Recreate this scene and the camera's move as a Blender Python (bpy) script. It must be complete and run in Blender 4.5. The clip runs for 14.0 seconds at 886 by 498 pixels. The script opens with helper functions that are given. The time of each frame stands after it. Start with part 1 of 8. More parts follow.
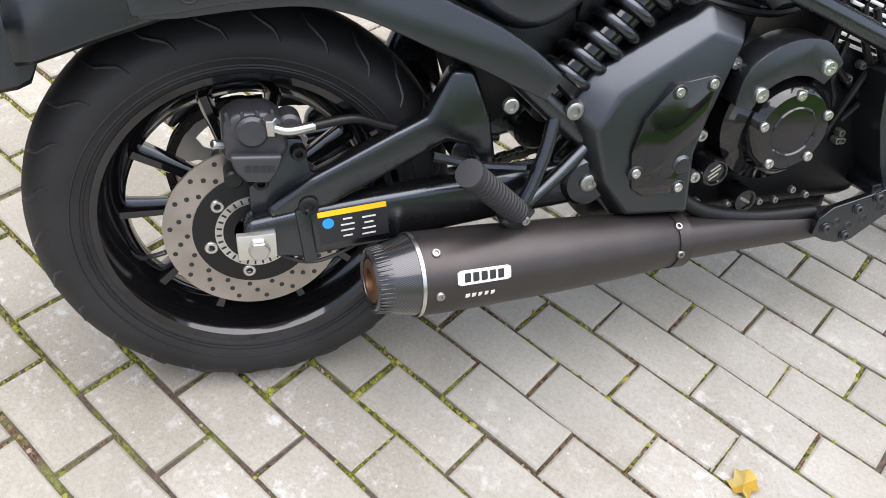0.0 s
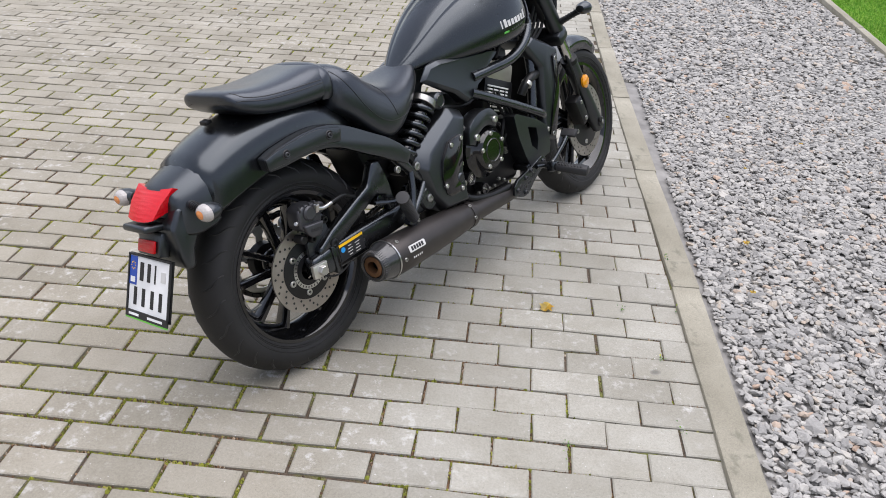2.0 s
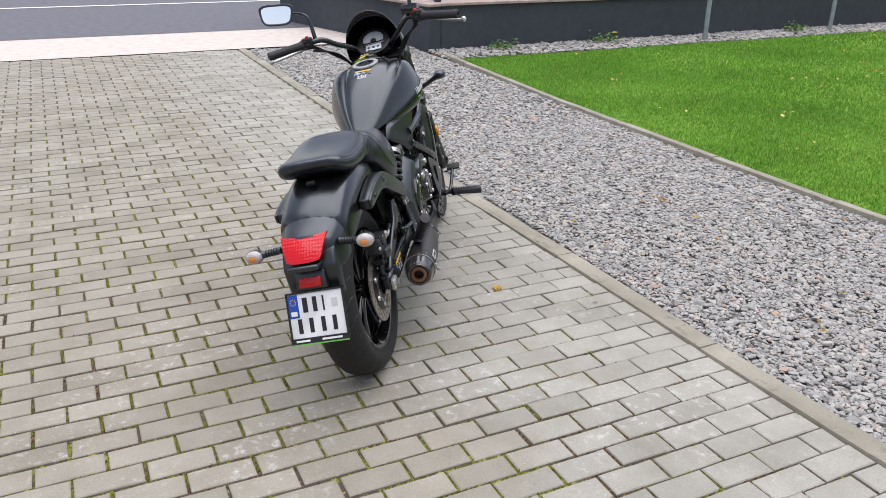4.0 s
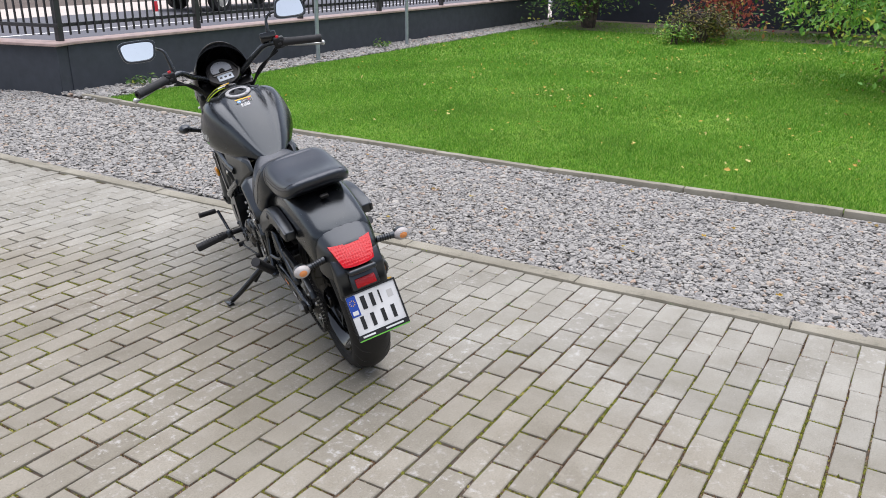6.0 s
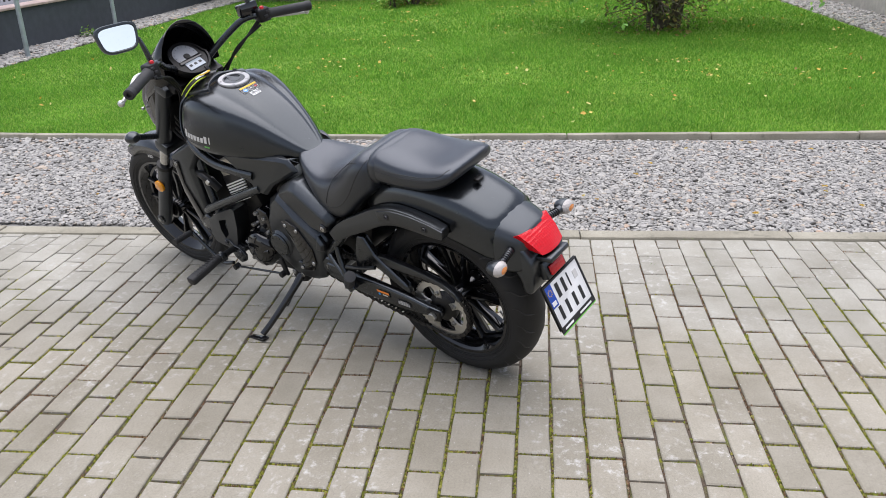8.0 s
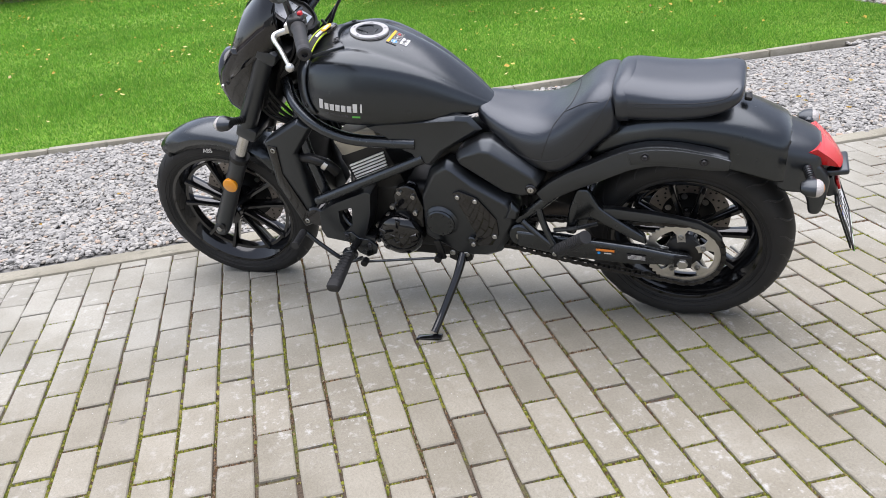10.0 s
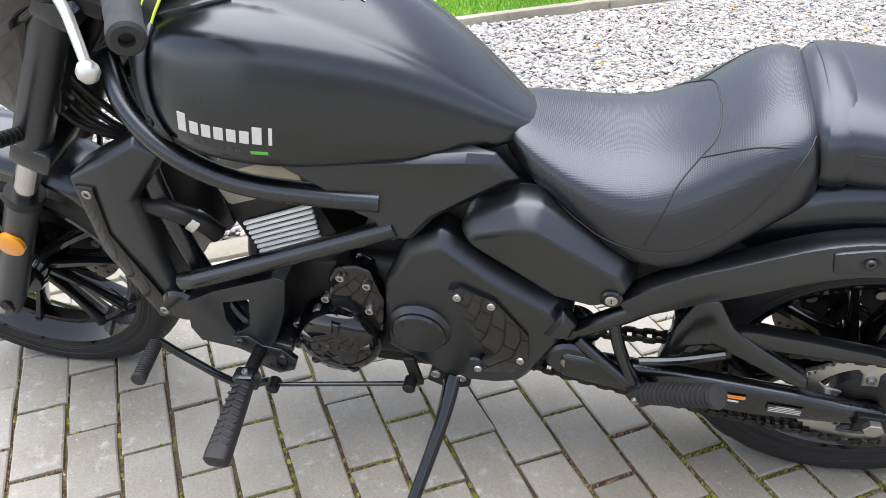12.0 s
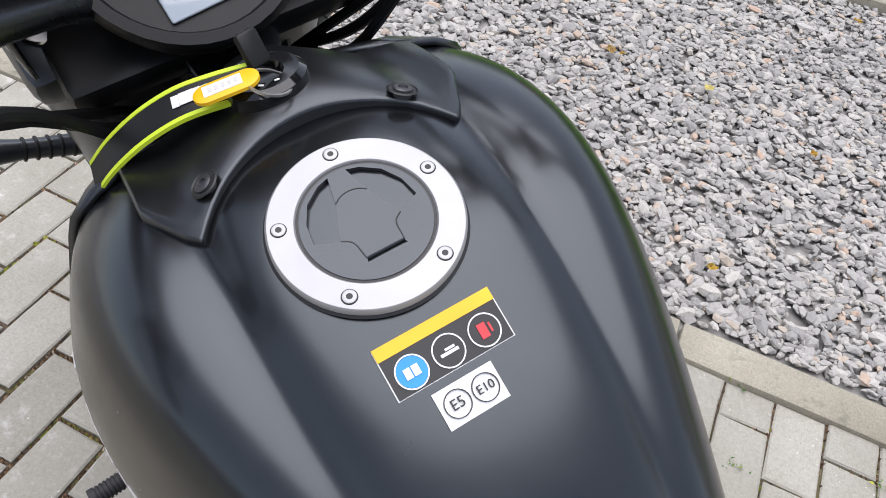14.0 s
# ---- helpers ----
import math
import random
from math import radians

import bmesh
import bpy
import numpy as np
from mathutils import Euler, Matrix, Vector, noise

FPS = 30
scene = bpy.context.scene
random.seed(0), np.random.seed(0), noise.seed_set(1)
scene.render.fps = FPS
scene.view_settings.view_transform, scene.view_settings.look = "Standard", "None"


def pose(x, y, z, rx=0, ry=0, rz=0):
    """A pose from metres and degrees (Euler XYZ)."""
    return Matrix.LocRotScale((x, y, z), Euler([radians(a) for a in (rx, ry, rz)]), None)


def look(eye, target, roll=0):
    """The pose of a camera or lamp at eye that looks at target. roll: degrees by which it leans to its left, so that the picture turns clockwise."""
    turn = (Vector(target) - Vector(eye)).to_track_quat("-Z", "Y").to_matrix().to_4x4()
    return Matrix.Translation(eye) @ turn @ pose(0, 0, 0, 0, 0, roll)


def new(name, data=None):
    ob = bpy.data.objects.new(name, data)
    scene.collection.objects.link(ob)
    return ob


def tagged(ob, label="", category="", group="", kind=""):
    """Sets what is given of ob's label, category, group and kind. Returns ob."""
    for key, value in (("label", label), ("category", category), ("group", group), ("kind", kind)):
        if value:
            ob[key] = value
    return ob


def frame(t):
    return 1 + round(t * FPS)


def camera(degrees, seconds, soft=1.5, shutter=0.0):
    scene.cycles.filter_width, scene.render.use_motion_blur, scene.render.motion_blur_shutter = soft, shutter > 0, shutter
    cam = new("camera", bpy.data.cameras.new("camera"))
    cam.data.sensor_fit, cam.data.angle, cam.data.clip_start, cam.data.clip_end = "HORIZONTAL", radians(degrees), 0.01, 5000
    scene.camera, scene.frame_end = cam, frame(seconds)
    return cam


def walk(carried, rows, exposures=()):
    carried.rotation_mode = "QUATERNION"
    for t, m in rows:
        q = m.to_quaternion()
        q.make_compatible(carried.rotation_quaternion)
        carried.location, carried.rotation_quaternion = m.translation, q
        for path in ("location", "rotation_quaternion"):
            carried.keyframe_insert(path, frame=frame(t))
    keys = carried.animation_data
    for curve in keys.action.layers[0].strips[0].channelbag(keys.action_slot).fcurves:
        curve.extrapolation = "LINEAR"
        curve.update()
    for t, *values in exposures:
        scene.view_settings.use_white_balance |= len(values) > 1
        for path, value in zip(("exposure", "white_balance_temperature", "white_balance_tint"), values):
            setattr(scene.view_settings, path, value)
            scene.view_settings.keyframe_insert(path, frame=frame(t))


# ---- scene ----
EXPOSURE = ((0.0, 2.28), (0.5, 2.02), (1.0, 1.80), (1.5, 1.68), (2.0, 1.60), (3.0, 1.52), (5.5, 1.47), (7.0, 1.52), (9.0, 1.74), (11.5, 2.20), (12.0, 2.36), (12.5, 2.40), (13.2, 2.00), (14.0, 1.63))
cam = camera(57.63, 14.0, soft=0.9)
PATH = [
    (0.0, (0.031, -0.036, 1.124), (-0.804, 1.115, -0.282), 8.23),
    (0.5, (0.159, -0.361, 1.271), (-0.602, 0.957, -0.026), 7.14),
    (1.0, (0.172, -0.742, 1.395), (-0.378, 0.776, 0.213), 6.54),
    (1.5, (0.052, -1.091, 1.472), (-0.254, 0.545, 0.363), 4.99),
    (2.0, (-0.136, -1.422, 1.51), (-0.268, 0.304, 0.508), 2.86),
    (2.5, (-0.504, -1.637, 1.536), (-0.322, 0.12, 0.598), 2.32),
    (3.0, (-0.841, -1.844, 1.545), (-0.406, -0.088, 0.693), 2.43),
    (3.2, (-0.984, -1.929, 1.546), (-0.476, -0.184, 0.711), 1.89),
    (4.25, (-1.8, -1.991, 1.554), (-0.886, -0.377, 0.807), 0.71),
    (5.3, (-2.614, -1.655, 1.548), (-1.257, -0.369, 0.838), -0.23),
    (5.5, (-2.727, -1.573, 1.547), (-1.317, -0.346, 0.836), -0.24),
    (6.0, (-2.982, -1.317, 1.541), (-1.38, -0.342, 0.847), 0.53),
    (6.5, (-3.136, -0.923, 1.491), (-1.407, -0.153, 0.846), 0.29),
    (7.0, (-3.145, -0.567, 1.45), (-1.387, 0.125, 0.794), -0.36),
    (7.5, (-3.142, -0.166, 1.434), (-1.346, 0.339, 0.714), 1.03),
    (8.0, (-3.189, 0.272, 1.451), (-1.35, 0.495, 0.696), -1.57),
    (8.5, (-3.153, 0.696, 1.436), (-1.313, 0.777, 0.658), -2.8),
    (9.0, (-3.112, 1.122, 1.397), (-1.278, 1.001, 0.609), -3.47),
    (9.2, (-3.08, 1.268, 1.386), (-1.252, 1.092, 0.595), -4.82),
    (10.2, (-2.666, 1.702, 1.287), (-0.894, 1.305, 0.449), -4.31),
    (11.3, (-1.911, 1.718, 1.183), (-0.264, 1.119, 0.22), -2.59),
    (11.5, (-1.809, 1.687, 1.177), (-0.176, 1.09, 0.188), -2.61),
    (12.0, (-1.525, 1.558, 1.169), (0.085, 0.963, 0.142), -0.67),
    (12.5, (-1.289, 1.385, 1.197), (0.27, 0.86, 0.059), 1.66),
    (13.0, (-1.064, 1.215, 1.257), (0.479, 1.051, -0.005), 5.13),
    (13.5, (-0.828, 1.189, 1.269), (0.658, 1.275, -0.067), 10.23),
    (14.0, (-0.661, 1.223, 1.263), (0.67, 1.621, -0.176), 11.57),
]
walk(cam, [(t, look(eye, target, roll)) for t, eye, target, roll in PATH], exposures=[(t, e, 6700, 14) for t, e in EXPOSURE])
# ------------------------------------------------------------------ light
world = bpy.data.worlds.new("overcast_sky")
scene.world = world
world.use_nodes = True
wn, wl = world.node_tree.nodes, world.node_tree.links
SUN_UP, SUN_TURN = radians(84), radians(60)
sky = wn.new("ShaderNodeTexSky")
sky.sky_type, sky.sun_disc, sky.sun_elevation, sky.sun_rotation = "NISHITA", False, SUN_UP, SUN_TURN
sky.dust_density, sky.air_density = 0.6, 1.0
pale = wn.new("ShaderNodeHueSaturation")
pale.inputs["Saturation"].default_value = 0.55
wl.new(sky.outputs[0], pale.inputs["Color"])
wl.new(pale.outputs[0], wn["Background"].inputs["Color"])
wn["Background"].inputs["Strength"].default_value = 0.075
sun_data = bpy.data.lights.new("sun", "SUN")
sun_data.energy, sun_data.angle, sun_data.color = 1.45, radians(86), (0.97, 0.975, 1.0)
sun = new("sun", sun_data)
sun_way = Vector((math.sin(SUN_TURN) * math.cos(SUN_UP), math.cos(SUN_TURN) * math.cos(SUN_UP), math.sin(SUN_UP)))
sun.matrix_world = look(sun_way * 50, (0, 0, 0))


# ------------------------------------------------------------------ materials
def nodes_of(name):
    m = bpy.data.materials.new(name)
    m.use_nodes = True
    nt = m.node_tree
    return m, nt, nt.nodes["Principled BSDF"]


def ramp(nt, source, stops):
    r = nt.nodes.new("ShaderNodeValToRGB")
    el = r.color_ramp.elements
    while len(el) < len(stops):
        el.new(0.5)
    for e, (p, c) in zip(el, stops):
        e.position, e.color = p, (*c, 1)
    nt.links.new(source, r.inputs[0])
    return r.outputs[0]


def noise_tex(nt, scale, detail=4.0, rough=0.55, space="Object"):
    co = nt.nodes.new("ShaderNodeTexCoord")
    n = nt.nodes.new("ShaderNodeTexNoise")
    n.inputs["Scale"].default_value, n.inputs["Detail"].default_value = scale, detail
    n.inputs["Roughness"].default_value = rough
    nt.links.new(co.outputs[space], n.inputs["Vector"])
    return n.outputs["Fac"]


def mix(nt, fac, a, b, mode="MIX"):
    m = nt.nodes.new("ShaderNodeMix")
    m.data_type, m.blend_type = "RGBA", mode
    for key, v in ((0, fac), (6, a), (7, b)):
        if hasattr(v, "links"):
            nt.links.new(v, m.inputs[key])
        else:
            m.inputs[key].default_value = v if key == 0 else (*v, 1)
    return m.outputs[2]


def bump(nt, p, source, strength, dist):
    b = nt.nodes.new("ShaderNodeBump")
    b.inputs["Strength"].default_value, b.inputs["Distance"].default_value = strength, dist
    nt.links.new(source, b.inputs["Height"])
    nt.links.new(b.outputs[0], p.inputs["Normal"])


def simple(name, color, rough=0.5, metal=0.0, grain=0.0, grain_scale=400.0, wear=0.15, coat=0.0, relief=0.0, spec=0.5, coat_rough=0.05, sky_tint=None):
    """A surface with fine grain and a slow change of tone and gloss."""
    m, nt, p = nodes_of(name)
    slow = noise_tex(nt, 9.0, 3.0)
    dark = tuple(c * (1 - wear) for c in color)
    lite = tuple(min(1, c * (1 + wear)) for c in color)
    nt.links.new(ramp(nt, slow, [(0.3, dark), (0.7, lite)]), p.inputs["Base Color"])
    mr = nt.nodes.new("ShaderNodeMapRange")
    mr.inputs[3].default_value, mr.inputs[4].default_value = max(0.02, rough - 0.06), min(1, rough + 0.06)
    nt.links.new(noise_tex(nt, 35.0, 5.0), mr.inputs[0])
    nt.links.new(mr.outputs[0], p.inputs["Roughness"])
    p.inputs["Metallic"].default_value = metal
    p.inputs["Coat Weight"].default_value = coat
    p.inputs["Coat Roughness"].default_value = coat_rough
    p.inputs["Specular IOR Level"].default_value = spec
    # puts a blue sky cast into the colour of the highlights
    if sky_tint:
        p.inputs["Specular Tint"].default_value = (*sky_tint, 1)
    if relief:
        bump(nt, p, noise_tex(nt, grain_scale, 2.0), relief, 0.001)
    return m


def paving_material():
    m, nt, p = nodes_of("concrete_paver")
    info = nt.nodes.new("ShaderNodeObjectInfo")
    geo = nt.nodes.new("ShaderNodeNewGeometry")
    add = nt.nodes.new("ShaderNodeMath")
    add.operation = "ADD"
    nt.links.new(info.outputs["Random"], add.inputs[0])
    nt.links.new(geo.outputs["Random Per Island"], add.inputs[1])
    fr = nt.nodes.new("ShaderNodeMath")
    fr.operation = "FRACT"
    nt.links.new(add.outputs[0], fr.inputs[0])
    pos = nt.nodes.new("ShaderNodeNewGeometry").outputs["Position"]
    sep = nt.nodes.new("ShaderNodeSeparateXYZ")
    nt.links.new(pos, sep.inputs[0])
    tone = ramp(nt, fr.outputs[0], [(0.0, (0.240, 0.220, 0.177)), (0.5, (0.268, 0.246, 0.200)), (1.0, (0.298, 0.273, 0.223))])
    # newer, smoother and bluer slabs beside the kerb
    blue = ramp(nt, fr.outputs[0], [(0.0, (0.268, 0.256, 0.220)), (0.5, (0.296, 0.284, 0.246)), (1.0, (0.324, 0.311, 0.270))])
    def tex(scale, detail, rough=0.6):
        n = nt.nodes.new("ShaderNodeTexNoise")
        n.inputs["Scale"].default_value, n.inputs["Detail"].default_value, n.inputs["Roughness"].default_value = scale, detail, rough
        nt.links.new(pos, n.inputs["Vector"])
        return n.outputs["Fac"]
    band = nt.nodes.new("ShaderNodeMapRange")
    band.inputs[1].default_value, band.inputs[2].default_value = -0.45, -0.05
    wob = nt.nodes.new("ShaderNodeMath")
    wob.operation = "MULTIPLY_ADD"
    nt.links.new(tex(1.3, 2.0), wob.inputs[0])
    wob.inputs[1].default_value = 0.5
    nt.links.new(sep.outputs["X"], wob.inputs[2])
    nt.links.new(wob.outputs[0], band.inputs[0])
    base = mix(nt, band.outputs[0], tone, blue)
    grain = ramp(nt, tex(620.0, 3.0, 0.7), [(0.3, (0.66, 0.66, 0.66)), (0.5, (1.0, 1.0, 1.0)), (0.72, (1.30, 1.30, 1.28))])
    base = mix(nt, 0.55, base, grain, "MULTIPLY")
    mid = ramp(nt, tex(150.0, 4.0, 0.75), [(0.3, (0.82, 0.81, 0.79)), (0.5, (1.0, 1.0, 1.0)), (0.7, (1.13, 1.13, 1.13))])
    base = mix(nt, 0.9, base, mid, "MULTIPLY")
    stain = ramp(nt, tex(3.1, 6.0, 0.6), [(0.32, (0.74, 0.72, 0.67)), (0.6, (1.05, 1.05, 1.05))])
    base = mix(nt, 0.8, base, stain, "MULTIPLY")
    # pale scuffs and lime smears, gathered in loose patches
    where = ramp(nt, tex(2.0, 3.0, 0.5), [(0.44, (0.0, 0.0, 0.0)), (0.62, (1.0, 1.0, 1.0))])
    smear = ramp(nt, tex(26.0, 6.0, 0.72), [(0.54, (0.0, 0.0, 0.0)), (0.68, (0.65, 0.65, 0.65))])
    base = mix(nt, mix(nt, 1.0, smear, where, "MULTIPLY"), base, (0.56, 0.55, 0.53))
    speck = ramp(nt, tex(130.0, 2.0, 0.5), [(0.72, (0.0, 0.0, 0.0)), (0.76, (0.8, 0.8, 0.8))])
    base = mix(nt, speck, base, (0.60, 0.59, 0.57))
    pit = ramp(nt, tex(210.0, 2.0, 0.5), [(0.24, (0.7, 0.7, 0.7)), (0.29, (0.0, 0.0, 0.0))])
    base = mix(nt, pit, base, (0.11, 0.10, 0.085))
    spot = ramp(nt, tex(6.5, 1.0, 0.3), [(0.185, (0.75, 0.75, 0.75)), (0.205, (0.0, 0.0, 0.0))])
    base = mix(nt, spot, base, (0.10, 0.095, 0.085))
    nt.links.new(base, p.inputs["Base Color"])
    p.inputs["Roughness"].default_value = 0.85
    bump(nt, p, tex(200.0, 5.0, 0.72), 0.36, 0.002)
    return m


def joint_material():
    m, nt, p = nodes_of("moss_and_sand_joints")
    n1, n2 = noise_tex(nt, 7.0, 5.0, 0.65), noise_tex(nt, 220.0, 3.0, 0.7)
    soil = ramp(nt, n2, [(0.3, (0.030, 0.023, 0.016)), (0.7, (0.125, 0.090, 0.062))])
    moss = ramp(nt, n2, [(0.3, (0.05, 0.06, 0.012)), (0.7, (0.20, 0.21, 0.05))])
    fac = ramp(nt, n1, [(0.48, (0, 0, 0)), (0.64, (1, 1, 1))])
    nt.links.new(mix(nt, fac, soil, moss), p.inputs["Base Color"])
    p.inputs["Roughness"].default_value = 0.95
    bump(nt, p, n2, 0.8, 0.004)
    return m


def kerb_material():
    m, nt, p = nodes_of("weathered_concrete_kerb")
    n1, n2, n3 = noise_tex(nt, 4.0, 5.0), noise_tex(nt, 260.0, 3.0, 0.7), noise_tex(nt, 22.0, 4.0)
    a = ramp(nt, n1, [(0.3, (0.215, 0.197, 0.150)), (0.7, (0.335, 0.311, 0.248))])
    a = mix(nt, 0.6, a, ramp(nt, n2, [(0.3, (0.6, 0.6, 0.6)), (0.7, (1.25, 1.25, 1.25))]), "MULTIPLY")
    a = mix(nt, ramp(nt, n3, [(0.6, (0, 0, 0)), (0.72, (0.7, 0.7, 0.7))]), a, (0.14, 0.135, 0.10))
    nt.links.new(a, p.inputs["Base Color"])
    p.inputs["Roughness"].default_value = 0.9
    bump(nt, p, n2, 0.5, 0.003)
    return m


def island_material(name, stops, rough=0.8, grain=250.0, strength=0.3, translucent=0.0, gloss=0.5):
    m, nt, p = nodes_of(name)
    geo = nt.nodes.new("ShaderNodeNewGeometry")
    c = ramp(nt, geo.outputs["Random Per Island"], stops)
    n = noise_tex(nt, grain, 3.0, 0.65)
    c = mix(nt, 0.5, c, ramp(nt, n, [(0.3, (0.72, 0.72, 0.72)), (0.7, (1.25, 1.25, 1.25))]), "MULTIPLY")
    nt.links.new(c, p.inputs["Base Color"])
    p.inputs["Roughness"].default_value = rough
    p.inputs["Specular IOR Level"].default_value = gloss
    if strength:
        bump(nt, p, n, strength, 0.002)
    if translucent:
        t = nt.nodes.new("ShaderNodeBsdfTranslucent")
        nt.links.new(c, t.inputs["Color"])
        mx = nt.nodes.new("ShaderNodeMixShader")
        mx.inputs[0].default_value = translucent
        nt.links.new(p.outputs[0], mx.inputs[1])
        nt.links.new(t.outputs[0], mx.inputs[2])
        nt.links.new(mx.outputs[0], nt.nodes["Material Output"].inputs["Surface"])
    return m


M_PAVER, M_JOINT, M_KERB = paving_material(), joint_material(), kerb_material()
M_STONE = island_material("crushed_grey_stone", [(0.0, (0.230, 0.223, 0.213)), (0.3, (0.300, 0.291, 0.276)), (0.65, (0.360, 0.347, 0.325)), (0.90, (0.420, 0.402, 0.370)), (0.95, (0.39, 0.345, 0.29)), (1.0, (0.41, 0.30, 0.23))], 0.9, 160.0, 0.25, 0.0, 0.2)
M_MOSS = island_material("joint_moss", [(0.0, (0.075, 0.085, 0.014)), (0.45, (0.15, 0.165, 0.026)), (0.8, (0.24, 0.25, 0.040)), (1.0, (0.34, 0.30, 0.09))], 0.95, 500.0, 0.4, 0.0, 0.2)
M_CRUMB = island_material("leaf_and_soil_crumbs", [(0.0, (0.06, 0.040, 0.026)), (0.5, (0.16, 0.095, 0.055)), (0.85, (0.30, 0.19, 0.11)), (1.0, (0.42, 0.36, 0.28))], 0.95, 500.0, 0.2, 0.0, 0.2)
M_GRASS = island_material("lawn_grass_blades", [(0.0, (0.045, 0.155, 0.012)), (0.45, (0.118, 0.318, 0.028)), (0.85, (0.225, 0.46, 0.058)), (1.0, (0.45, 0.56, 0.14))], 0.6, 1.3, 0.0, 0.35, 0.25)
M_LEAF = island_material("green_shrub_leaves", [(0.0, (0.035, 0.10, 0.018)), (0.5, (0.075, 0.19, 0.035)), (0.88, (0.17, 0.29, 0.05)), (1.0, (0.50, 0.48, 0.06))], 0.5, 60.0, 0.0, 0.35)
M_LEAF_LIGHT = island_material("light_green_tree_leaves", [(0.0, (0.10, 0.27, 0.04)), (0.5, (0.20, 0.44, 0.08)), (0.85, (0.36, 0.56, 0.11)), (1.0, (0.75, 0.68, 0.10))], 0.45, 60.0, 0.0, 0.4)
M_LEAF_DRY = island_material("olive_brown_shrub_leaves", [(0.0, (0.06, 0.085, 0.02)), (0.5, (0.13, 0.15, 0.035)), (1.0, (0.30, 0.22, 0.06))], 0.6, 60.0, 0.0, 0.3)
M_LEAF_RED = island_material("red_autumn_leaves", [(0.0, (0.25, 0.03, 0.04)), (0.5, (0.42, 0.08, 0.06)), (0.8, (0.55, 0.22, 0.12)), (1.0, (0.45, 0.35, 0.08))], 0.5, 60.0, 0.0, 0.35)
M_LEAF_FALLEN = island_material("fallen_yellow_leaves", [(0.0, (0.50, 0.28, 0.04)), (0.5, (0.62, 0.42, 0.06)), (0.8, (0.66, 0.60, 0.22)), (1.0, (0.30, 0.15, 0.05))], 0.6, 60.0, 0.0, 0.2)
M_BARK = simple("tree_bark", (0.09, 0.07, 0.055), 0.9, wear=0.4, relief=0.8, grain_scale=60.0)
M_TURF = simple("lawn_soil_and_thatch", (0.13, 0.24, 0.015), 0.95, wear=0.35, relief=0.6, grain_scale=90.0)
M_WALL = simple("anthracite_render", (0.050, 0.057, 0.068), 0.85, wear=0.12, relief=0.5, grain_scale=180.0)
M_CAP = simple("pink_granite_coping", (0.42, 0.31, 0.28), 0.7, wear=0.2, relief=0.4, grain_scale=120.0)
M_FENCE = simple("anthracite_fence_paint", (0.028, 0.028, 0.032), 0.5)
M_POLE = simple("galvanised_pole", (0.34, 0.38, 0.40), 0.5, 0.3)
M_ROAD = simple("road_asphalt", (0.11, 0.11, 0.125), 0.9, wear=0.15, relief=0.6, grain_scale=120.0)
M_WALK = simple("pale_pavement_slabs", (0.52, 0.46, 0.41), 0.9, wear=0.12, relief=0.4, grain_scale=60.0)
M_LINE = simple("road_paint", (0.72, 0.72, 0.72), 0.7)
M_BLOCK = simple("concrete_block", (0.36, 0.34, 0.30), 0.9, relief=0.5, grain_scale=120.0)
M_EARTH = simple("brown_garden_soil", (0.10, 0.075, 0.06), 0.95, wear=0.3, relief=0.6, grain_scale=60.0)
M_FACADE = simple("beige_plinth", (0.42, 0.40, 0.36), 0.8)


# ------------------------------------------------------------------ mesh helpers
def mesh_of(name, verts, faces, mat, smooth=False):
    me = bpy.data.meshes.new(name)
    me.from_pydata([tuple(v) for v in verts], [], faces)
    me.materials.append(mat)
    if smooth:
        me.shade_smooth()
    return me


def part(name, bm, mat, parent, label="", smooth=True, sharp=40):
    """Links a bmesh as one mesh object under a thing or a part."""
    me = bpy.data.meshes.new(name)
    bmesh.ops.recalc_face_normals(bm, faces=bm.faces)
    bm.to_mesh(me)
    bm.free()
    me.materials.append(mat)
    if smooth:
        me.shade_smooth()
        me.set_sharp_from_angle(angle=radians(sharp))
    ob = new(name, me)
    ob.parent = parent
    if label:
        ob["label"] = label
    return ob


def rbox(size, at=(0, 0, 0), turn=(0, 0, 0), bevel=0.004, seg=2, taper=None):
    """A bevelled box of that size about its centre; taper narrows the top in x and y."""
    bm = bmesh.new()
    bmesh.ops.create_cube(bm, size=1)
    for v in bm.verts:
        if taper and v.co.z > 0:
            v.co.x *= taper[0]
            v.co.y *= taper[1]
        v.co = Vector((v.co.x * size[0], v.co.y * size[1], v.co.z * size[2]))
    if bevel:
        bmesh.ops.bevel(bm, geom=list(bm.edges), offset=bevel, segments=seg, affect="EDGES", profile=0.5)
    bm.transform(pose(*at, *turn))
    return bm


def join(*bms):
    out = bmesh.new()
    for b in bms:
        me = bpy.data.meshes.new("tmp")
        b.to_mesh(me)
        b.free()
        out.from_mesh(me)
        bpy.data.meshes.remove(me)
    return out


def smooth_line(pts, steps=6):
    """Points on a Catmull-Rom curve through pts."""
    p = [Vector(q) for q in pts]
    if len(p) < 3:
        return p
    p = [2 * p[0] - p[1]] + p + [2 * p[-1] - p[-2]]
    out = []
    for i in range(1, len(p) - 2):
        for k in range(steps):
            t = k / steps
            a, b, c, d = p[i - 1], p[i], p[i + 1], p[i + 2]
            out.append(0.5 * (2 * b + (c - a) * t + (2 * a - 5 * b + 4 * c - d) * t * t + (3 * b - 3 * c + d - a) * t ** 3))
    out.append(p[-2])
    return out


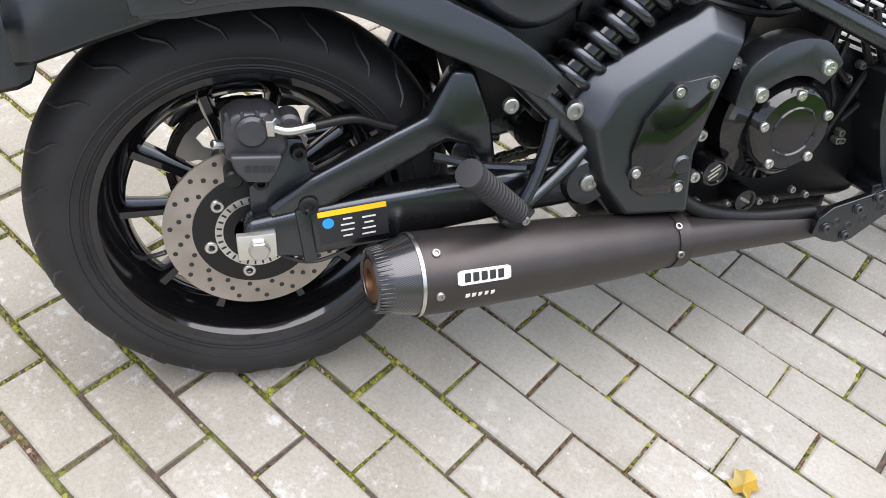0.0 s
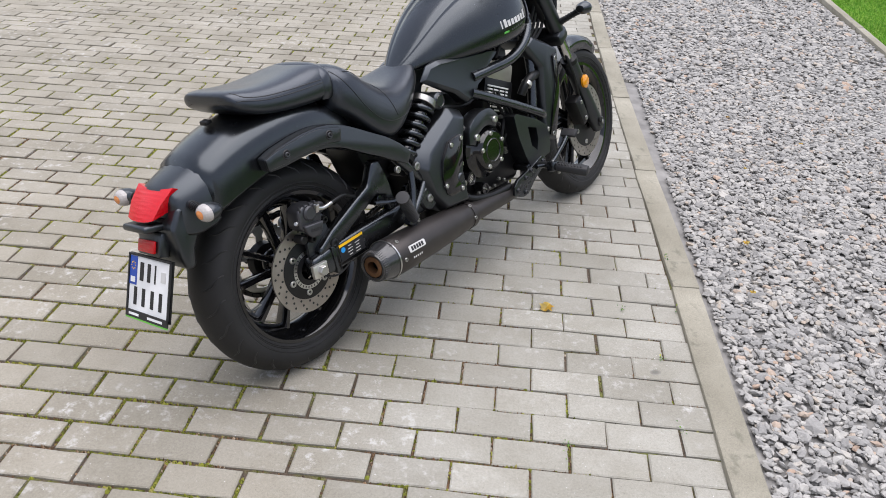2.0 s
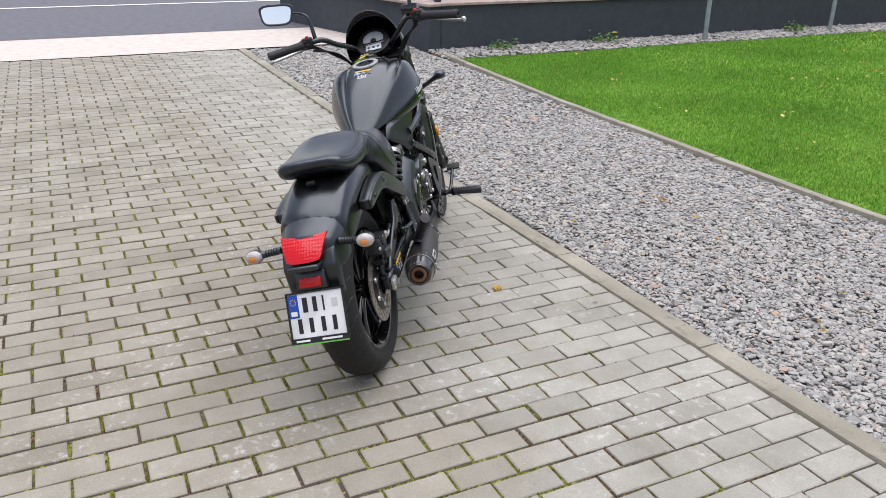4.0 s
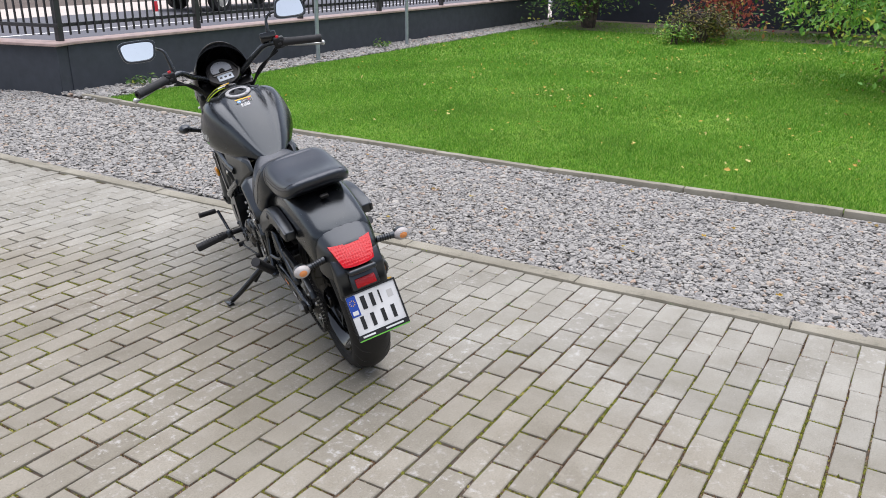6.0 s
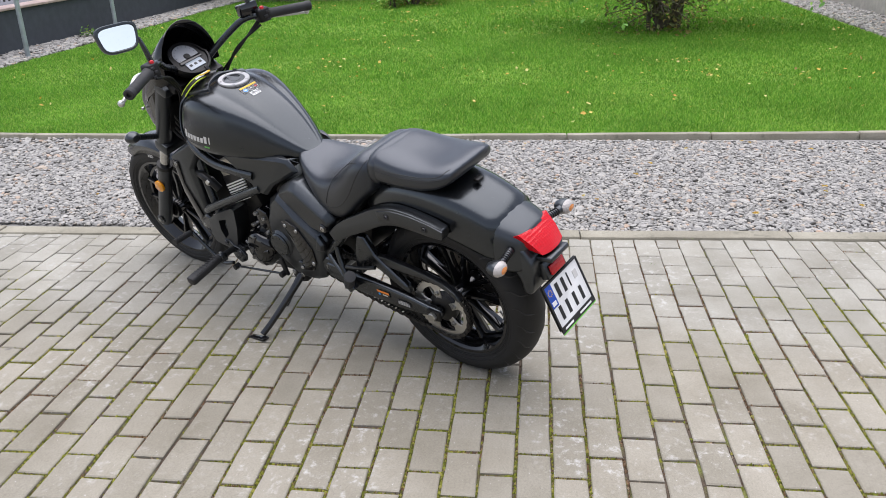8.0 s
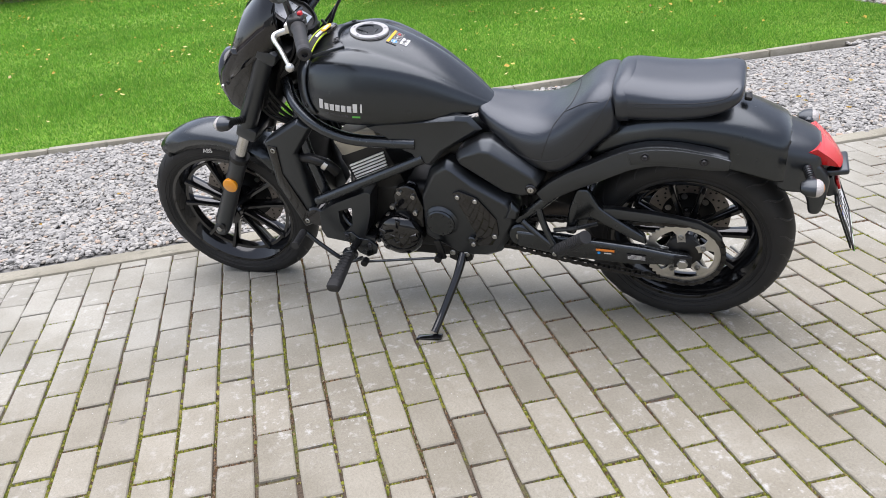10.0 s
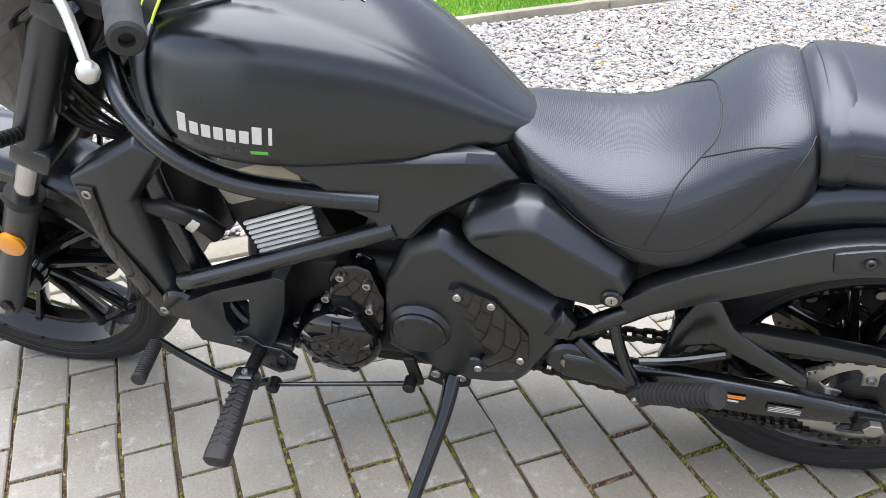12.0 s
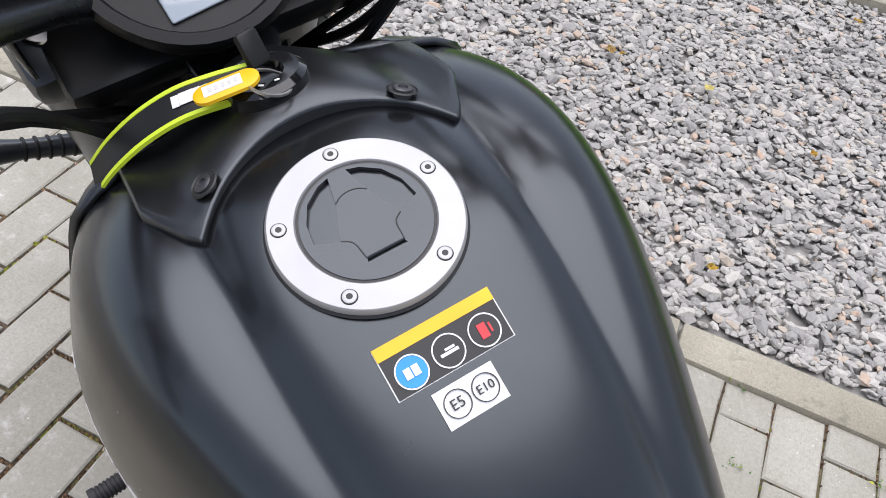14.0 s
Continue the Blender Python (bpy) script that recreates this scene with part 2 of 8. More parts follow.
def tube(pts, r, seg=10, steps=6, flat=1.0, cap=True):
    """A round bar along a smooth line; r one radius or one for each given point."""
    n = len(pts)
    line = smooth_line(pts, steps)
    radii = [r] * len(line)
    if hasattr(r, "__len__"):
        radii = [float(np.interp(i / (len(line) - 1) * (n - 1), range(n), r)) for i in range(len(line))]
    bm = bmesh.new()
    side = None
    rings = []
    for i, q in enumerate(line):
        d = (line[min(i + 1, len(line) - 1)] - line[max(i - 1, 0)]).normalized()
        if side is None:
            side = d.orthogonal().normalized() if abs(d.y) > 0.9 else Vector((0, 1, 0))
        side = (side - d * side.dot(d)).normalized()
        up = d.cross(side)
        rings.append([bm.verts.new(q + (side * math.cos(a) * flat + up * math.sin(a)) * radii[i]) for a in (2 * math.pi * k / seg for k in range(seg))])
    for a, b in zip(rings, rings[1:]):
        for k in range(seg):
            bm.faces.new((a[k], a[(k + 1) % seg], b[(k + 1) % seg], b[k]))
    if cap:
        bm.faces.new(rings[0])
        bm.faces.new(rings[-1][::-1])
    return bm


def loft(rings, cap=True, closed=True):
    bm = bmesh.new()
    vs = [[bm.verts.new(p) for p in r] for r in rings]
    n = len(vs[0])
    for a, b in zip(vs, vs[1:]):
        for k in range(n if closed else n - 1):
            bm.faces.new((a[k], a[(k + 1) % n], b[(k + 1) % n], b[k]))
    if cap and closed:
        bm.faces.new(vs[0])
        bm.faces.new(vs[-1][::-1])
    return bm


def lathe(profile, m=None, seg=48, close=False):
    """Turns (radius, height) points about z, then lays the result by m."""
    prof = list(profile) + ([profile[0]] if close else [])
    rings = [[(r * math.cos(2 * math.pi * k / seg), r * math.sin(2 * math.pi * k / seg), h) for k in range(seg)] for r, h in prof]
    bm = loft(rings, cap=False)
    bmesh.ops.remove_doubles(bm, verts=bm.verts, dist=1e-5)
    if m is not None:
        bm.transform(m)
    return bm


def disc_cyl(a, b, r, seg=20, bevel=0.0015, r2=None):
    """A cylinder from a to b with softened ends."""
    a, b = Vector(a), Vector(b)
    r2 = r if r2 is None else r2
    L = (b - a).length
    bv = min(bevel, L * 0.3, r * 0.3)
    m = Matrix.Translation(a) @ (b - a).to_track_quat("Z", "Y").to_matrix().to_4x4()
    return lathe([(0, 0), (r - bv, 0), (r, bv), (r2, L - bv), (r2 - bv, L), (0, L)], m, seg)


def plate(outline, y0, y1, bevel=0.004, seg=2, bulge=0.0):
    """A slab with an (x, z) outline between two values of y, edges rounded."""
    bm = bmesh.new()
    f = bm.faces.new([bm.verts.new((x, y0, z)) for x, z in outline])
    r = bmesh.ops.extrude_face_region(bm, geom=[f])
    vs = [g for g in r["geom"] if isinstance(g, bmesh.types.BMVert)]
    bmesh.ops.translate(bm, verts=vs, vec=(0, y1 - y0, 0))
    bmesh.ops.recalc_face_normals(bm, faces=bm.faces)
    if bevel:
        bmesh.ops.bevel(bm, geom=list(bm.edges), offset=bevel, segments=seg, affect="EDGES", profile=0.5, clamp_overlap=True)
    return bm


def faceted(outline, crest, y_back, y_edge, y_crest):
    """A moulded slab: an (x, z) outline that rises over chamfers to a raised crest with a point for each of its corners."""
    ring = lambda pts, ys: [(x, y, z) for (x, z), y in zip(pts, ys)]
    n = len(outline)
    each = lambda y: list(y) if hasattr(y, "__len__") else [y] * n
    return loft([ring(outline, each(y_back)), ring(outline, each(y_edge)), ring(crest, each(y_crest))])


def softened(ob, width=0.003, segments=3, angle=20):
    b = ob.modifiers.new("round", "BEVEL")
    b.width, b.segments, b.limit_method, b.angle_limit = width, segments, "ANGLE", radians(angle)
    b.harden_normals = False
    return ob


def inset(outline, d, keep=()):
    """An outline drawn in by d, or by half of that at the corners named."""
    n = len(outline)
    area = sum(outline[k][0] * outline[(k + 1) % n][1] - outline[(k + 1) % n][0] * outline[k][1] for k in range(n))
    out = []
    for k in range(n):
        p, q, r = Vector(outline[k - 1]), Vector(outline[k]), Vector(outline[(k + 1) % n])
        a, b = (q - p).normalized(), (r - q).normalized()
        na, nb = Vector((-a.y, a.x)), Vector((-b.y, b.x))
        if area < 0:
            na, nb = -na, -nb
        m = (na + nb)
        m = m / max(0.35, m.dot(na)) if m.length > 1e-6 else na
        c = q + m * (d * (0.4 if k in keep else 1.0))
        out.append((c.x, c.y))
    return out


def thing(name, m, label, category, group="", kind=""):
    ob = new(name)
    ob.matrix_world = m
    ob.empty_display_size = 0.1
    return tagged(ob, label, category, group, kind)


# ------------------------------------------------------------------ ground
rng = np.random.default_rng(4)
Y_UP = Matrix.Rotation(radians(-90), 4, "X")      # turns a lathe's z into y
PX, PY = 0.2035, 0.1035      # brick module along and across the rows


def kerb_x(y):
    """The gently bowed inner edge of the kerb."""
    return float(np.interp(y, (-6, -1.3, 0, 0.6, 1.2, 3.9, 7.9), (0.72, 0.545, 0.503, 0.503, 0.485, 0.43, 0.41)))


def sheet(name, x0, x1, y0, y1, z, mat, label, category, kind="structure", sub=1):
    xs, ys = np.linspace(x0, x1, sub + 1), np.linspace(y0, y1, sub + 1)
    v = [(x, y, z) for y in ys for x in xs]
    f = [(j * (sub + 1) + i, j * (sub + 1) + i + 1, (j + 1) * (sub + 1) + i + 1, (j + 1) * (sub + 1) + i) for j in range(sub) for i in range(sub)]
    return tagged(new(name, mesh_of(name, v, f, mat)), label, category, kind=kind)


sheet("ground", -600, 600, -600, 600, -0.034, M_EARTH, "flat brown soil that carries the whole yard", "ground")
bed_y = np.linspace(-6, 8.0, 15)
joints = tagged(new("pavement", mesh_of("pavement", [(x, y, -0.0075) for y in bed_y for x in (-14, kerb_x(y) + 0.05)], [(2 * j, 2 * j + 1, 2 * j + 3, 2 * j + 2) for j in range(14)], M_JOINT)), "sand and green moss in the joints of the paving", "pavement", kind="structure")
gravel_bed = sheet("gravel_bed", 0.5, 2.5, -6, 8.0, -0.017, simple("stone_dust", (0.22, 0.212, 0.20), 0.95, wear=0.3, relief=0.7), "grey stone dust under the gravel strip", "gravel")
def lawn_edge(y):
    """The gently bowed line of the lawn's edging."""
    return float(np.interp(y, (-4, -1.5, 1, 4, 6.7), (2.62, 2.50, 2.39, 2.40, 2.52)))


lawn = sheet("lawn", 2.44, 15.6, -3.95, 6.4, 0.0, M_TURF, "dense short green lawn with thatch and soil beneath", "lawn", sub=8)
for v in lawn.data.vertices:
    if v.co.x < 2.5:
        v.co.x = lawn_edge(v.co.y) + 0.04
def kerb_run(name, pts, width, top, stone, label, joint=0.006):
    """Kerb stones of about one length along a polyline of their inner edge; each stone is a part."""
    road = thing(name, Matrix.Identity(4), label, "kerb", kind="structure")
    for a, b in zip(pts, pts[1:]):
        a, b = Vector((*a, 0)), Vector((*b, 0))
        d = (b - a)
        L = d.length - joint
        ang = math.degrees(math.atan2(d.y, d.x))
        n = Vector((d.y, -d.x, 0)).normalized() * width / 2
        c = (a + b) / 2 + n
        bm = rbox((L, width, 0.12), (0, 0, 0), bevel=0.006)
        bmesh.ops.subdivide_edges(bm, edges=[e for e in bm.edges if e.calc_length() > 0.3], cuts=8)
        for v in bm.verts:
            if v.co.z > 0:
                q = v.co + c
                v.co.z += 0.0025 * noise.noise(q * 9)
                v.co.y += 0.003 * noise.noise(q * 7 + Vector((3, 1, 0)))
        ob = part("kerb_stone", bm, M_KERB, road)
        ob.matrix_basis = pose(c.x, c.y, top - 0.06 + rng.normal(0, 0.002), 0, 0, ang + rng.normal(0, 0.25))
    return road


stations = [-5.94, -4.94, -3.94, -2.94, -1.95, -0.955, 0.045, 1.045, 2.05, 3.05, 4.05, 5.05, 6.05, 7.05, 7.9]
kerb_run("paving_kerb", [(kerb_x(y), y) for y in stations], 0.095, 0.012, 1.0, "weathered concrete kerb between paving and gravel")
lawn_st = [-3.95, -2.95, -1.95, -0.95, 0.05, 1.05, 2.05, 3.05, 4.05, 5.05, 6.05, 6.7]
kerb_run("lawn_kerb", [(lawn_edge(y), y) for y in lawn_st], 0.06, 0.03, 1.0, "narrow concrete edging between gravel and lawn")


def stones(name, x0, x1, y0, y1, n, size, z, label, seed):
    """Angular crushed stones, strewn at random in two loose layers."""
    r = np.random.default_rng(seed)
    t = (1 + 5 ** 0.5) / 2
    ico = np.array([(-1, t, 0), (1, t, 0), (-1, -t, 0), (1, -t, 0), (0, -1, t), (0, 1, t), (0, -1, -t), (0, 1, -t), (t, 0, -1), (t, 0, 1), (-t, 0, -1), (-t, 0, 1)]) / 1.9
    fi = np.array([(0, 11, 5), (0, 5, 1), (0, 1, 7), (0, 7, 10), (0, 10, 11), (1, 5, 9), (5, 11, 4), (11, 10, 2), (10, 7, 6), (7, 1, 8), (3, 9, 4), (3, 4, 2), (3, 2, 6), (3, 6, 8), (3, 8, 9), (4, 9, 5), (2, 4, 11), (6, 2, 10), (8, 6, 7), (9, 8, 1)])
    p = ico[None] * (1 + r.normal(0, 0.17, (n, 12, 3)))
    s = np.exp(r.normal(0, 0.28, (n, 1, 1))) * size / 2
    p = p * s * r.uniform([1.0, 0.6, 0.38], [1.5, 0.95, 0.65], (n, 3))[:, None]
    a, b = r.uniform(0, 2 * np.pi, n), r.normal(0, 0.45, n)
    ca, sa, cb, sb = np.cos(a), np.sin(a), np.cos(b), np.sin(b)
    o, i = np.zeros(n), np.ones(n)
    rz = np.stack([np.stack([ca, -sa, o], 1), np.stack([sa, ca, o], 1), np.stack([o, o, i], 1)], 1)
    rx = np.stack([np.stack([i, o, o], 1), np.stack([o, cb, -sb], 1), np.stack([o, sb, cb], 1)], 1)
    p = np.einsum("nij,nvj->nvi", rz @ rx, p)
    at = np.stack([r.uniform(x0, x1, n), r.uniform(y0, y1, n), z + r.uniform(0, 0.014, n)], 1)
    p += at[:, None]
    me = bpy.data.meshes.new(name)
    f = (fi[None] + 12 * np.arange(n)[:, None, None]).reshape(-1, 3)
    me.from_pydata(p.reshape(-1, 3), [], f)
    me.materials.append(M_STONE)
    return tagged(new(name, me), label, "gravel", kind="stuff")


stones("gravel", 0.615, 2.40, -2.6, 3.4, 60000, 0.0220, -0.011, "loose grey crushed stone between paving and lawn", 5)
stones("gravel", 0.53, 2.44, 3.4, 7.9, 18000, 0.029, -0.012, "loose grey crushed stone, farther along the strip", 6)
stones("gravel", 0.72, 2.60, -5.9, -2.6, 9000, 0.032, -0.012, "loose grey crushed stone behind the motorcycle", 9)
stones("gravel", 2.5, 15.4, 6.42, 7.08, 7000, 0.042, 0.0, "pale crushed stone along the foot of the fence wall", 7)
stones("gravel", 2.6, 13.5, -4.75, -3.95, 7000, 0.042, 0.0, "pale crushed stone strip beside the lawn", 8)


def blades(name, spans, label):
    """Grass blades, one triangle each, leaning at random."""
    r = np.random.default_rng(21)
    vs = []
    for x0, x1, y0, y1, dens, h, w in spans:
        n = int((x1 - x0) * (y1 - y0) * dens)
        x, y, a = r.uniform(x0, x1, n), r.uniform(y0, y1, n), r.uniform(0, 2 * np.pi, n)
        keep = x > np.interp(y, (-4, -1.5, 1, 4, 6.7), (2.62, 2.50, 2.39, 2.40, 2.52)) + 0.06
        x, y, a, n = x[keep], y[keep], a[keep], int(keep.sum())
        hh = h * np.exp(r.normal(0, 0.25, n)) * (0.85 + 0.3 * np.sin(x * 2.1 + np.sin(y * 1.7)) * np.sin(y * 2.6))
        lx, ly = r.normal(0, 0.55, n) * hh, r.normal(0, 0.55, n) * hh
        z = np.zeros(n)
        b0 = np.stack([x - np.cos(a) * w, y - np.sin(a) * w, z], 1)
        b1 = np.stack([x + np.cos(a) * w, y + np.sin(a) * w, z], 1)
        tip = np.stack([x + lx, y + ly, hh], 1)
        vs.append(np.stack([b0, b1, tip], 1))
    p = np.concatenate(vs).reshape(-1, 3)
    me = bpy.data.meshes.new(name)
    me.from_pydata(p, [], np.arange(len(p)).reshape(-1, 3))
    me.materials.append(M_GRASS)
    return tagged(new(name, me), label, "grass", kind="stuff")


blades("grass", [(2.44, 4.5, -3.9, 6.38, 12500, 0.024, 0.0023), (4.5, 8, -3.9, 6.38, 6500, 0.026, 0.0033), (8, 15.5, -3.9, 6.38, 2200, 0.032, 0.006)], "short mown green grass blades of the lawn")


def wall_piece(name, pts, y_thick, z0, z1, mat, label):
    bms = []
    for a, b in zip(pts, pts[1:]):
        a, b = Vector((*a, 0)), Vector((*b, 0))
        d = b - a
        bms.append(rbox((d.length, y_thick, z1 - z0), ((a.x + b.x) / 2, (a.y + b.y) / 2, (z0 + z1) / 2), (0, 0, math.degrees(math.atan2(d.y, d.x))), bevel=0.006, seg=1))
    ob = part(name, join(*bms), mat, None)
    return tagged(ob, label, "wall", kind="structure")


# fence wall: a corner at the drive, one run behind the lawn, one along the drive
CORNER, FAR, SIDE = (2.70, 7.20), (15.6, 7.20), (1.75, 10.6)
wall_piece("wall_north", [CORNER, FAR], 0.24, -0.05, 0.52, M_WALL, "low anthracite rendered fence wall behind the lawn")
wall_piece("wall_drive", [(2.655, 7.08), SIDE], 0.24, -0.05, 0.519, M_WALL, "low anthracite rendered fence wall along the drive")
wall_piece("coping_north", [(2.60, 7.20), FAR], 0.30, 0.521, 0.555, M_CAP, "pink granite coping on the fence wall")
wall_piece("coping_drive", [(2.64, 7.02), SIDE], 0.30, 0.519, 0.553, M_CAP, "pink granite coping on the wall along the drive")


def fence_run(a, b, posts, label):
    a, b = Vector(a), Vector(b)
    d = b - a
    L = d.length
    f = thing("fence", Matrix.Translation((a.x, a.y, 0.556)) @ pose(0, 0, 0, 0, 0, math.degrees(math.atan2(d.y, d.x))), label, "fence", "fences round the yard")
    for p in posts:
        part("post", rbox((0.07, 0.07, 1.25), (p, 0, 0.625), bevel=0.004, seg=1), M_FENCE, f)
    for z in (0.17, 1.05):
        part("rail", rbox((L, 0.028, 0.04), (L / 2, 0.0, z), bevel=0.003, seg=1), M_FENCE, f)
    me = None
    n = int(L / 0.108)
    for i in range(n):
        x = 0.06 + i * 0.108
        if min(abs(x - p) for p in posts) < 0.05:
            continue
        if me is None:
            ob = part("picket", rbox((0.02, 0.02, 1.14), (0, 0, 0), bevel=0.002, seg=1), M_FENCE, f)
            me = ob.data
        else:
            ob = new("picket", me)
            ob.parent = f
        ob.matrix_basis = pose(x, -0.026, 0.63)
    return f


fence_run((2.66, 7.2), (15.5, 7.2), [0.04, 2.05, 4.1, 6.15, 8.2, 10.25, 12.3], "anthracite metal picket fence on the wall behind the lawn")
fence_run((2.66, 7.14), (1.85, 10.5), [1.75, 3.4], "anthracite metal picket fence on the wall along the drive")

for x, y in ((6.45, 6.62), (8.95, 6.72)):
    pole = thing("pole", pose(x, y, 0), "galvanised grey steel pole standing in the gravel by the wall", "pole", "poles by the wall")
    part("shaft", disc_cyl((0, 0, -0.05), (0, 0, 2.3), 0.03, 16), M_POLE, pole)
    part("cap", disc_cyl((0, 0, 2.3), (0, 0, 2.32), 0.033, 16), M_FENCE, pole)
blk = part("concrete_block", rbox((0.20, 0.13, 0.14), (2.06, 8.12, 0.07), (0, 0, 12), bevel=0.008), M_BLOCK, None)
tagged(blk, "small grey concrete block at the foot of the drive wall", "block")

# drive beyond the paving, street side
sheet("drive_apron", -14, 2.6, 8.0, 13.0, 0.002, M_WALK, "pale concrete apron of the drive by the gate", "pavement")
sheet("sidewalk", 2.4, 60, 7.33, 9.6, 0.006, M_WALK, "pale pinkish pavement slabs beyond the fence", "pavement")
sheet("verge", -60, 60, 13.0, 13.8, 0.002, M_WALK, "pale pavement along the street", "pavement")
sheet("road", -60, 80, 9.6, 17.0, 0.004, M_ROAD, "grey asphalt street beyond the fence", "road")
for y, x0, x1 in ((10.2, 2.0, 60), (13.3, -40, 60)):
    sheet("road_line", x0, x1, y, y + 0.12, 0.011, M_LINE, "white painted line on the street", "road marking")
sheet("far_pavement", -60, 80, 17.0, 20.0, 0.006, M_WALK, "pale pavement on the far side of the street", "pavement")
# yard boundary at the far end of the lawn, house beside the gravel
wall_piece("wall_east", [(16.2, 7.2), (16.2, -6.0)], 0.25, -0.05, 2.3, simple("dark_navy_fence_wall", (0.016, 0.020, 0.032), 0.7), "dark navy boundary wall behind the shrubs")
wall_piece("house_plinth", [(2.9, -5.0), (14.5, -5.0)], 0.3, -0.05, 0.35, M_FACADE, "beige plinth of the house beside the lawn")
# two walls out of view, added to cut bright low sky off the bike
wall_piece("wall_west", [(-13.8, -9.0), (-13.8, 13.0)], 0.3, -0.05, 2.6, simple("grey_render", (0.30, 0.30, 0.29), 0.9), "plain grey wall out of view, added to block low sky light")
wall_piece("wall_south", [(-13.6, -8.9), (2.7, -8.9)], 0.3, -0.05, 2.4, simple("warm_render", (0.34, 0.32, 0.28), 0.9), "plain warm-toned wall out of view, added to block low sky light")
wall_piece("house_wall", [(2.9, -5.15), (14.5, -5.15)], 0.25, 0.35, 3.2, simple("house_render", (0.55, 0.52, 0.46), 0.85), "plain rendered house wall")
sheet("flower_bed", 13.4, 16.1, -3.9, 6.4, 0.012, M_EARTH, "brown soil bed with fallen leaves along the boundary", "bed")
# ------------------------------------------------------------------ motorcycle
# bike space: x ahead from the rear axle, y to its left, z up; it leans on its side stand
M_BLACK = simple("satin_black_paint", (0.0034, 0.0037, 0.0044), 0.25, wear=0.1, spec=0.75, coat=0.15, coat_rough=0.16, sky_tint=(0.84, 0.93, 1.0))
M_MATT = simple("matt_black_plastic", (0.0058, 0.0060, 0.0066), 0.32, wear=0.12, relief=0.12, grain_scale=900.0, spec=0.85, coat=0.08, coat_rough=0.2, sky_tint=(0.84, 0.92, 1.0))
M_GLOSS = simple("gloss_black_enamel", (0.004, 0.004, 0.0045), 0.09, coat=0.3)
M_FRAME = simple("powder_coated_frame", (0.004, 0.004, 0.0042), 0.26, wear=0.1, spec=0.9, sky_tint=(0.84, 0.92, 1.0))
M_DARK = simple("dark_mechanical_parts", (0.005, 0.005, 0.0053), 0.42, wear=0.3, spec=0.35)
M_RUBBER = simple("tyre_rubber", (0.014, 0.0137, 0.0138), 0.62, wear=0.3, spec=0.35, relief=0.2, grain_scale=500.0)
M_CALIPER = simple("dark_grey_caliper_paint", (0.055, 0.055, 0.06), 0.38, 0.5, wear=0.25)
M_GRIP = simple("peg_rubber", (0.016, 0.016, 0.017), 0.6, wear=0.15)
M_STEEL = simple("bright_steel", (0.55, 0.54, 0.52), 0.3, 1.0, wear=0.15)
M_ZINC = simple("zinc_bolt", (0.36, 0.355, 0.335), 0.4, 1.0, wear=0.25)
M_DISC = simple("brake_disc_steel", (0.40, 0.36, 0.33), 0.42, 1.0, wear=0.25, relief=0.3, grain_scale=300.0)
M_SPROCKET = simple("sprocket_steel", (0.56, 0.545, 0.51), 0.45, 1.0, wear=0.2)
M_CHAIN = simple("chain_steel", (0.05, 0.047, 0.043), 0.5, 0.8, wear=0.5)
M_FIN = simple("bright_fin_edges", (0.85, 0.84, 0.80), 0.4, 0.1, wear=0.06)
M_ALU = simple("machined_aluminium", (0.62, 0.60, 0.55), 0.4, 0.9, wear=0.1)
M_RING = simple("brushed_cap_ring", (0.40, 0.40, 0.405), 0.55, 0.6, wear=0.06)
M_MUFFLER = simple("anodised_titanium_grey", (0.060, 0.053, 0.050), 0.42, 0.75, wear=0.1)
M_COPPER = simple("heat_tinted_pipe", (0.20, 0.11, 0.06), 0.45, 0.9, wear=0.4)
M_CHROME = simple("polished_fork_tube", (0.55, 0.54, 0.52), 0.16, 1.0)
M_AMBER = simple("amber_reflector", (0.75, 0.28, 0.01), 0.2, coat=0.6)
M_WHITE = simple("white_print", (0.75, 0.75, 0.74), 0.5)
M_LOGO = simple("silver_grey_print", (0.55, 0.54, 0.52), 0.5)
M_GREEN = simple("green_print", (0.10, 0.42, 0.07), 0.5)
M_YELLOW = simple("yellow_print", (0.80, 0.45, 0.01), 0.5)
M_LIME = simple("lime_edging", (0.55, 0.70, 0.03), 0.6)
M_BLUE = simple("blue_print", (0.01, 0.25, 0.60), 0.5)
M_PLATEBLUE = simple("number_plate_blue", (0.01, 0.06, 0.35), 0.4)
# print black; also painted in for the shade in gaps, wells and sockets
M_INK_SHADE = simple("black_print_and_gap_shade", (0.012, 0.012, 0.013), 0.5)
M_ORANGE = simple("orange_label", (0.75, 0.22, 0.03), 0.5)
M_RED = simple("red_switch", (0.65, 0.02, 0.03), 0.4)
M_PLATEGREEN = simple("plate_holder_green", (0.12, 0.45, 0.05), 0.5)


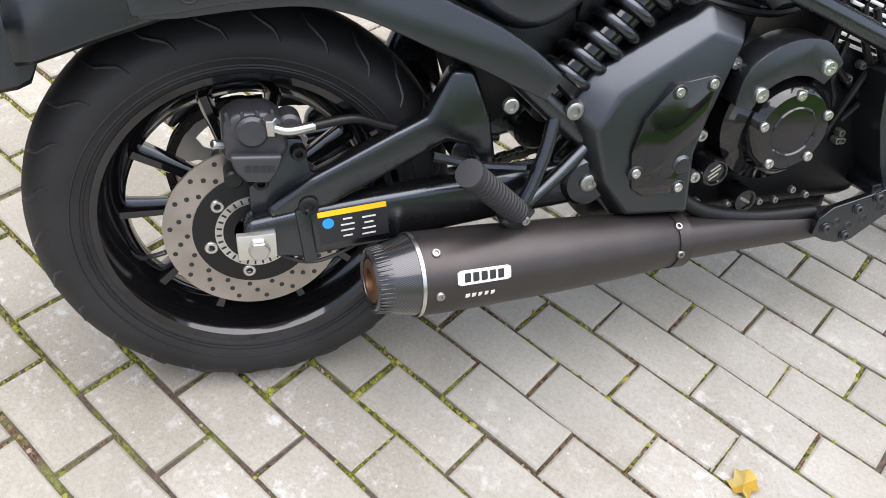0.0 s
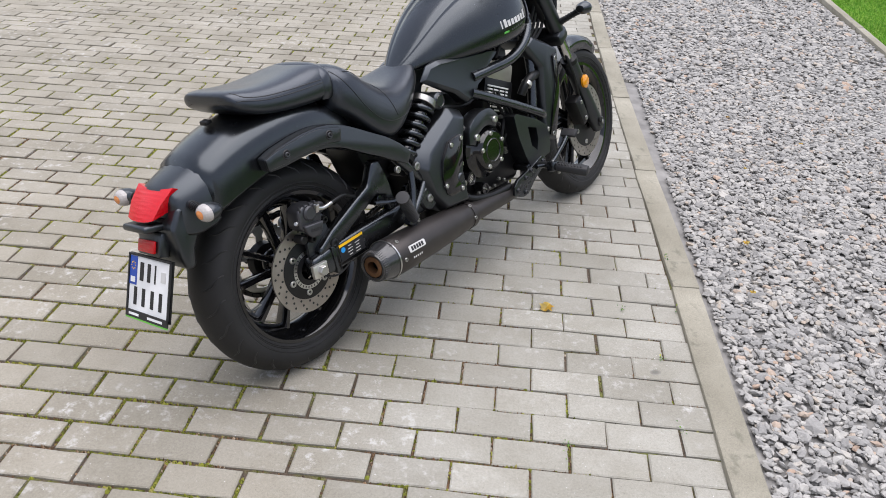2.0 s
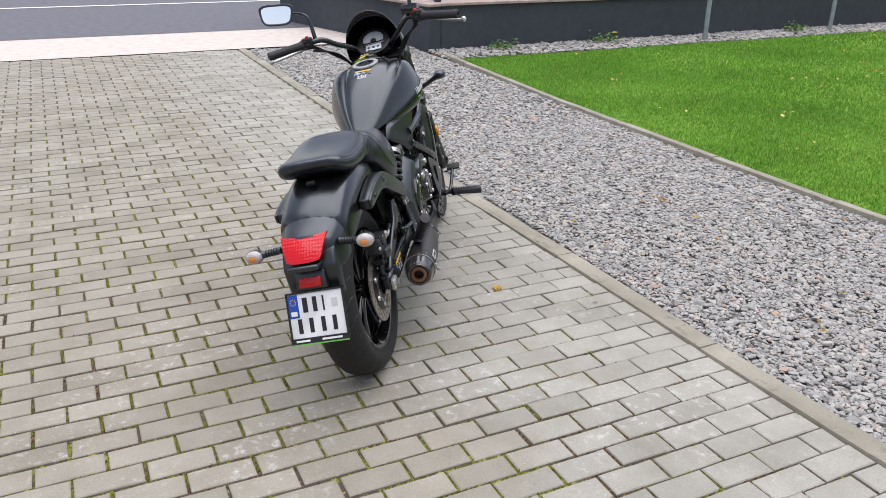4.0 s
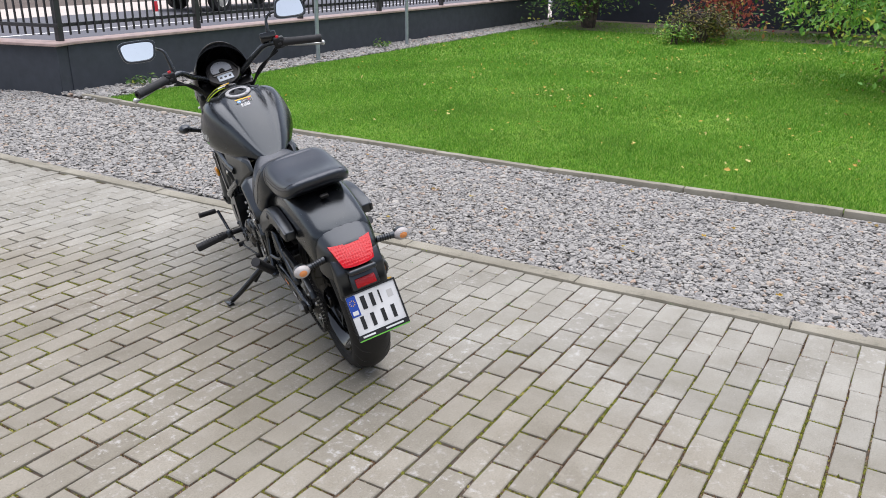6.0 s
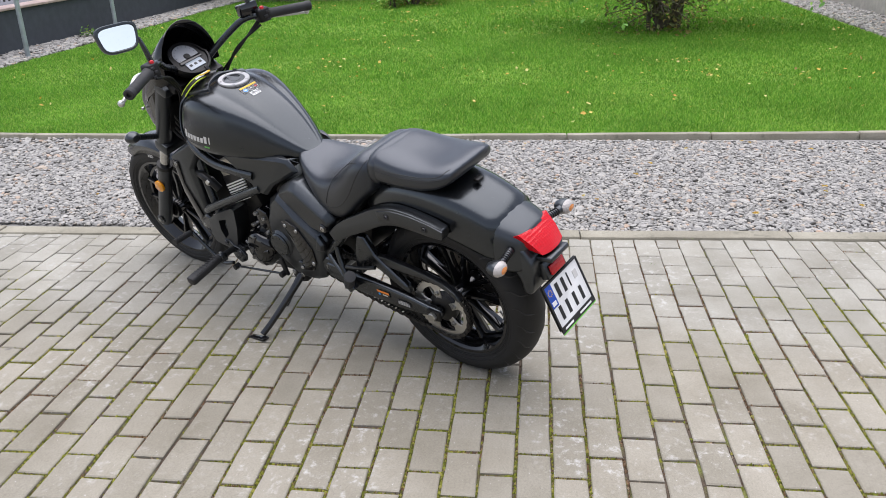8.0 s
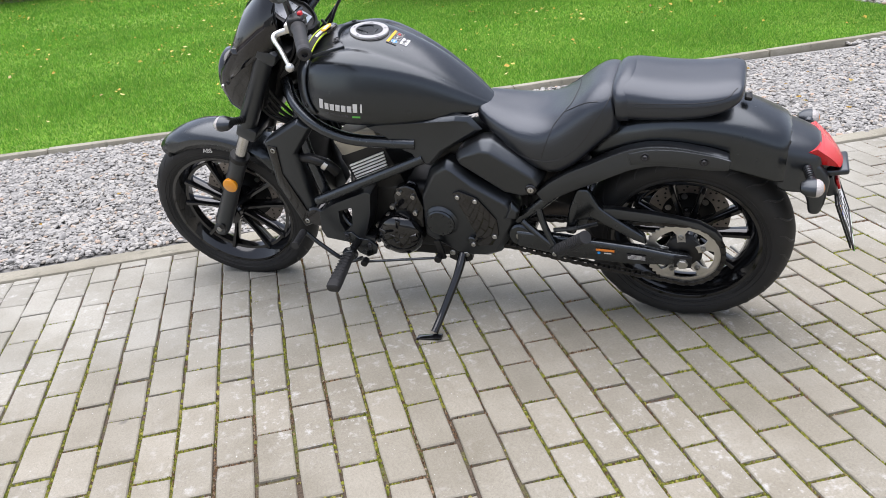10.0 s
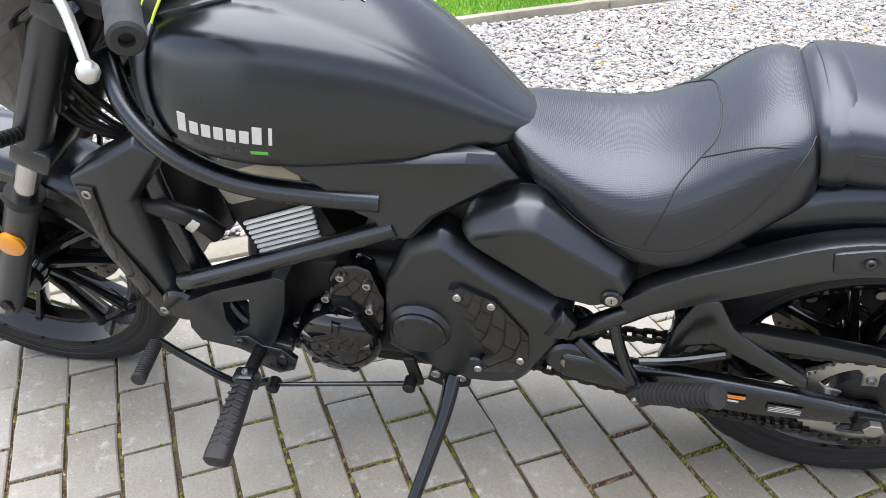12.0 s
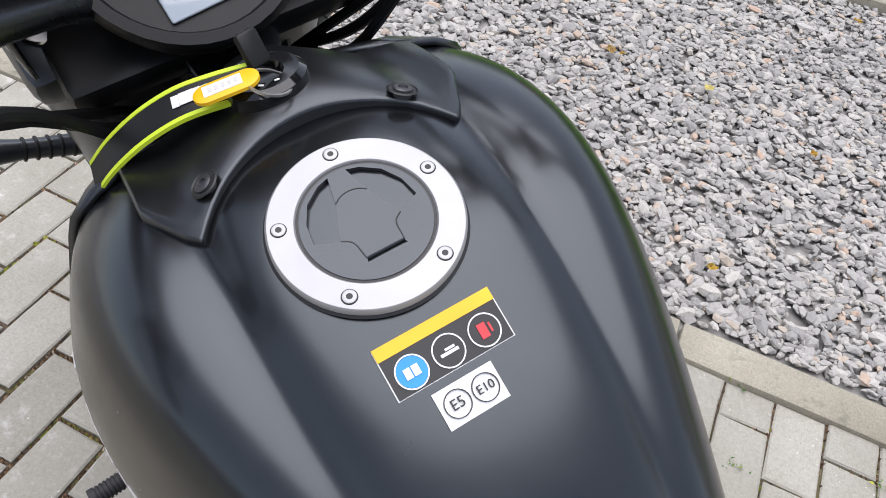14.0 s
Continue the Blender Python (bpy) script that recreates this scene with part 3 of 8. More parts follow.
def seat_material(dimples):
    m, nt, p = nodes_of("black_vinyl_dimpled" if dimples else "black_vinyl")
    p.inputs["Specular IOR Level"].default_value = 0.8
    # blue of the reflected sky, put into the vinyl's highlight colour
    p.inputs["Specular Tint"].default_value = (0.80, 0.88, 1.0, 1)
    p.inputs["Coat Weight"].default_value, p.inputs["Coat Roughness"].default_value = 0.15, 0.25
    p.inputs["Base Color"].default_value = (0.0060, 0.0063, 0.0075, 1)
    n = noise_tex(nt, 700.0, 2.0)
    mr = nt.nodes.new("ShaderNodeMapRange")
    mr.inputs[3].default_value, mr.inputs[4].default_value = 0.26, 0.36
    nt.links.new(noise_tex(nt, 12.0, 4.0), mr.inputs[0])
    nt.links.new(mr.outputs[0], p.inputs["Roughness"])
    if dimples:
        co = nt.nodes.new("ShaderNodeTexCoord")
        v = nt.nodes.new("ShaderNodeTexVoronoi")
        v.voronoi_dimensions = "2D"
        v.inputs["Scale"].default_value, v.inputs["Randomness"].default_value = 340.0, 0.12
        nt.links.new(co.outputs["Object"], v.inputs["Vector"])
        bump(nt, p, v.outputs["Distance"], 0.3, 0.001)
    else:
        bump(nt, p, n, 0.12, 0.001)
    return m


M_SEAT, M_SEATDOT = seat_material(False), seat_material(True)


def glass_material(name, color, rough=0.06):
    m, nt, p = nodes_of(name)
    p.inputs["Base Color"].default_value = (*color, 1)
    p.inputs["Roughness"].default_value = rough
    p.inputs["Transmission Weight"].default_value = 0.85
    p.inputs["IOR"].default_value = 1.45
    return m


def lens_material(name, color, scale):
    """Moulded lamp lens with a fine grid of prisms."""
    m, nt, p = nodes_of(name)
    p.inputs["Base Color"].default_value = (*color, 1)
    p.inputs["Roughness"].default_value = 0.12
    p.inputs["Coat Weight"].default_value = 0.25
    p.inputs["Specular IOR Level"].default_value = 0.35
    co = nt.nodes.new("ShaderNodeTexCoord")
    v = nt.nodes.new("ShaderNodeTexVoronoi")
    v.inputs["Scale"].default_value, v.inputs["Randomness"].default_value = scale, 0.15
    nt.links.new(co.outputs["Object"], v.inputs["Vector"])
    bump(nt, p, v.outputs["Distance"], 0.6, 0.002)
    return m


M_TAIL = lens_material("red_tail_lens", (0.58, 0.004, 0.010), 110.0)
M_REFLEX = lens_material("dark_red_reflex", (0.45, 0.006, 0.010), 240.0)
M_CLEAR = lens_material("clear_indicator_lens", (0.42, 0.39, 0.37), 160.0)
M_BULB = lens_material("amber_bulb", (0.70, 0.26, 0.08), 160.0)
M_GLASS = glass_material("headlight_glass", (0.9, 0.9, 0.9))
M_MIRROR = simple("mirror_silver", (0.85, 0.87, 0.88), 0.03, 1.0, wear=0.02)


def carbon_material():
    m, nt, p = nodes_of("carbon_weave")
    co = nt.nodes.new("ShaderNodeTexCoord")
    w = nt.nodes.new("ShaderNodeTexWave")
    w.bands_direction, w.inputs["Scale"].default_value, w.inputs["Distortion"].default_value = "DIAGONAL", 150.0, 1.0
    nt.links.new(co.outputs["Object"], w.inputs["Vector"])
    nt.links.new(ramp(nt, w.outputs["Fac"], [(0.35, (0.005, 0.005, 0.005)), (0.65, (0.030, 0.030, 0.031))]), p.inputs["Base Color"])
    p.inputs["Roughness"].default_value, p.inputs["Coat Weight"].default_value = 0.3, 0.8
    return m


M_CARBON = carbon_material()

HEADING, LEAN = 57.25, 13.25
bike = new("motorcycle")
bike.matrix_world = Matrix.Translation((-0.6728, 0.4626, -0.0072)) @ Matrix.Rotation(radians(HEADING), 4, "Z") @ Matrix.Rotation(radians(-LEAN), 4, "X")
tagged(bike, "matt black cruiser motorcycle leaning on its side stand on the paving", "motorcycle")



def bolt(at, out, r=0.007, parent=None, mat=None, h=0.005, name="bolt"):
    """A socket-head bolt standing out along a direction."""
    out = Vector(out).normalized()
    m = Matrix.Translation(at) @ out.to_track_quat("Z", "Y").to_matrix().to_4x4()
    bm = lathe([(0, h * 0.4), (r * 0.42, h * 0.4), (r * 0.5, h), (r * 0.85, h), (r, h * 0.7), (r, -0.004), (0, -0.004)], m, 12)
    return part(name, bm, mat or M_ZINC, parent or bike)


# --- wheels
def wheel(name, cx, cz, r, half, rim_r, turn, drive):
    w = new(name)
    w.parent = bike
    w.matrix_basis = turn @ Matrix.Translation((cx, 0, cz))
    crown = half * 0.98
    prof = []
    for k in range(13):
        a = -1.25 + 2.5 * k / 12
        prof.append((r - crown * (1 - math.cos(a)) * 0.82, crown * math.sin(a) / math.sin(1.25)))
    prof += [(rim_r + 0.03, half * 0.97), (rim_r + 0.004, half * 0.80), (rim_r - 0.004, half * 0.74), (rim_r - 0.004, -half * 0.74), (rim_r + 0.004, -half * 0.80), (rim_r + 0.03, -half * 0.97)]
    bm = lathe(prof, Y_UP, 96, close=True)
    tyre = part("tyre", bm, M_RUBBER, w, "black road tyre with diagonal tread grooves", sharp=60)
    for side in (-1, 1):
        for dr in (0.012, 0.0165, 0.028):
            rr, yy = rim_r + dr, side * half * (0.80 + 0.17 * (dr - 0.004) / 0.026)
            part("sidewall_rib", lathe([(rr - 0.0014, yy - side * 0.0006), (rr - 0.0004, yy + side * 0.0016), (rr + 0.0016, yy + side * 0.0008)], Y_UP, 96), M_RUBBER, tyre)
    # tread sipes: dark curved grooves laid in the shoulders
    for k in range(26):
        for side in (-1, 1):
            a0 = 2 * math.pi * (k + (0.5 if side > 0 else 0)) / 26
            pts = []
            for j in range(5):
                u = 0.20 + 0.19 * j
                ang = -1.25 * u
                rr = r - crown * (1 - math.cos(ang)) * 0.82 - 0.0022
                yy = side * crown * math.sin(-ang) / math.sin(1.25)
                t = a0 + 0.16 * u + (0.05 if j > 2 else 0)
                pts.append((rr * math.sin(t), yy, rr * math.cos(t)))
            part("tread_groove", tube(pts, [0.0018, 0.0036, 0.0040, 0.0034, 0.0018], 5, 2), M_INK_SHADE, tyre)
    # rim: barrel with two lips
    R = rim_r
    lip = half * 0.82
    rp = [(R + 0.004, lip), (R + 0.006, lip - 0.006), (R - 0.006, lip - 0.012), (R - 0.020, lip - 0.030), (R - 0.030, 0.012), (R - 0.030, -0.012), (R - 0.020, -lip + 0.030), (R - 0.006, -lip + 0.012), (R + 0.006, -lip + 0.006), (R + 0.004, -lip),
          (R - 0.006, -lip + 0.001), (R - 0.016, -lip + 0.012), (R - 0.030, -lip + 0.034), (R - 0.040, -0.014), (R - 0.040, 0.014), (R - 0.030, lip - 0.034), (R - 0.016, lip - 0.012), (R - 0.006, lip - 0.001)]
    part("rim", lathe(rp, Y_UP, 96, close=True), M_GLOSS, w, "gloss black cast rim")
    part("hub", lathe([(0.018, -0.075), (0.038, -0.07), (0.042, -0.05), (0.034, -0.02), (0.034, 0.02), (0.042, 0.05), (0.038, 0.07), (0.018, 0.075)], Y_UP, 32), M_GLOSS, w)
    for k in range(5):
        for s in (-1, 1):
            a = 2 * math.pi * k / 5 + 0.32
            d = Vector((math.cos(a), 0, math.sin(a)))
            n = Vector((-math.sin(a), 0, math.cos(a)))
            p0, p1 = d * 0.032 + n * s * 0.012, d * (R - 0.033) + n * s * 0.050
            e = (p1 - p0).normalized()
            f = e.cross(Vector((0, 1, 0)))
            ring = lambda q, hw, hy: [q + f * hw + Vector((0, hy * 0.6, 0)), q + f * hw * 0.5 + Vector((0, hy, 0)), q - f * hw * 0.5 + Vector((0, hy, 0)), q - f * hw + Vector((0, hy * 0.6, 0)), q - f * hw - Vector((0, hy * 0.6, 0)), q - f * hw * 0.5 - Vector((0, hy, 0)), q + f * hw * 0.5 - Vector((0, hy, 0)), q + f * hw - Vector((0, hy * 0.6, 0))]
            part("spoke", loft([ring(p0, 0.010, 0.026), ring(p0.lerp(p1, 0.5), 0.0085, 0.020), ring(p1, 0.011, 0.026)]), M_GLOSS, w)
    part("axle", disc_cyl((0, -0.14, 0), (0, 0.14, 0), 0.012), M_DARK, w)
    v = Vector((math.cos(3.6), 0, math.sin(3.6)))
    part("valve", tube([v * (R - 0.035), v * (R - 0.05) + Vector((0, -0.012, 0)), v * (R - 0.07) + Vector((0, -0.02, 0))], 0.004, 8, 2), M_ZINC, w)
    return w


def brake_disc(parent, y, r_out, r_in, side):
    """A drilled disc on a black carrier with floating buttons."""
    t = 0.0025
    bm = lathe([(r_in, y - t), (r_out, y - t), (r_out, y + t), (r_in, y + t)], Y_UP, 64, close=True)
    d = part("brake_disc", bm, M_DISC, parent, "drilled steel brake disc")
    me = None
    for ring in range(3):
        for k in range(18):
            a = 2 * math.pi * (k + ring * 0.33) / 18
            rr = r_in + (r_out - r_in) * (0.25 + 0.26 * ring)
            if me is None:
                ob = part("hole", lathe([(0, t + 0.0006), (0.0036, t + 0.0006), (0.0036, -t - 0.0006), (0, -t - 0.0006)], Y_UP, 8), M_INK_SHADE, d)
                me = ob.data
            else:
                ob = new("hole", me)
                ob.parent = d
            ob.matrix_basis = pose(rr * math.cos(a), y, rr * math.sin(a))
    c = part("disc_carrier", lathe([(0.03, y - 0.004 * side), (0.055, y + 0.006 * side), (r_in - 0.012, y + 0.003 * side), (r_in + 0.004, y + 0.003 * side), (r_in + 0.004, y - 0.004), (0.03, y - 0.012)], Y_UP, 48), M_DARK, parent)
    for k in range(6):
        a = 2 * math.pi * k / 6 + 0.3
        bolt(((r_in - 0.016) * math.cos(a), y + side * 0.004, (r_in - 0.016) * math.sin(a)), (0, side, 0), 0.010, c, M_STEEL, 0.006, "rivet")
    return d


rear = wheel("rear_wheel", 0.005, 0.311, 0.307, 0.076, 0.2145, Matrix.Identity(4), True)
brake_disc(rear, -0.088, 0.125, 0.082, -1)
part("abs_ring", lathe([(0.045, -0.094), (0.056, -0.094), (0.056, -0.098), (0.045, -0.098)], Y_UP, 48, close=True), M_STEEL, rear, "slotted steel sensor ring")
for k in range(30):
    a = 2 * math.pi * k / 30
    part("ring_slot", rbox((0.007, 0.001, 0.0025), (0.0505 * math.cos(a), -0.0985, 0.0505 * math.sin(a)), (0, -math.degrees(a), 0), bevel=0), M_INK_SHADE, rear.children[-1])
# sprocket
teeth = 42
outer = []
for k in range(teeth * 4):
    a = 2 * math.pi * k / (teeth * 4)
    rr = 0.108 + (0.0042 if k % 4 in (1, 2) else -0.001)
    outer.append((rr * math.cos(a), rr * math.sin(a)))
rings = []
for y in (0.112, 0.118):
    rings.append([(x, y, z) for x, z in outer])
inner = [[(0.088 * math.cos(2 * math.pi * k / 168), y, 0.088 * math.sin(2 * math.pi * k / 168)) for k in range(168)] for y in (0.118, 0.112)]
bm = loft([rings[0], rings[1], inner[0], inner[1], rings[0]], cap=False)
bmesh.ops.remove_doubles(bm, verts=bm.verts, dist=1e-6)
sprocket = part("rear_sprocket", bm, M_SPROCKET, rear, "steel toothed rear sprocket")
for k in range(5):
    a = 2 * math.pi * k / 5 + 0.2
    d = Vector((math.cos(a), 0, math.sin(a)))
    n = Vector((-math.sin(a), 0, math.cos(a)))
    q = [d * 0.035 + n * 0.013, d * 0.070 + n * 0.012, d * 0.091 + n * 0.026, d * 0.091 - n * 0.026, d * 0.070 - n * 0.012, d * 0.035 - n * 0.013]
    part("arm", plate([(v.x, v.z) for v in q], 0.1125, 0.1175, 0.001, 1), M_SPROCKET, sprocket)
    bolt(d * 0.062 + Vector((0, 0.118, 0)), (0, 1, 0), 0.008, sprocket, M_ZINC, 0.008)
part("carrier", lathe([(0.02, 0.085), (0.05, 0.085), (0.055, 0.11), (0.034, 0.125), (0.02, 0.125)], Y_UP, 32), M_DARK, rear)

# --- steered front end: axis raked back
STEER = 4.0
head = Vector((1.165, 0, 0.90))
axis = Vector((-math.sin(radians(31)), 0, math.cos(radians(31))))
TURN = Matrix.Translation(head) @ Matrix.Rotation(radians(STEER), 4, axis) @ Matrix.Translation(-head)
front = wheel("front_wheel", 1.602, 0.3125, 0.3125, 0.062, 0.232, TURN, False)
brake_disc(front, -0.066, 0.150, 0.105, -1)


def steered(bm):
    bm.transform(TURN)
    return bm


fork = new("front_fork")
fork.parent = bike
FA = Vector((1.617, 0, 0.300))
up31 = Vector((-math.sin(radians(30.5)), 0, math.cos(radians(30.5))))
for s in (-1, 1):
    y = Vector((0, s * 0.105, 0))
    b = FA + y
    part("slider", steered(tube([b - up31 * 0.035, b + up31 * 0.02, b + up31 * 0.20, b + up31 * 0.325], [0.024, 0.031, 0.0285, 0.030], 20, 4)), M_MATT, fork, "satin black lower fork leg")
    part("dust_seal", steered(disc_cyl(b + up31 * 0.325, b + up31 * 0.345, 0.0335)), M_DARK, fork)
    part("stanchion", steered(disc_cyl(b + up31 * 0.34, b + up31 * 0.80, 0.0205)), M_CHROME, fork, "polished steel fork tube")
    part("upper_cover", steered(disc_cyl(b + up31 * 0.455, b + up31 * 0.79, 0.031)), M_MATT, fork)
    part("axle_clamp", steered(disc_cyl(b + Vector((0, -0.02 * s, 0)), b + Vector((0, 0.03 * s, 0)), 0.022)), M_MATT, fork)
    part("axle_bolt", steered(disc_cyl(b + Vector((0, 0.029 * s, 0)), b + Vector((0, 0.036 * s, 0)), 0.010, 6)), M_ZINC, fork)
    q = b + up31 * 0.225 + Vector((0, s * 0.030, 0))
    ref = part("reflector", steered(lathe([(0, 0.008), (0.022, 0.008), (0.026, 0.005), (0.026, -0.004), (0, -0.004)], Matrix.Translation(q) @ (Y_UP if s > 0 else Matrix.Rotation(radians(90), 4, "X")), 24)), M_AMBER, fork, "round amber side reflector")
for z, w in ((0.46, 0.05), (0.765, 0.045)):
    c = FA + up31 * z
    part("fork_clamp", steered(rbox((0.07, 0.275, w), (c.x - 0.012, 0, c.z), (0, -30.5, 0), bevel=0.012)), M_MATT, fork)
part("steering_stem", steered(disc_cyl(FA + up31 * 0.42 + Vector((-0.04, 0, 0)), FA + up31 * 0.80 + Vector((-0.04, 0, 0)), 0.028)), M_DARK, fork)
part("stem_nut", steered(disc_cyl(FA + up31 * 0.785 + Vector((-0.045, 0, 0)), FA + up31 * 0.815 + Vector((-0.045, 0, 0)), 0.020, 24)), M_ALU, fork, "bright aluminium stem nut")
# front fender
fr = []
for k in range(15):
    a = radians(150 - 94 * k / 14)      # from rear to front over the wheel
    c = Vector((1.602, 0, 0.3125))
    d = Vector((math.cos(a), 0, math.sin(a)))
    w = 0.070 * (1 - 0.25 * (abs(k - 7) / 7) ** 3)
    R = 0.345 - 0.004 * (abs(k - 7) / 7) ** 2
    fr.append([c + d * (R - 0.055) + Vector((0, w, 0)), c + d * (R - 0.02) + Vector((0, w * 1.02, 0)), c + d * (R - 0.002) + Vector((0, w * 0.8, 0)), c + d * (R + 0.006) + Vector((0, w * 0.35, 0)), c + d * (R + 0.006) - Vector((0, w * 0.35, 0)), c + d * (R - 0.002) - Vector((0, w * 0.8, 0)), c + d * (R - 0.02) - Vector((0, w * 1.02, 0)), c + d * (R - 0.055) - Vector((0, w, 0))])
bm = loft(fr, closed=False)
ob = part("front_fender", steered(bm), M_BLACK, bike, "satin black front fender")
sm = ob.modifiers.new("thick", "SOLIDIFY")
sm.thickness = 0.003
# front caliper, right leg
cal = part("front_caliper", steered(rbox((0.055, 0.06, 0.125), (1.475, -0.10, 0.385), (0, -28, 0), bevel=0.012)), M_DARK, bike, "black front brake caliper")
part("caliper_bracket", steered(rbox((0.06, 0.018, 0.09), (1.515, -0.085, 0.375), (0, -28, 0), bevel=0.005)), M_DARK, cal)
for z in (0.35, 0.42):
    bolt(TURN @ Vector((1.49 - (z - 0.35) * 0.4, -0.13, z)), (0, -1, 0), 0.009, cal)
part("brake_hose", steered(tube([(1.47, -0.12, 0.44), (1.43, -0.125, 0.55), (1.40, -0.10, 0.66), (1.33, -0.08, 0.78), (1.25, -0.06, 0.95)], 0.006, 8)), M_DARK, bike)
# --- tank and seats: sections across the bike
def skin(name, secs, prof, mat, label, levels=2, parent=None, rear_prof=None):
    """A rounded skin over cross-sections; the profile may change towards the rear."""
    rings = []
    for x, w, zb, zt in secs:
        h = zt - zb
        u = float(np.interp(x, (0.62, 1.0), (1, 0))) if rear_prof else 0.0
        half = [(x, w * (a + (c - a) * u), zb + h * (b + (d - b) * u)) for (a, b), (c, d) in zip(prof, rear_prof or prof)]
        rings.append(half + [(px, -py, pz) for px, py, pz in reversed(half) if abs(py) > 1e-6])
    ob = part(name, loft(rings), mat, parent or bike, label, sharp=180)
    s = ob.modifiers.new("round", "SUBSURF")
    s.levels = s.render_levels = levels
    return ob


TANK = [(1.146, 0.0715, 0.80, 0.9056), (1.128, 0.1268, 0.785, 0.9283), (1.083, 0.1783, 0.768, 0.9538), (1.018, 0.2048, 0.757, 0.9762), (0.928, 0.204, 0.744, 0.9875), (0.838, 0.182, 0.74, 0.9516),
        (0.748, 0.1456, 0.736, 0.9057), (0.668, 0.1133, 0.735, 0.8455), (0.598, 0.0707, 0.737, 0.783), (0.562, 0.038, 0.741, 0.752), (0.552, 0.020, 0.745, 0.748)]
TANK_FRONT = [(0.0, 0.0), (0.8, 0.0), (0.955, 0.06), (1.0317, 0.258), (0.9811, 0.4923), (0.8847, 0.692), (0.8074, 0.858), (0.545, 0.925), (0.425, 0.896), (0.355, 0.950), (0.205, 0.983), (0.0, 1.0)]
TANK_REAR = [(0.0, 0.0), (0.8, 0.0), (0.955, 0.06), (0.9691, 0.2291), (0.9245, 0.4828), (0.8494, 0.6838), (0.7499, 0.8442), (0.655, 0.902), (0.570, 0.893), (0.500, 0.9562), (0.280, 0.9905), (0.0, 1.0)]
tank = skin("fuel_tank", TANK, TANK_FRONT, M_BLACK, "satin black fuel tank with a raised ridge down its back", 2, rear_prof=TANK_REAR)

bpy.context.view_layer.update()
tank_skin = tank.evaluated_get(bpy.context.evaluated_depsgraph_get())


def side_of_tank(x, z, s):
    """The tank's skin seen from the side: its place and normal."""
    hit, at, nrm, _ = tank_skin.ray_cast(Vector((x, s * 0.5, z)), Vector((0, -s, 0)))
    return at, nrm


def top_of_tank(x, y):
    hit, at, nrm, _ = tank_skin.ray_cast(Vector((x, y, 1.3)), Vector((0, 0, -1)))
    return at, nrm


# filler cap: a pierced top plate over a sunk floor, so that wedges and slot are real recesses
CAP_AT = top_of_tank(0.919, 0.004)[0]
cap_m = Matrix.Translation(CAP_AT - Vector((0, 0, 0.0046))) @ Matrix.Rotation(radians(-9), 4, "Y") @ Matrix.Scale(0.975, 4)
cap = part("filler_cap", lathe([(0.0, 0.0018), (0.0392, 0.0018), (0.0392, -0.010), (0, -0.010)], cap_m, 64), M_MATT, tank, "round matt black lockable filler cap")
wedge = [(0.0365, 0.0060), (0.0340, 0.0140), (0.0260, 0.0248), (0.0140, 0.0315), (0.0005, 0.0338), (-0.0055, 0.0200), (0.0065, 0.0150), (0.0180, 0.0105)]
holes = [wedge, [(x, -y) for x, y in reversed(wedge)], [(-0.0220, 0.0118), (-0.0220, -0.0118), (-0.0250, -0.0128), (-0.0250, 0.0128)]]
bm = bmesh.new()
rims = []
for loop in [[(0.0390 * math.cos(2 * math.pi * k / 56), 0.0390 * math.sin(2 * math.pi * k / 56)) for k in range(56)]] + holes:
    vs = [bm.verts.new((x, y, 0.0056)) for x, y in loop]
    rims += [bm.edges.new((a, b)) for a, b in zip(vs, vs[1:] + vs[:1])]
bmesh.ops.triangle_fill(bm, edges=rims, use_beauty=True)
r = bmesh.ops.extrude_edge_only(bm, edges=rims)
bmesh.ops.translate(bm, verts=[g for g in r["geom"] if isinstance(g, bmesh.types.BMVert)], vec=(0, 0, -0.0042))
bm.transform(cap_m)
part("cap_plate", bm, M_MATT, cap, sharp=20)
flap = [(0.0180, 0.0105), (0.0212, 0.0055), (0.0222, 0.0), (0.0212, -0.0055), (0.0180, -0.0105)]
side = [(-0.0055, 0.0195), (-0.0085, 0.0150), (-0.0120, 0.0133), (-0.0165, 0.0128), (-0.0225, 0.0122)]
# black lines paint the shade of the flap's gaps
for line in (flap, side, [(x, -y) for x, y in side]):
    part("flap_gap", tube([cap_m @ Vector((x, y, 0.0056)) for x, y in line], 0.00045, 6, 4), M_INK_SHADE, cap)
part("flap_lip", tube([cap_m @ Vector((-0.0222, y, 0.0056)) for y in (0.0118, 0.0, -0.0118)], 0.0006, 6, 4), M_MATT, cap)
# black bands paint the shade round the cap and its ring
part("cap_gap", lathe([(0.0388, 0.0050), (0.0412, 0.0050)], cap_m, 64), M_INK_SHADE, cap)
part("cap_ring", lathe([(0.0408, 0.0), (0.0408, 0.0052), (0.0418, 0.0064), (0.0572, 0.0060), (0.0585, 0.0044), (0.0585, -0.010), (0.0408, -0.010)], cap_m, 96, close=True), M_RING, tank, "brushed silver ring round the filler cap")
part("ring_gap", lathe([(0.0584, 0.0010), (0.0602, -0.0004)], cap_m, 96), M_INK_SHADE, tank)
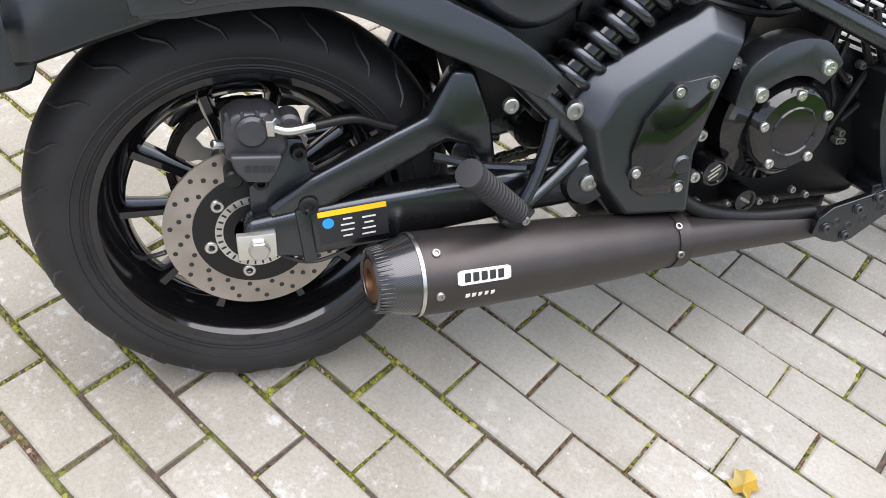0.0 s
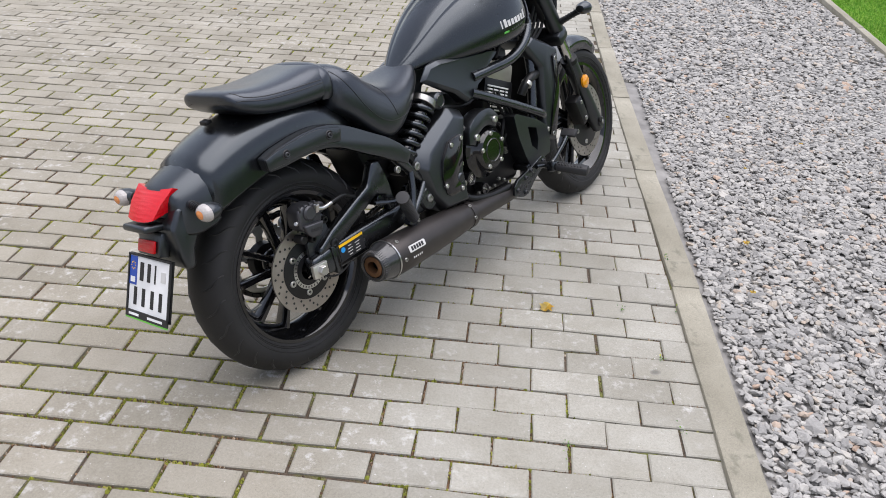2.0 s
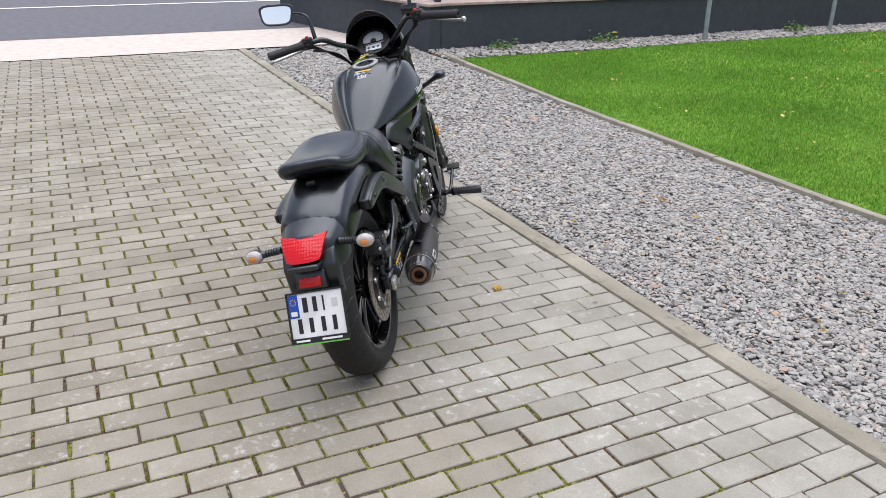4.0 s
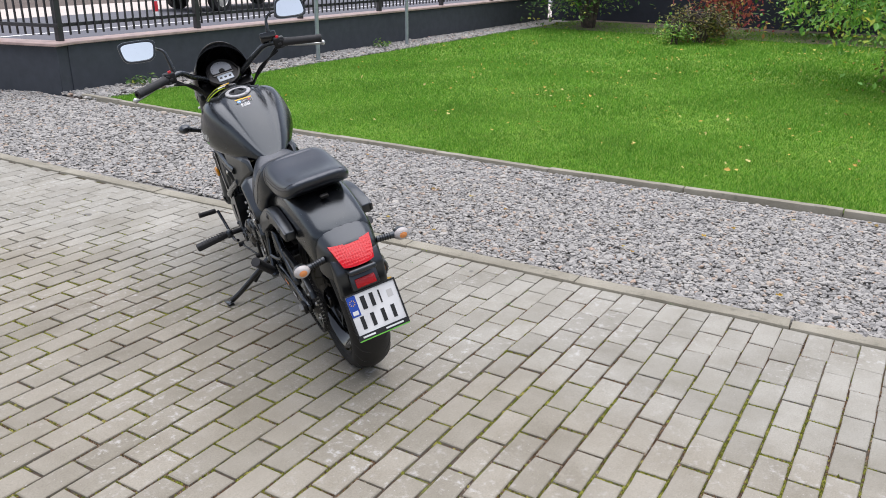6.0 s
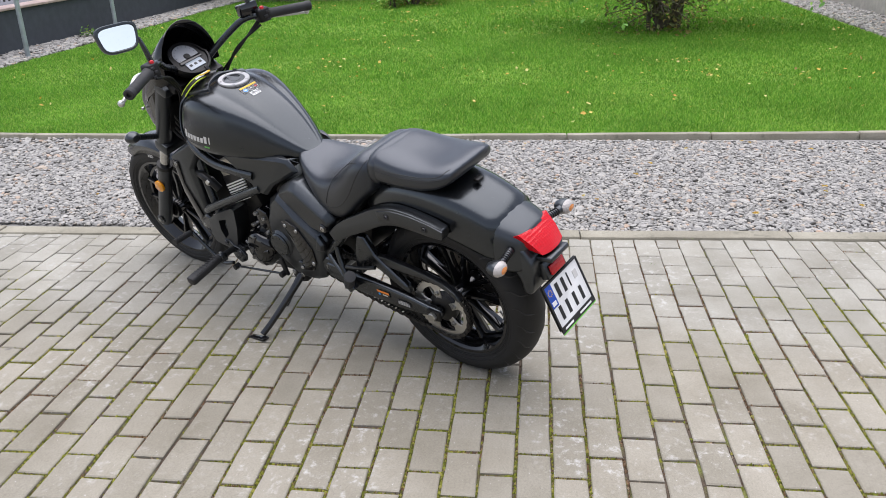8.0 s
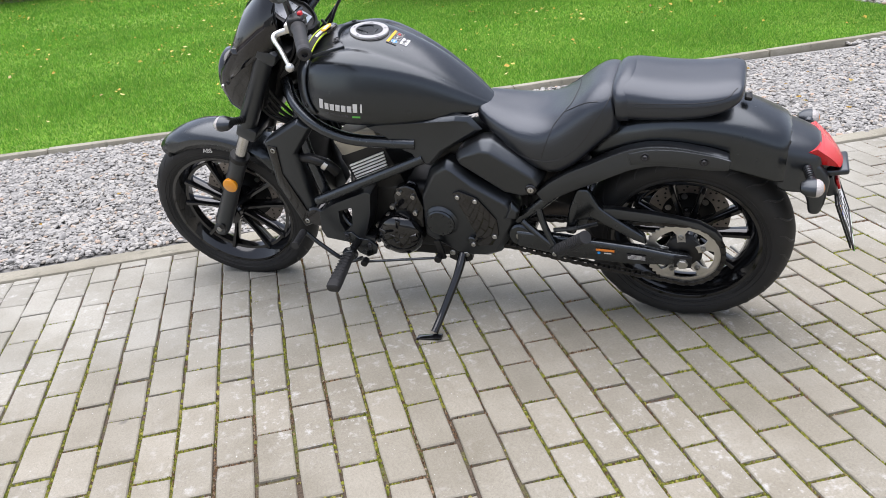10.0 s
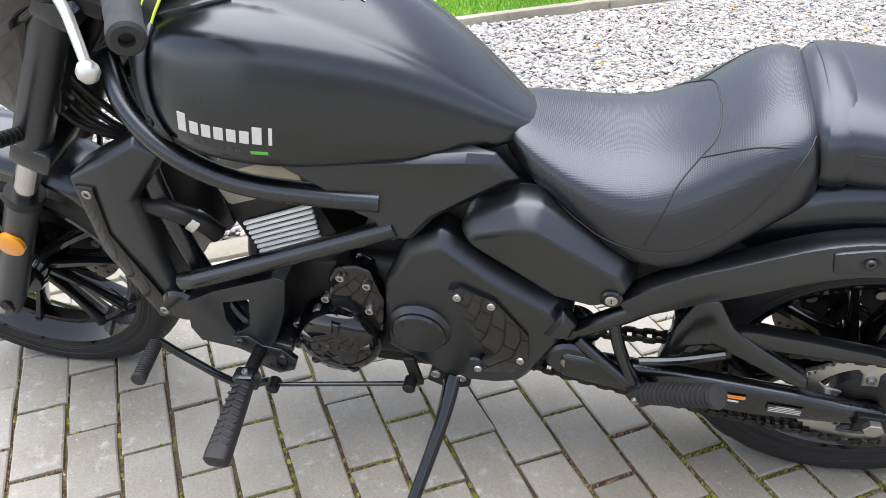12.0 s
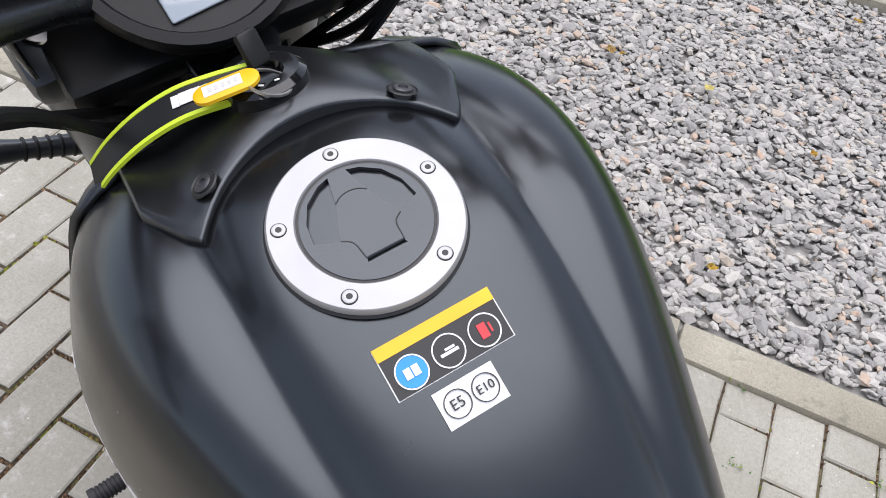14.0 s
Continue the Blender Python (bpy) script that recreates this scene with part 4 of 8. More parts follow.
for k in range(5):
    a = radians(-4 + 72 * k)
    q = Vector((0.0503 * math.cos(a), 0.0503 * math.sin(a), 0.0))
    seat_m = cap_m @ Matrix.Translation(q)
    # black discs paint the shade in the bolt's recess and socket
    part("bolt_recess", lathe([(0.0, 0.0066), (0.0046, 0.0066), (0.0049, 0.0062)], seat_m, 24), M_INK_SHADE, cap)
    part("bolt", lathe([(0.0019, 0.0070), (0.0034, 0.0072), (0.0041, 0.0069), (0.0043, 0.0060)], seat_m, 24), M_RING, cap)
    part("bolt_socket", lathe([(0.0, 0.0067), (0.0020, 0.0069)], seat_m, 6), M_INK_SHADE, cap)

# ignition lock, key, tag and strap
lock_m = Matrix.Translation((1.050, 0.005, 0.984)) @ Matrix.Rotation(radians(12), 4, "Y")
ign = part("ignition_lock", lathe([(0, 0.002), (0.012, 0.002), (0.014, 0.006), (0.024, 0.007), (0.028, 0.003), (0.028, -0.03), (0, -0.03)], lock_m, 40), M_GLOSS, bike, "black ignition lock with white markings")
for k in range(7):
    a = k * 0.55
    part("mark", rbox((0.0035, 0.0012, 0.0006), tuple(lock_m @ Vector((0.0195 * math.cos(a), 0.0195 * math.sin(a), 0.0078))), (0, 12, math.degrees(a) + 90), bevel=0), M_WHITE, ign)
key = new("ignition_key")
tagged(key, "key with a yellow tag and black woven strap", "key")
key.matrix_world = bike.matrix_world @ Matrix.Translation((-0.028, 0.015, 0.009))
part("key_head", rbox((0.007, 0.017, 0.024), (1.088, -0.010, 0.994), (12, 34, 28), bevel=0.0028), M_DARK, key)
part("key_ring", lathe([(0.0135, 0.0008), (0.015, 0.0008), (0.015, -0.0008), (0.0135, -0.0008)], Matrix.Translation((1.062, -0.008, 0.986)) @ Matrix.Rotation(radians(22), 4, "X"), 28, close=True), M_STEEL, key)
tag_m = pose(1.070, 0.016, 0.987, -6, 5, -10)
def stadium(half_l, half_w, z0, z1):
    """A slab with round ends, lying along y."""
    ring = lambda k, z: [tuple(tag_m @ Vector((half_w * k * math.cos(a), (half_l - half_w) * (1 if math.sin(a) > 0 else -1) + half_w * k * math.sin(a), z))) for a in (2 * math.pi * (i + 0.5) / 24 for i in range(24))]
    return loft([ring(0.86, z0), ring(1.0, z0 + 0.0008), ring(1.0, z1 - 0.0008), ring(0.86, z1)])
part("tag", stadium(0.0215, 0.0095, 0.0, 0.0040), M_YELLOW, key, "yellow plastic key tag")
bm = rbox((0.0105, 0.025, 0.0008), (0, 0.002, 0.0042), bevel=0)
bm.transform(tag_m)
part("tag_paper", bm, M_WHITE, key)
for k in range(5):
    bm = rbox((0.0045, 0.0026, 0.0004), (0.0, 0.010 - 0.0042 * k, 0.0047), bevel=0)
    bm.transform(tag_m)
    part("tag_bar", bm, M_LOGO, key)
strap_line = smooth_line([(1.076, -0.006, 0.975), (1.084, 0.022, 0.973), (1.092, 0.046, 0.968), (1.100, 0.072, 0.956), (1.106, 0.096, 0.940), (1.110, 0.113, 0.924)], 5)
bl_, wl_, ll_ = bmesh.new(), bmesh.new(), bmesh.new()
for bmx, o0, o1, dz in ((bl_, -0.0095, 0.0095, 0.0), (ll_, -0.0105, -0.0082, 0.0006), (wl_, 0.0082, 0.0105, 0.0006)):
    prev = None
    for q in strap_line:
        ring = [bmx.verts.new(q + Vector((o, -o * 0.25, z + dz + 0.45 * o + 0.003))) for o, z in ((o0, 0.0), (o1, 0.0), (o1, 0.003), (o0, 0.003))]
        if prev:
            for k in range(4):
                bmx.faces.new((prev[k], prev[(k + 1) % 4], ring[(k + 1) % 4], ring[k]))
        else:
            bmx.faces.new(ring)
        prev = ring
    bmx.faces.new(prev[::-1])
part("strap", bl_, M_DARK, key, "black woven strap")
part("edging", ll_, M_LIME, key)
part("edging", wl_, M_LIME, key)
for k in range(8):
    q = strap_line[3 + k]
    part("print_bar", rbox((0.008, 0.0052, 0.0006), (q.x + 0.001, q.y, q.z + 0.0074), (-18, -24, -16), bevel=0.0002, seg=1), M_WHITE, key)


# stickers on the tank
def decal(at, sx, sy, mat, tilt, name="label_sheet", lift=0.0, parent=None, label="", yaw=0.0):
    return part(name, rbox((sx, sy, 0.0006), (at[0], at[1], at[2] + lift), (0, tilt, yaw), bevel=0), mat, parent or tank, label)


TILT = math.degrees(math.atan2(top_of_tank(0.856, 0)[0].z - top_of_tank(0.796, 0)[0].z, 0.060))


def on_tank(x, y):
    return (x - 0.0185, y + 0.001, top_of_tank(0.832, 0)[0].z + (x - 0.8505) * math.tan(radians(TILT)) + 0.0002)


decal(on_tank(0.8585, 0.002), 0.0300, 0.074, M_WHITE, -TILT + 0.0, "warning_label", -0.0004, label="warning label with a yellow band and three pictograms")
decal(on_tank(0.8580, 0.002), 0.0285, 0.0725, M_INK_SHADE, -TILT, "label_ground", 0.0002)
decal(on_tank(0.8690, 0.002), 0.0075, 0.0735, M_YELLOW, -TILT, "label_band", 0.0006)
for y, m_ in ((0.025, M_BLUE), (0.002, M_INK_SHADE), (-0.021, M_INK_SHADE)):
    c = Vector(on_tank(0.8545, y))
    mm = Matrix.Translation(c) @ Matrix.Rotation(radians(-TILT), 4, "Y")
    part("pictogram_ring", lathe([(0.0088, 0.0013), (0.0096, 0.0013), (0.0096, 0), (0.0088, 0)], mm, 24, close=True), M_WHITE, tank)
    part("pictogram", lathe([(0, 0.0014), (0.0086, 0.0014), (0.0086, 0), (0, 0)], mm, 24), m_, tank)
    shapes = [(0.006, 0.0040, 0.0, 0.0024, M_WHITE), (0.006, 0.0040, 0.0, -0.0024, M_WHITE)] if m_ is M_BLUE else [(0.0018, 0.011, -0.0010, 0.0, M_WHITE), (0.0014, 0.006, 0.0012, -0.001, M_WHITE)] if y > 0 else [(0.0085, 0.0050, 0.0, 0.001, M_RED), (0.0055, 0.0012, 0.0, -0.0036, M_RED)]
    for sx_, sy_, ox, oy, ink in shapes:
        part("pictogram_bar", rbox((sx_, sy_, 0.0004), tuple(mm @ Vector((ox, oy, 0.0017))), (0, -TILT, 0), bevel=0), ink, tank)
decal(on_tank(0.8305, 0.0035), 0.0215, 0.0375, M_WHITE, -TILT, "fuel_label", label="white fuel label")


def lettering(text, m, size, mat, parent, name="lettering", thick=0.0004, bold=0.0):
    cu = bpy.data.curves.new(name, "FONT")
    cu.body, cu.size, cu.extrude, cu.align_x, cu.align_y, cu.offset = text, size, thick, "CENTER", "CENTER", bold
    tmp = bpy.data.objects.new(name, cu)
    me = bpy.data.meshes.new_from_object(tmp)
    bpy.data.objects.remove(tmp)
    me.transform(m)
    me.materials.clear()
    me.materials.append(mat)
    ob = new(name, me)
    ob.parent = parent
    return ob


for txt, y in (("E5", 0.0120), ("E10", -0.0055)):
    c = Vector(on_tank(0.8305, y))
    mm = Matrix.Translation(c) @ Matrix.Rotation(radians(-TILT), 4, "Y") @ Matrix.Rotation(radians(-90), 4, "Z")
    part("circle", lathe([(0.0074, 0.0017), (0.0079, 0.0017), (0.0079, 0.0004), (0.0074, 0.0004)], mm, 24, close=True), M_INK_SHADE, tank)
    lettering(txt, mm @ Matrix.Translation((0, 0, 0.0014)), 0.0085 if txt == "E5" else 0.0072, M_INK_SHADE, tank)

fm = TURN @ Matrix(((-1, 0, 0, 1.588), (0, 0, 1, 0.0722), (0, 1, 0, 0.592), (0, 0, 0, 1)))
lettering("ABS", fm, 0.022, M_LOGO, bpy.data.objects["front_fender"], "lettering", 0.0006)

# wordmark on the tank sides: plain bars of its size, laid on the tank's skin
# cover ahead of the cap, draped over the tank
ROWS = 29
rings = []
for k in range(ROWS):
    u = -1 + 2 * k / (ROWS - 1)
    yy = 0.112 * u
    au = min(abs(u), 0.80) / 0.80
    back = 1.010 - 0.046 * au ** 2.4 + 0.045 * max(0.0, abs(u) - 0.80) / 0.20
    lead = 1.098 - 0.022 * abs(u) ** 2.0
    top = lambda x: top_of_tank(x, yy)[0].z + 0.008 + 0.020 * math.exp(-(yy / 0.045) ** 2) * max(0.0, x - 0.985) / 0.1
    xs = [back + (lead - back) * q for q in (0.0, 0.12, 0.35, 0.6, 0.85, 1.0)]
    zs = [top(x) for x in xs]
    rings.append([(xs[0], yy, zs[0] - 0.003)] + [(x, yy, z) for x, z in zip(xs[1:], zs[1:])] + [(xs[-1] + 0.004, yy, zs[-1] - 0.05), (xs[0] + 0.001, yy, zs[0] - 0.022)])
cover = part("tank_cover", loft(rings), M_MATT, bike, "matt black cover panel ahead of the filler cap", sharp=50)
s_ = cover.modifiers.new("round", "BEVEL")
s_.width, s_.segments = 0.003, 3
for y in (0.071, -0.066):
    at, nrm = top_of_tank(0.998, y)
    # flat black disc paints the shade round the sunk bolt
    part("bolt_recess", lathe([(0.0, 0.0), (0.0088, 0.0), (0.0096, 0.0008), (0.0104, 0.0)], Matrix.Translation(at + Vector((0, 0, 0.0105))) @ nrm.to_track_quat("Z", "Y").to_matrix().to_4x4(), 24), M_INK_SHADE, cover)
    bolt(at + Vector((0, 0, 0.0098)), nrm, 0.0066, cover, M_CALIPER, 0.0026)
# trim down the tank's leading edge
for s in (-1, 1):
    out = []
    for k in range(9):
        z = 0.935 - 0.135 * k / 8
        rear = 1.066 + 0.012 * math.sin(math.pi * k / 8) - 0.018 * (k / 8) ** 3
        rim = []
        for x in (rear, rear + 0.018, rear + 0.036, rear + 0.050):
            hit, at, nrm, _ = tank_skin.ray_cast(Vector((x, s * 0.5, z)), Vector((0, -s, 0)))
            rim.append(at + nrm * 0.005 if hit else Vector((x, s * 0.05, z)))
        out.append(rim)
    ob = part("tank_trim", loft(out, closed=False), M_MATT, bike, "matt black trim on the leading edge of the tank", sharp=60)
    sm = ob.modifiers.new("thick", "SOLIDIFY")
    sm.thickness, sm.offset = 0.006, 0.0
    at, nrm = side_of_tank(1.078, 0.822, s)
    bolt(at + nrm * 0.008, nrm, 0.0075, ob, M_DARK, 0.004)


def skin_bar(name, x, z, s, w, h, mat, slope, thick=0.0012):
    at, nrm = side_of_tank(x, z, s)
    fwd = Vector((math.cos(slope), 0, math.sin(slope)))
    fwd = (fwd - nrm * fwd.dot(nrm)).normalized()
    up = nrm.cross(fwd) if s < 0 else fwd.cross(nrm)
    m = Matrix((fwd, nrm, up)).transposed().to_4x4()
    m.translation = at
    bm = rbox((w, thick, h), (0, 0, 0), bevel=0.0003, seg=1)
    bm.transform(m)
    return part(name, bm, mat, tank)


for s in (-1, 1):
    for k in range(8):
        u = (k + 0.5) / 8
        h = 0.029 if k == 0 else (0.019 if k < 6 else 0.026)
        x, z = 1.033 - 0.140 * u, 0.834 - 0.020 * u
        skin_bar("wordmark_bar", x, z + (0.004 if k == 0 or k > 5 else 0), s, 0.0130 if k != 7 else 0.005, h, M_LOGO, 0.15)
    for k in range(6):
        skin_bar("model_bar", 1.008 - 0.0115 * k, 0.808 - 0.0020 * k, s, 0.0085, 0.006, M_CALIPER, 0.15)
    skin_bar("model_letter", 0.922, 0.793, s, 0.024, 0.006, M_GREEN, 0.15)

# rider's seat and pillion seat
SEATP = [(0.0, 0.0), (0.80, 0.0), (0.98, 0.12), (1.0, 0.42), (0.95, 0.72), (0.80, 0.92), (0.45, 1.0), (0.0, 0.985)]
seat = skin("rider_seat", [(0.606, 0.046, 0.722, 0.752), (0.596, 0.070, 0.715, 0.768), (0.555, 0.100, 0.690, 0.753), (0.49, 0.134, 0.648, 0.736), (0.43, 0.154, 0.598, 0.731), (0.37, 0.162, 0.575, 0.745),
                           (0.31, 0.162, 0.602, 0.788), (0.262, 0.156, 0.650, 0.830), (0.222, 0.148, 0.688, 0.842), (0.192, 0.134, 0.708, 0.832), (0.176, 0.10, 0.715, 0.80)], SEATP, M_SEATDOT, "black dimpled vinyl rider's seat with stitched seams", 2)
pil = skin("pillion_seat", [(0.214, 0.095, 0.800, 0.856), (0.202, 0.120, 0.792, 0.888), (0.16, 0.132, 0.788, 0.894), (0.07, 0.136, 0.790, 0.877), (-0.03, 0.132, 0.796, 0.873), (-0.085, 0.124, 0.812, 0.880), (-0.118, 0.112, 0.832, 0.880), (-0.134, 0.090, 0.850, 0.874)],
           SEATP, M_SEAT, "smooth black vinyl pillion seat with a strap", 2)
part("seat_strap", tube([(0.172, 0.118, 0.795), (0.172, 0.1265, 0.820), (0.172, 0.118, 0.861), (0.170, 0.075, 0.8840), (0.169, 0, 0.8895), (0.170, -0.075, 0.8840), (0.172, -0.118, 0.861), (0.172, -0.1265, 0.820), (0.172, -0.118, 0.795)], 0.018, 8, 4, flat=0.22), M_SEAT, pil, "stitched black strap across the pillion seat")
bpy.context.view_layer.update()
graph = bpy.context.evaluated_depsgraph_get()
skins = {seat: seat.evaluated_get(graph), pil: pil.evaluated_get(graph)}


def stitch(line, cushion):
    """A stitched seam laid on a cushion's skin."""
    on = []
    for q in smooth_line(line, 5):
        hit, at, nrm, _ = skins[cushion].closest_point_on_mesh(q)
        on.append(at + nrm * 0.0002)
    return part("seam", tube(on, 0.0013, 6, 1), M_INK_SHADE, cushion)


for s in (-1, 1):
    stitch([(0.57, s * 0.100, 0.690), (0.50, s * 0.138, 0.655), (0.42, s * 0.1600, 0.640), (0.34, s * 0.1640, 0.650), (0.28, s * 0.160, 0.700), (0.235, s * 0.146, 0.770), (0.200, s * 0.11, 0.825)], seat)
    stitch([(0.395, s * 0.1560, 0.652), (0.375, s * 0.140, 0.700), (0.335, s * 0.095, 0.765), (0.315, s * 0.066, 0.785), (0.308, 0.0, 0.790)], seat)
    stitch([(0.335, s * 0.095, 0.765), (0.28, s * 0.115, 0.800), (0.235, s * 0.128, 0.815)], seat)
    stitch([(0.165, s * 0.1335, 0.842), (0.06, s * 0.136, 0.840), (-0.03, s * 0.132, 0.842), (-0.09, s * 0.116, 0.850), (-0.126, s * 0.06, 0.850)], pil)
    stitch([(0.155, s * 0.1300, 0.850), (0.06, s * 0.131, 0.850), (-0.03, s * 0.127, 0.852), (-0.09, s * 0.111, 0.858), (-0.122, s * 0.06, 0.858)], pil)
pil.matrix_basis = Matrix.Translation((0, 0, -0.040))
part("seat_latch", rbox((0.02, 0.03, 0.012), (-0.142, 0, 0.766), (0, -10, 0), bevel=0.004), M_DARK, bike)

# --- rear fender and tail
FEND = [(0.30, 0.100, 0.60, 0.695), (0.20, 0.120, 0.63, 0.745), (0.10, 0.127, 0.645, 0.774), (0.0, 0.129, 0.640, 0.780), (-0.10, 0.126, 0.612, 0.765), (-0.17, 0.121, 0.590, 0.741), (-0.225, 0.116, 0.570, 0.713), (-0.268, 0.111, 0.560, 0.692)]
def arch(secs, thick):
    rings = []
    for x, w, zb, zt in secs:
        h = zt - zb
        o = [(1.0, 0.0), (1.0, 0.35), (0.96, 0.66), (0.80, 0.88), (0.45, 0.98), (0.0, 1.0)]
        out = [(x, w * a, zb + h * b) for a, b in o]
        inn = [(x, (w - thick) * a, zb + (h - thick) * b) for a, b in o]
        ring = out + [(p, -q, r_) for p, q, r_ in reversed(out[:-1])] + [(p, -q, r_) for p, q, r_ in inn[:-1]] + list(reversed(inn))
        rings.append(ring)
    return loft(rings)
fender = part("rear_fender", arch(FEND, 0.004), M_BLACK, bike, "satin black rear fender", sharp=50)
s_ = fender.modifiers.new("round", "SUBSURF")
s_.levels = s_.render_levels = 1
tail = part("tail_cover", arch([(-0.215, 0.1125, 0.545, 0.7040), (-0.250, 0.1095, 0.54, 0.6905), (-0.275, 0.106, 0.535, 0.680), (-0.300, 0.100, 0.53, 0.670), (-0.325, 0.090, 0.535, 0.657), (-0.340, 0.080, 0.55, 0.648)], 0.006), M_MATT, bike, "matt black tail cover behind the fender", sharp=50)
s_ = tail.modifiers.new("round", "SUBSURF")
s_.levels = s_.render_levels = 1
part("splash_guard", plate([(-0.245, 0.610), (-0.330, 0.612), (-0.362, 0.560), (-0.356, 0.490), (-0.346, 0.452), (-0.318, 0.452), (-0.310, 0.500), (-0.262, 0.575)], -0.088, 0.088, 0.012, 3), M_MATT, bike, "black inner splash guard behind the tyre")
# tail lamp
cols = []
for k in range(9):
    u = -1 + 0.25 * k
    au = abs(u)
    t_y, b_y = 0.0755 * u + 0.004, 0.0545 * u + 0.004
    t_z, b_z = 0.6505 + 0.006 * au * au, 0.588 + 0.004 * au ** 4
    t_x, b_x = -0.330 + 0.010 * au * au, -0.392 + 0.010 * au * au
    m_x = (t_x + b_x) / 2 - 0.006 - 0.005 * (1 - au)
    cols.append([(t_x + 0.04, t_y, t_z - 0.02), (t_x, t_y, t_z), (m_x, (t_y + b_y) / 2, (t_z + b_z) / 2), (b_x, b_y, b_z), (b_x + 0.04, b_y, b_z + 0.005)])
lamp = part("tail_lamp", loft(cols), M_TAIL, bike, "red tail lamp lens", sharp=30)
part("lamp_housing", rbox((0.05, 0.110, 0.075), (-0.325, 0.004, 0.612), (0, 35, 0), bevel=0.012), M_MATT, lamp)
part("lamp_bezel", rbox((0.060, 0.100, 0.018), (-0.378, 0.004, 0.570), (0, 8, 0), bevel=0.007, seg=3), M_MATT, lamp)
part("plate_bracket", rbox((0.03, 0.10, 0.06), (-0.366, 0, 0.522), (0, 20, 0), bevel=0.006), M_MATT, bike)
part("rear_reflector", rbox((0.008, 0.072, 0.032), (-0.387, 0, 0.523), (0, 20, 0), bevel=0.003), M_REFLEX, bike, "dark red rear reflector")
# number plate: bars stand for its characters
np_m = pose(-0.413, -0.003, 0.424, 0, 21, 0)
plate_ob = part("number_plate", rbox((0.003, 0.178, 0.142), (0, 0, 0), bevel=0.001, seg=1), M_WHITE, bike, "white number plate in a black frame")
plate_ob.matrix_basis = np_m
def on_plate(name, y, z, w, h, mat, x=-0.0022, t=0.001):
    return part(name, rbox((t, w, h), (x, y, z), bevel=0), mat, plate_ob)
on_plate("plate_backing", 0, 0.0, 0.190, 0.152, M_DARK, 0.0035, 0.004)
for y, z, w, h in ((0, 0.073, 0.188, 0.005), (0, -0.076, 0.188, 0.018), (0.0915, 0, 0.005, 0.15), (-0.0915, 0, 0.005, 0.15)):
    on_plate("plate_frame", y, z, w, h, M_INK_SHADE, -0.003, 0.004)
on_plate("country_band", 0.072, 0.033, 0.032, 0.072, M_PLATEBLUE)
on_plate("country_bar", 0.072, 0.010, 0.020, 0.014, M_WHITE, -0.0030)
for k in range(8):
    a = 2 * math.pi * k / 8
    on_plate("country_dot", 0.072 + 0.009 * math.cos(a), 0.045 + 0.009 * math.sin(a), 0.003, 0.003, M_YELLOW, -0.0030)
for y, w in ((0.034, 0.026), (0.002, 0.022), (-0.026, 0.009)):
    on_plate("character_bar", y, 0.034, w * 0.62, 0.046, M_INK_SHADE)
on_plate("seal", -0.062, 0.032, 0.020, 0.026, M_LOGO)
for y in (0.058, 0.021, -0.018, -0.055):
    on_plate("character_bar", y, -0.030, 0.0135, 0.045, M_INK_SHADE)
on_plate("dealer_bar", 0.055, -0.076, 0.045, 0.006, M_WHITE, -0.0055)
on_plate("dealer_bar", -0.04, -0.076, 0.065, 0.006, M_WHITE, -0.0055)
on_plate("green_edge", 0, -0.087, 0.186, 0.004, M_PLATEGREEN, -0.003, 0.004)


def indicator(root, tip, label):
    a, b = Vector(root), Vector(tip)
    d = (b - a).normalized()
    ind = part("indicator", tube([a, a.lerp(b, 0.5), b - d * 0.02], [0.012, 0.010, 0.014], 12, 3), M_MATT, bike, label)
    m = Matrix.Translation(b) @ Vector((-1 if a.x < 0.5 else 1, 0, 0.0)).to_track_quat("Z", "Y").to_matrix().to_4x4()
    m = m @ Matrix.Diagonal((0.86, 1.12, 1, 1)) if abs(m[1][1]) > 0.5 else m @ Matrix.Diagonal((1.12, 0.86, 1, 1))
    part("shell", lathe([(0.0, -0.034), (0.014, -0.031), (0.023, -0.018), (0.0265, 0.0), (0.026, 0.004), (0, 0.004)], m, 28), M_MATT, ind)
    lens = part("lens", lathe([(0.0255, 0.004), (0.0245, 0.011), (0.019, 0.019), (0.010, 0.0235), (0, 0.025)], m, 28), M_CLEAR, ind, "clear indicator lens")
    part("bulb", lathe([(0.0, 0.0262), (0.007, 0.0250), (0.0125, 0.0228), (0.007, 0.0220)], m, 16), M_BULB, ind, "amber bulb behind the lens")
    for k in range(5):
        q = a.lerp(b, 0.12 + 0.10 * k)
        part("stalk_ring", disc_cyl(q, q + d * 0.003, 0.0125, 14, 0.0006), M_DARK, ind)
    return ind


for s in (-1, 1):
    indicator((-0.300, s * 0.098, 0.610), (-0.314, s * 0.184, 0.606), "rear turn indicator on a short stalk")
# --- chassis and engine
def both(fn):
    for s in (1, -1):
        fn(s)


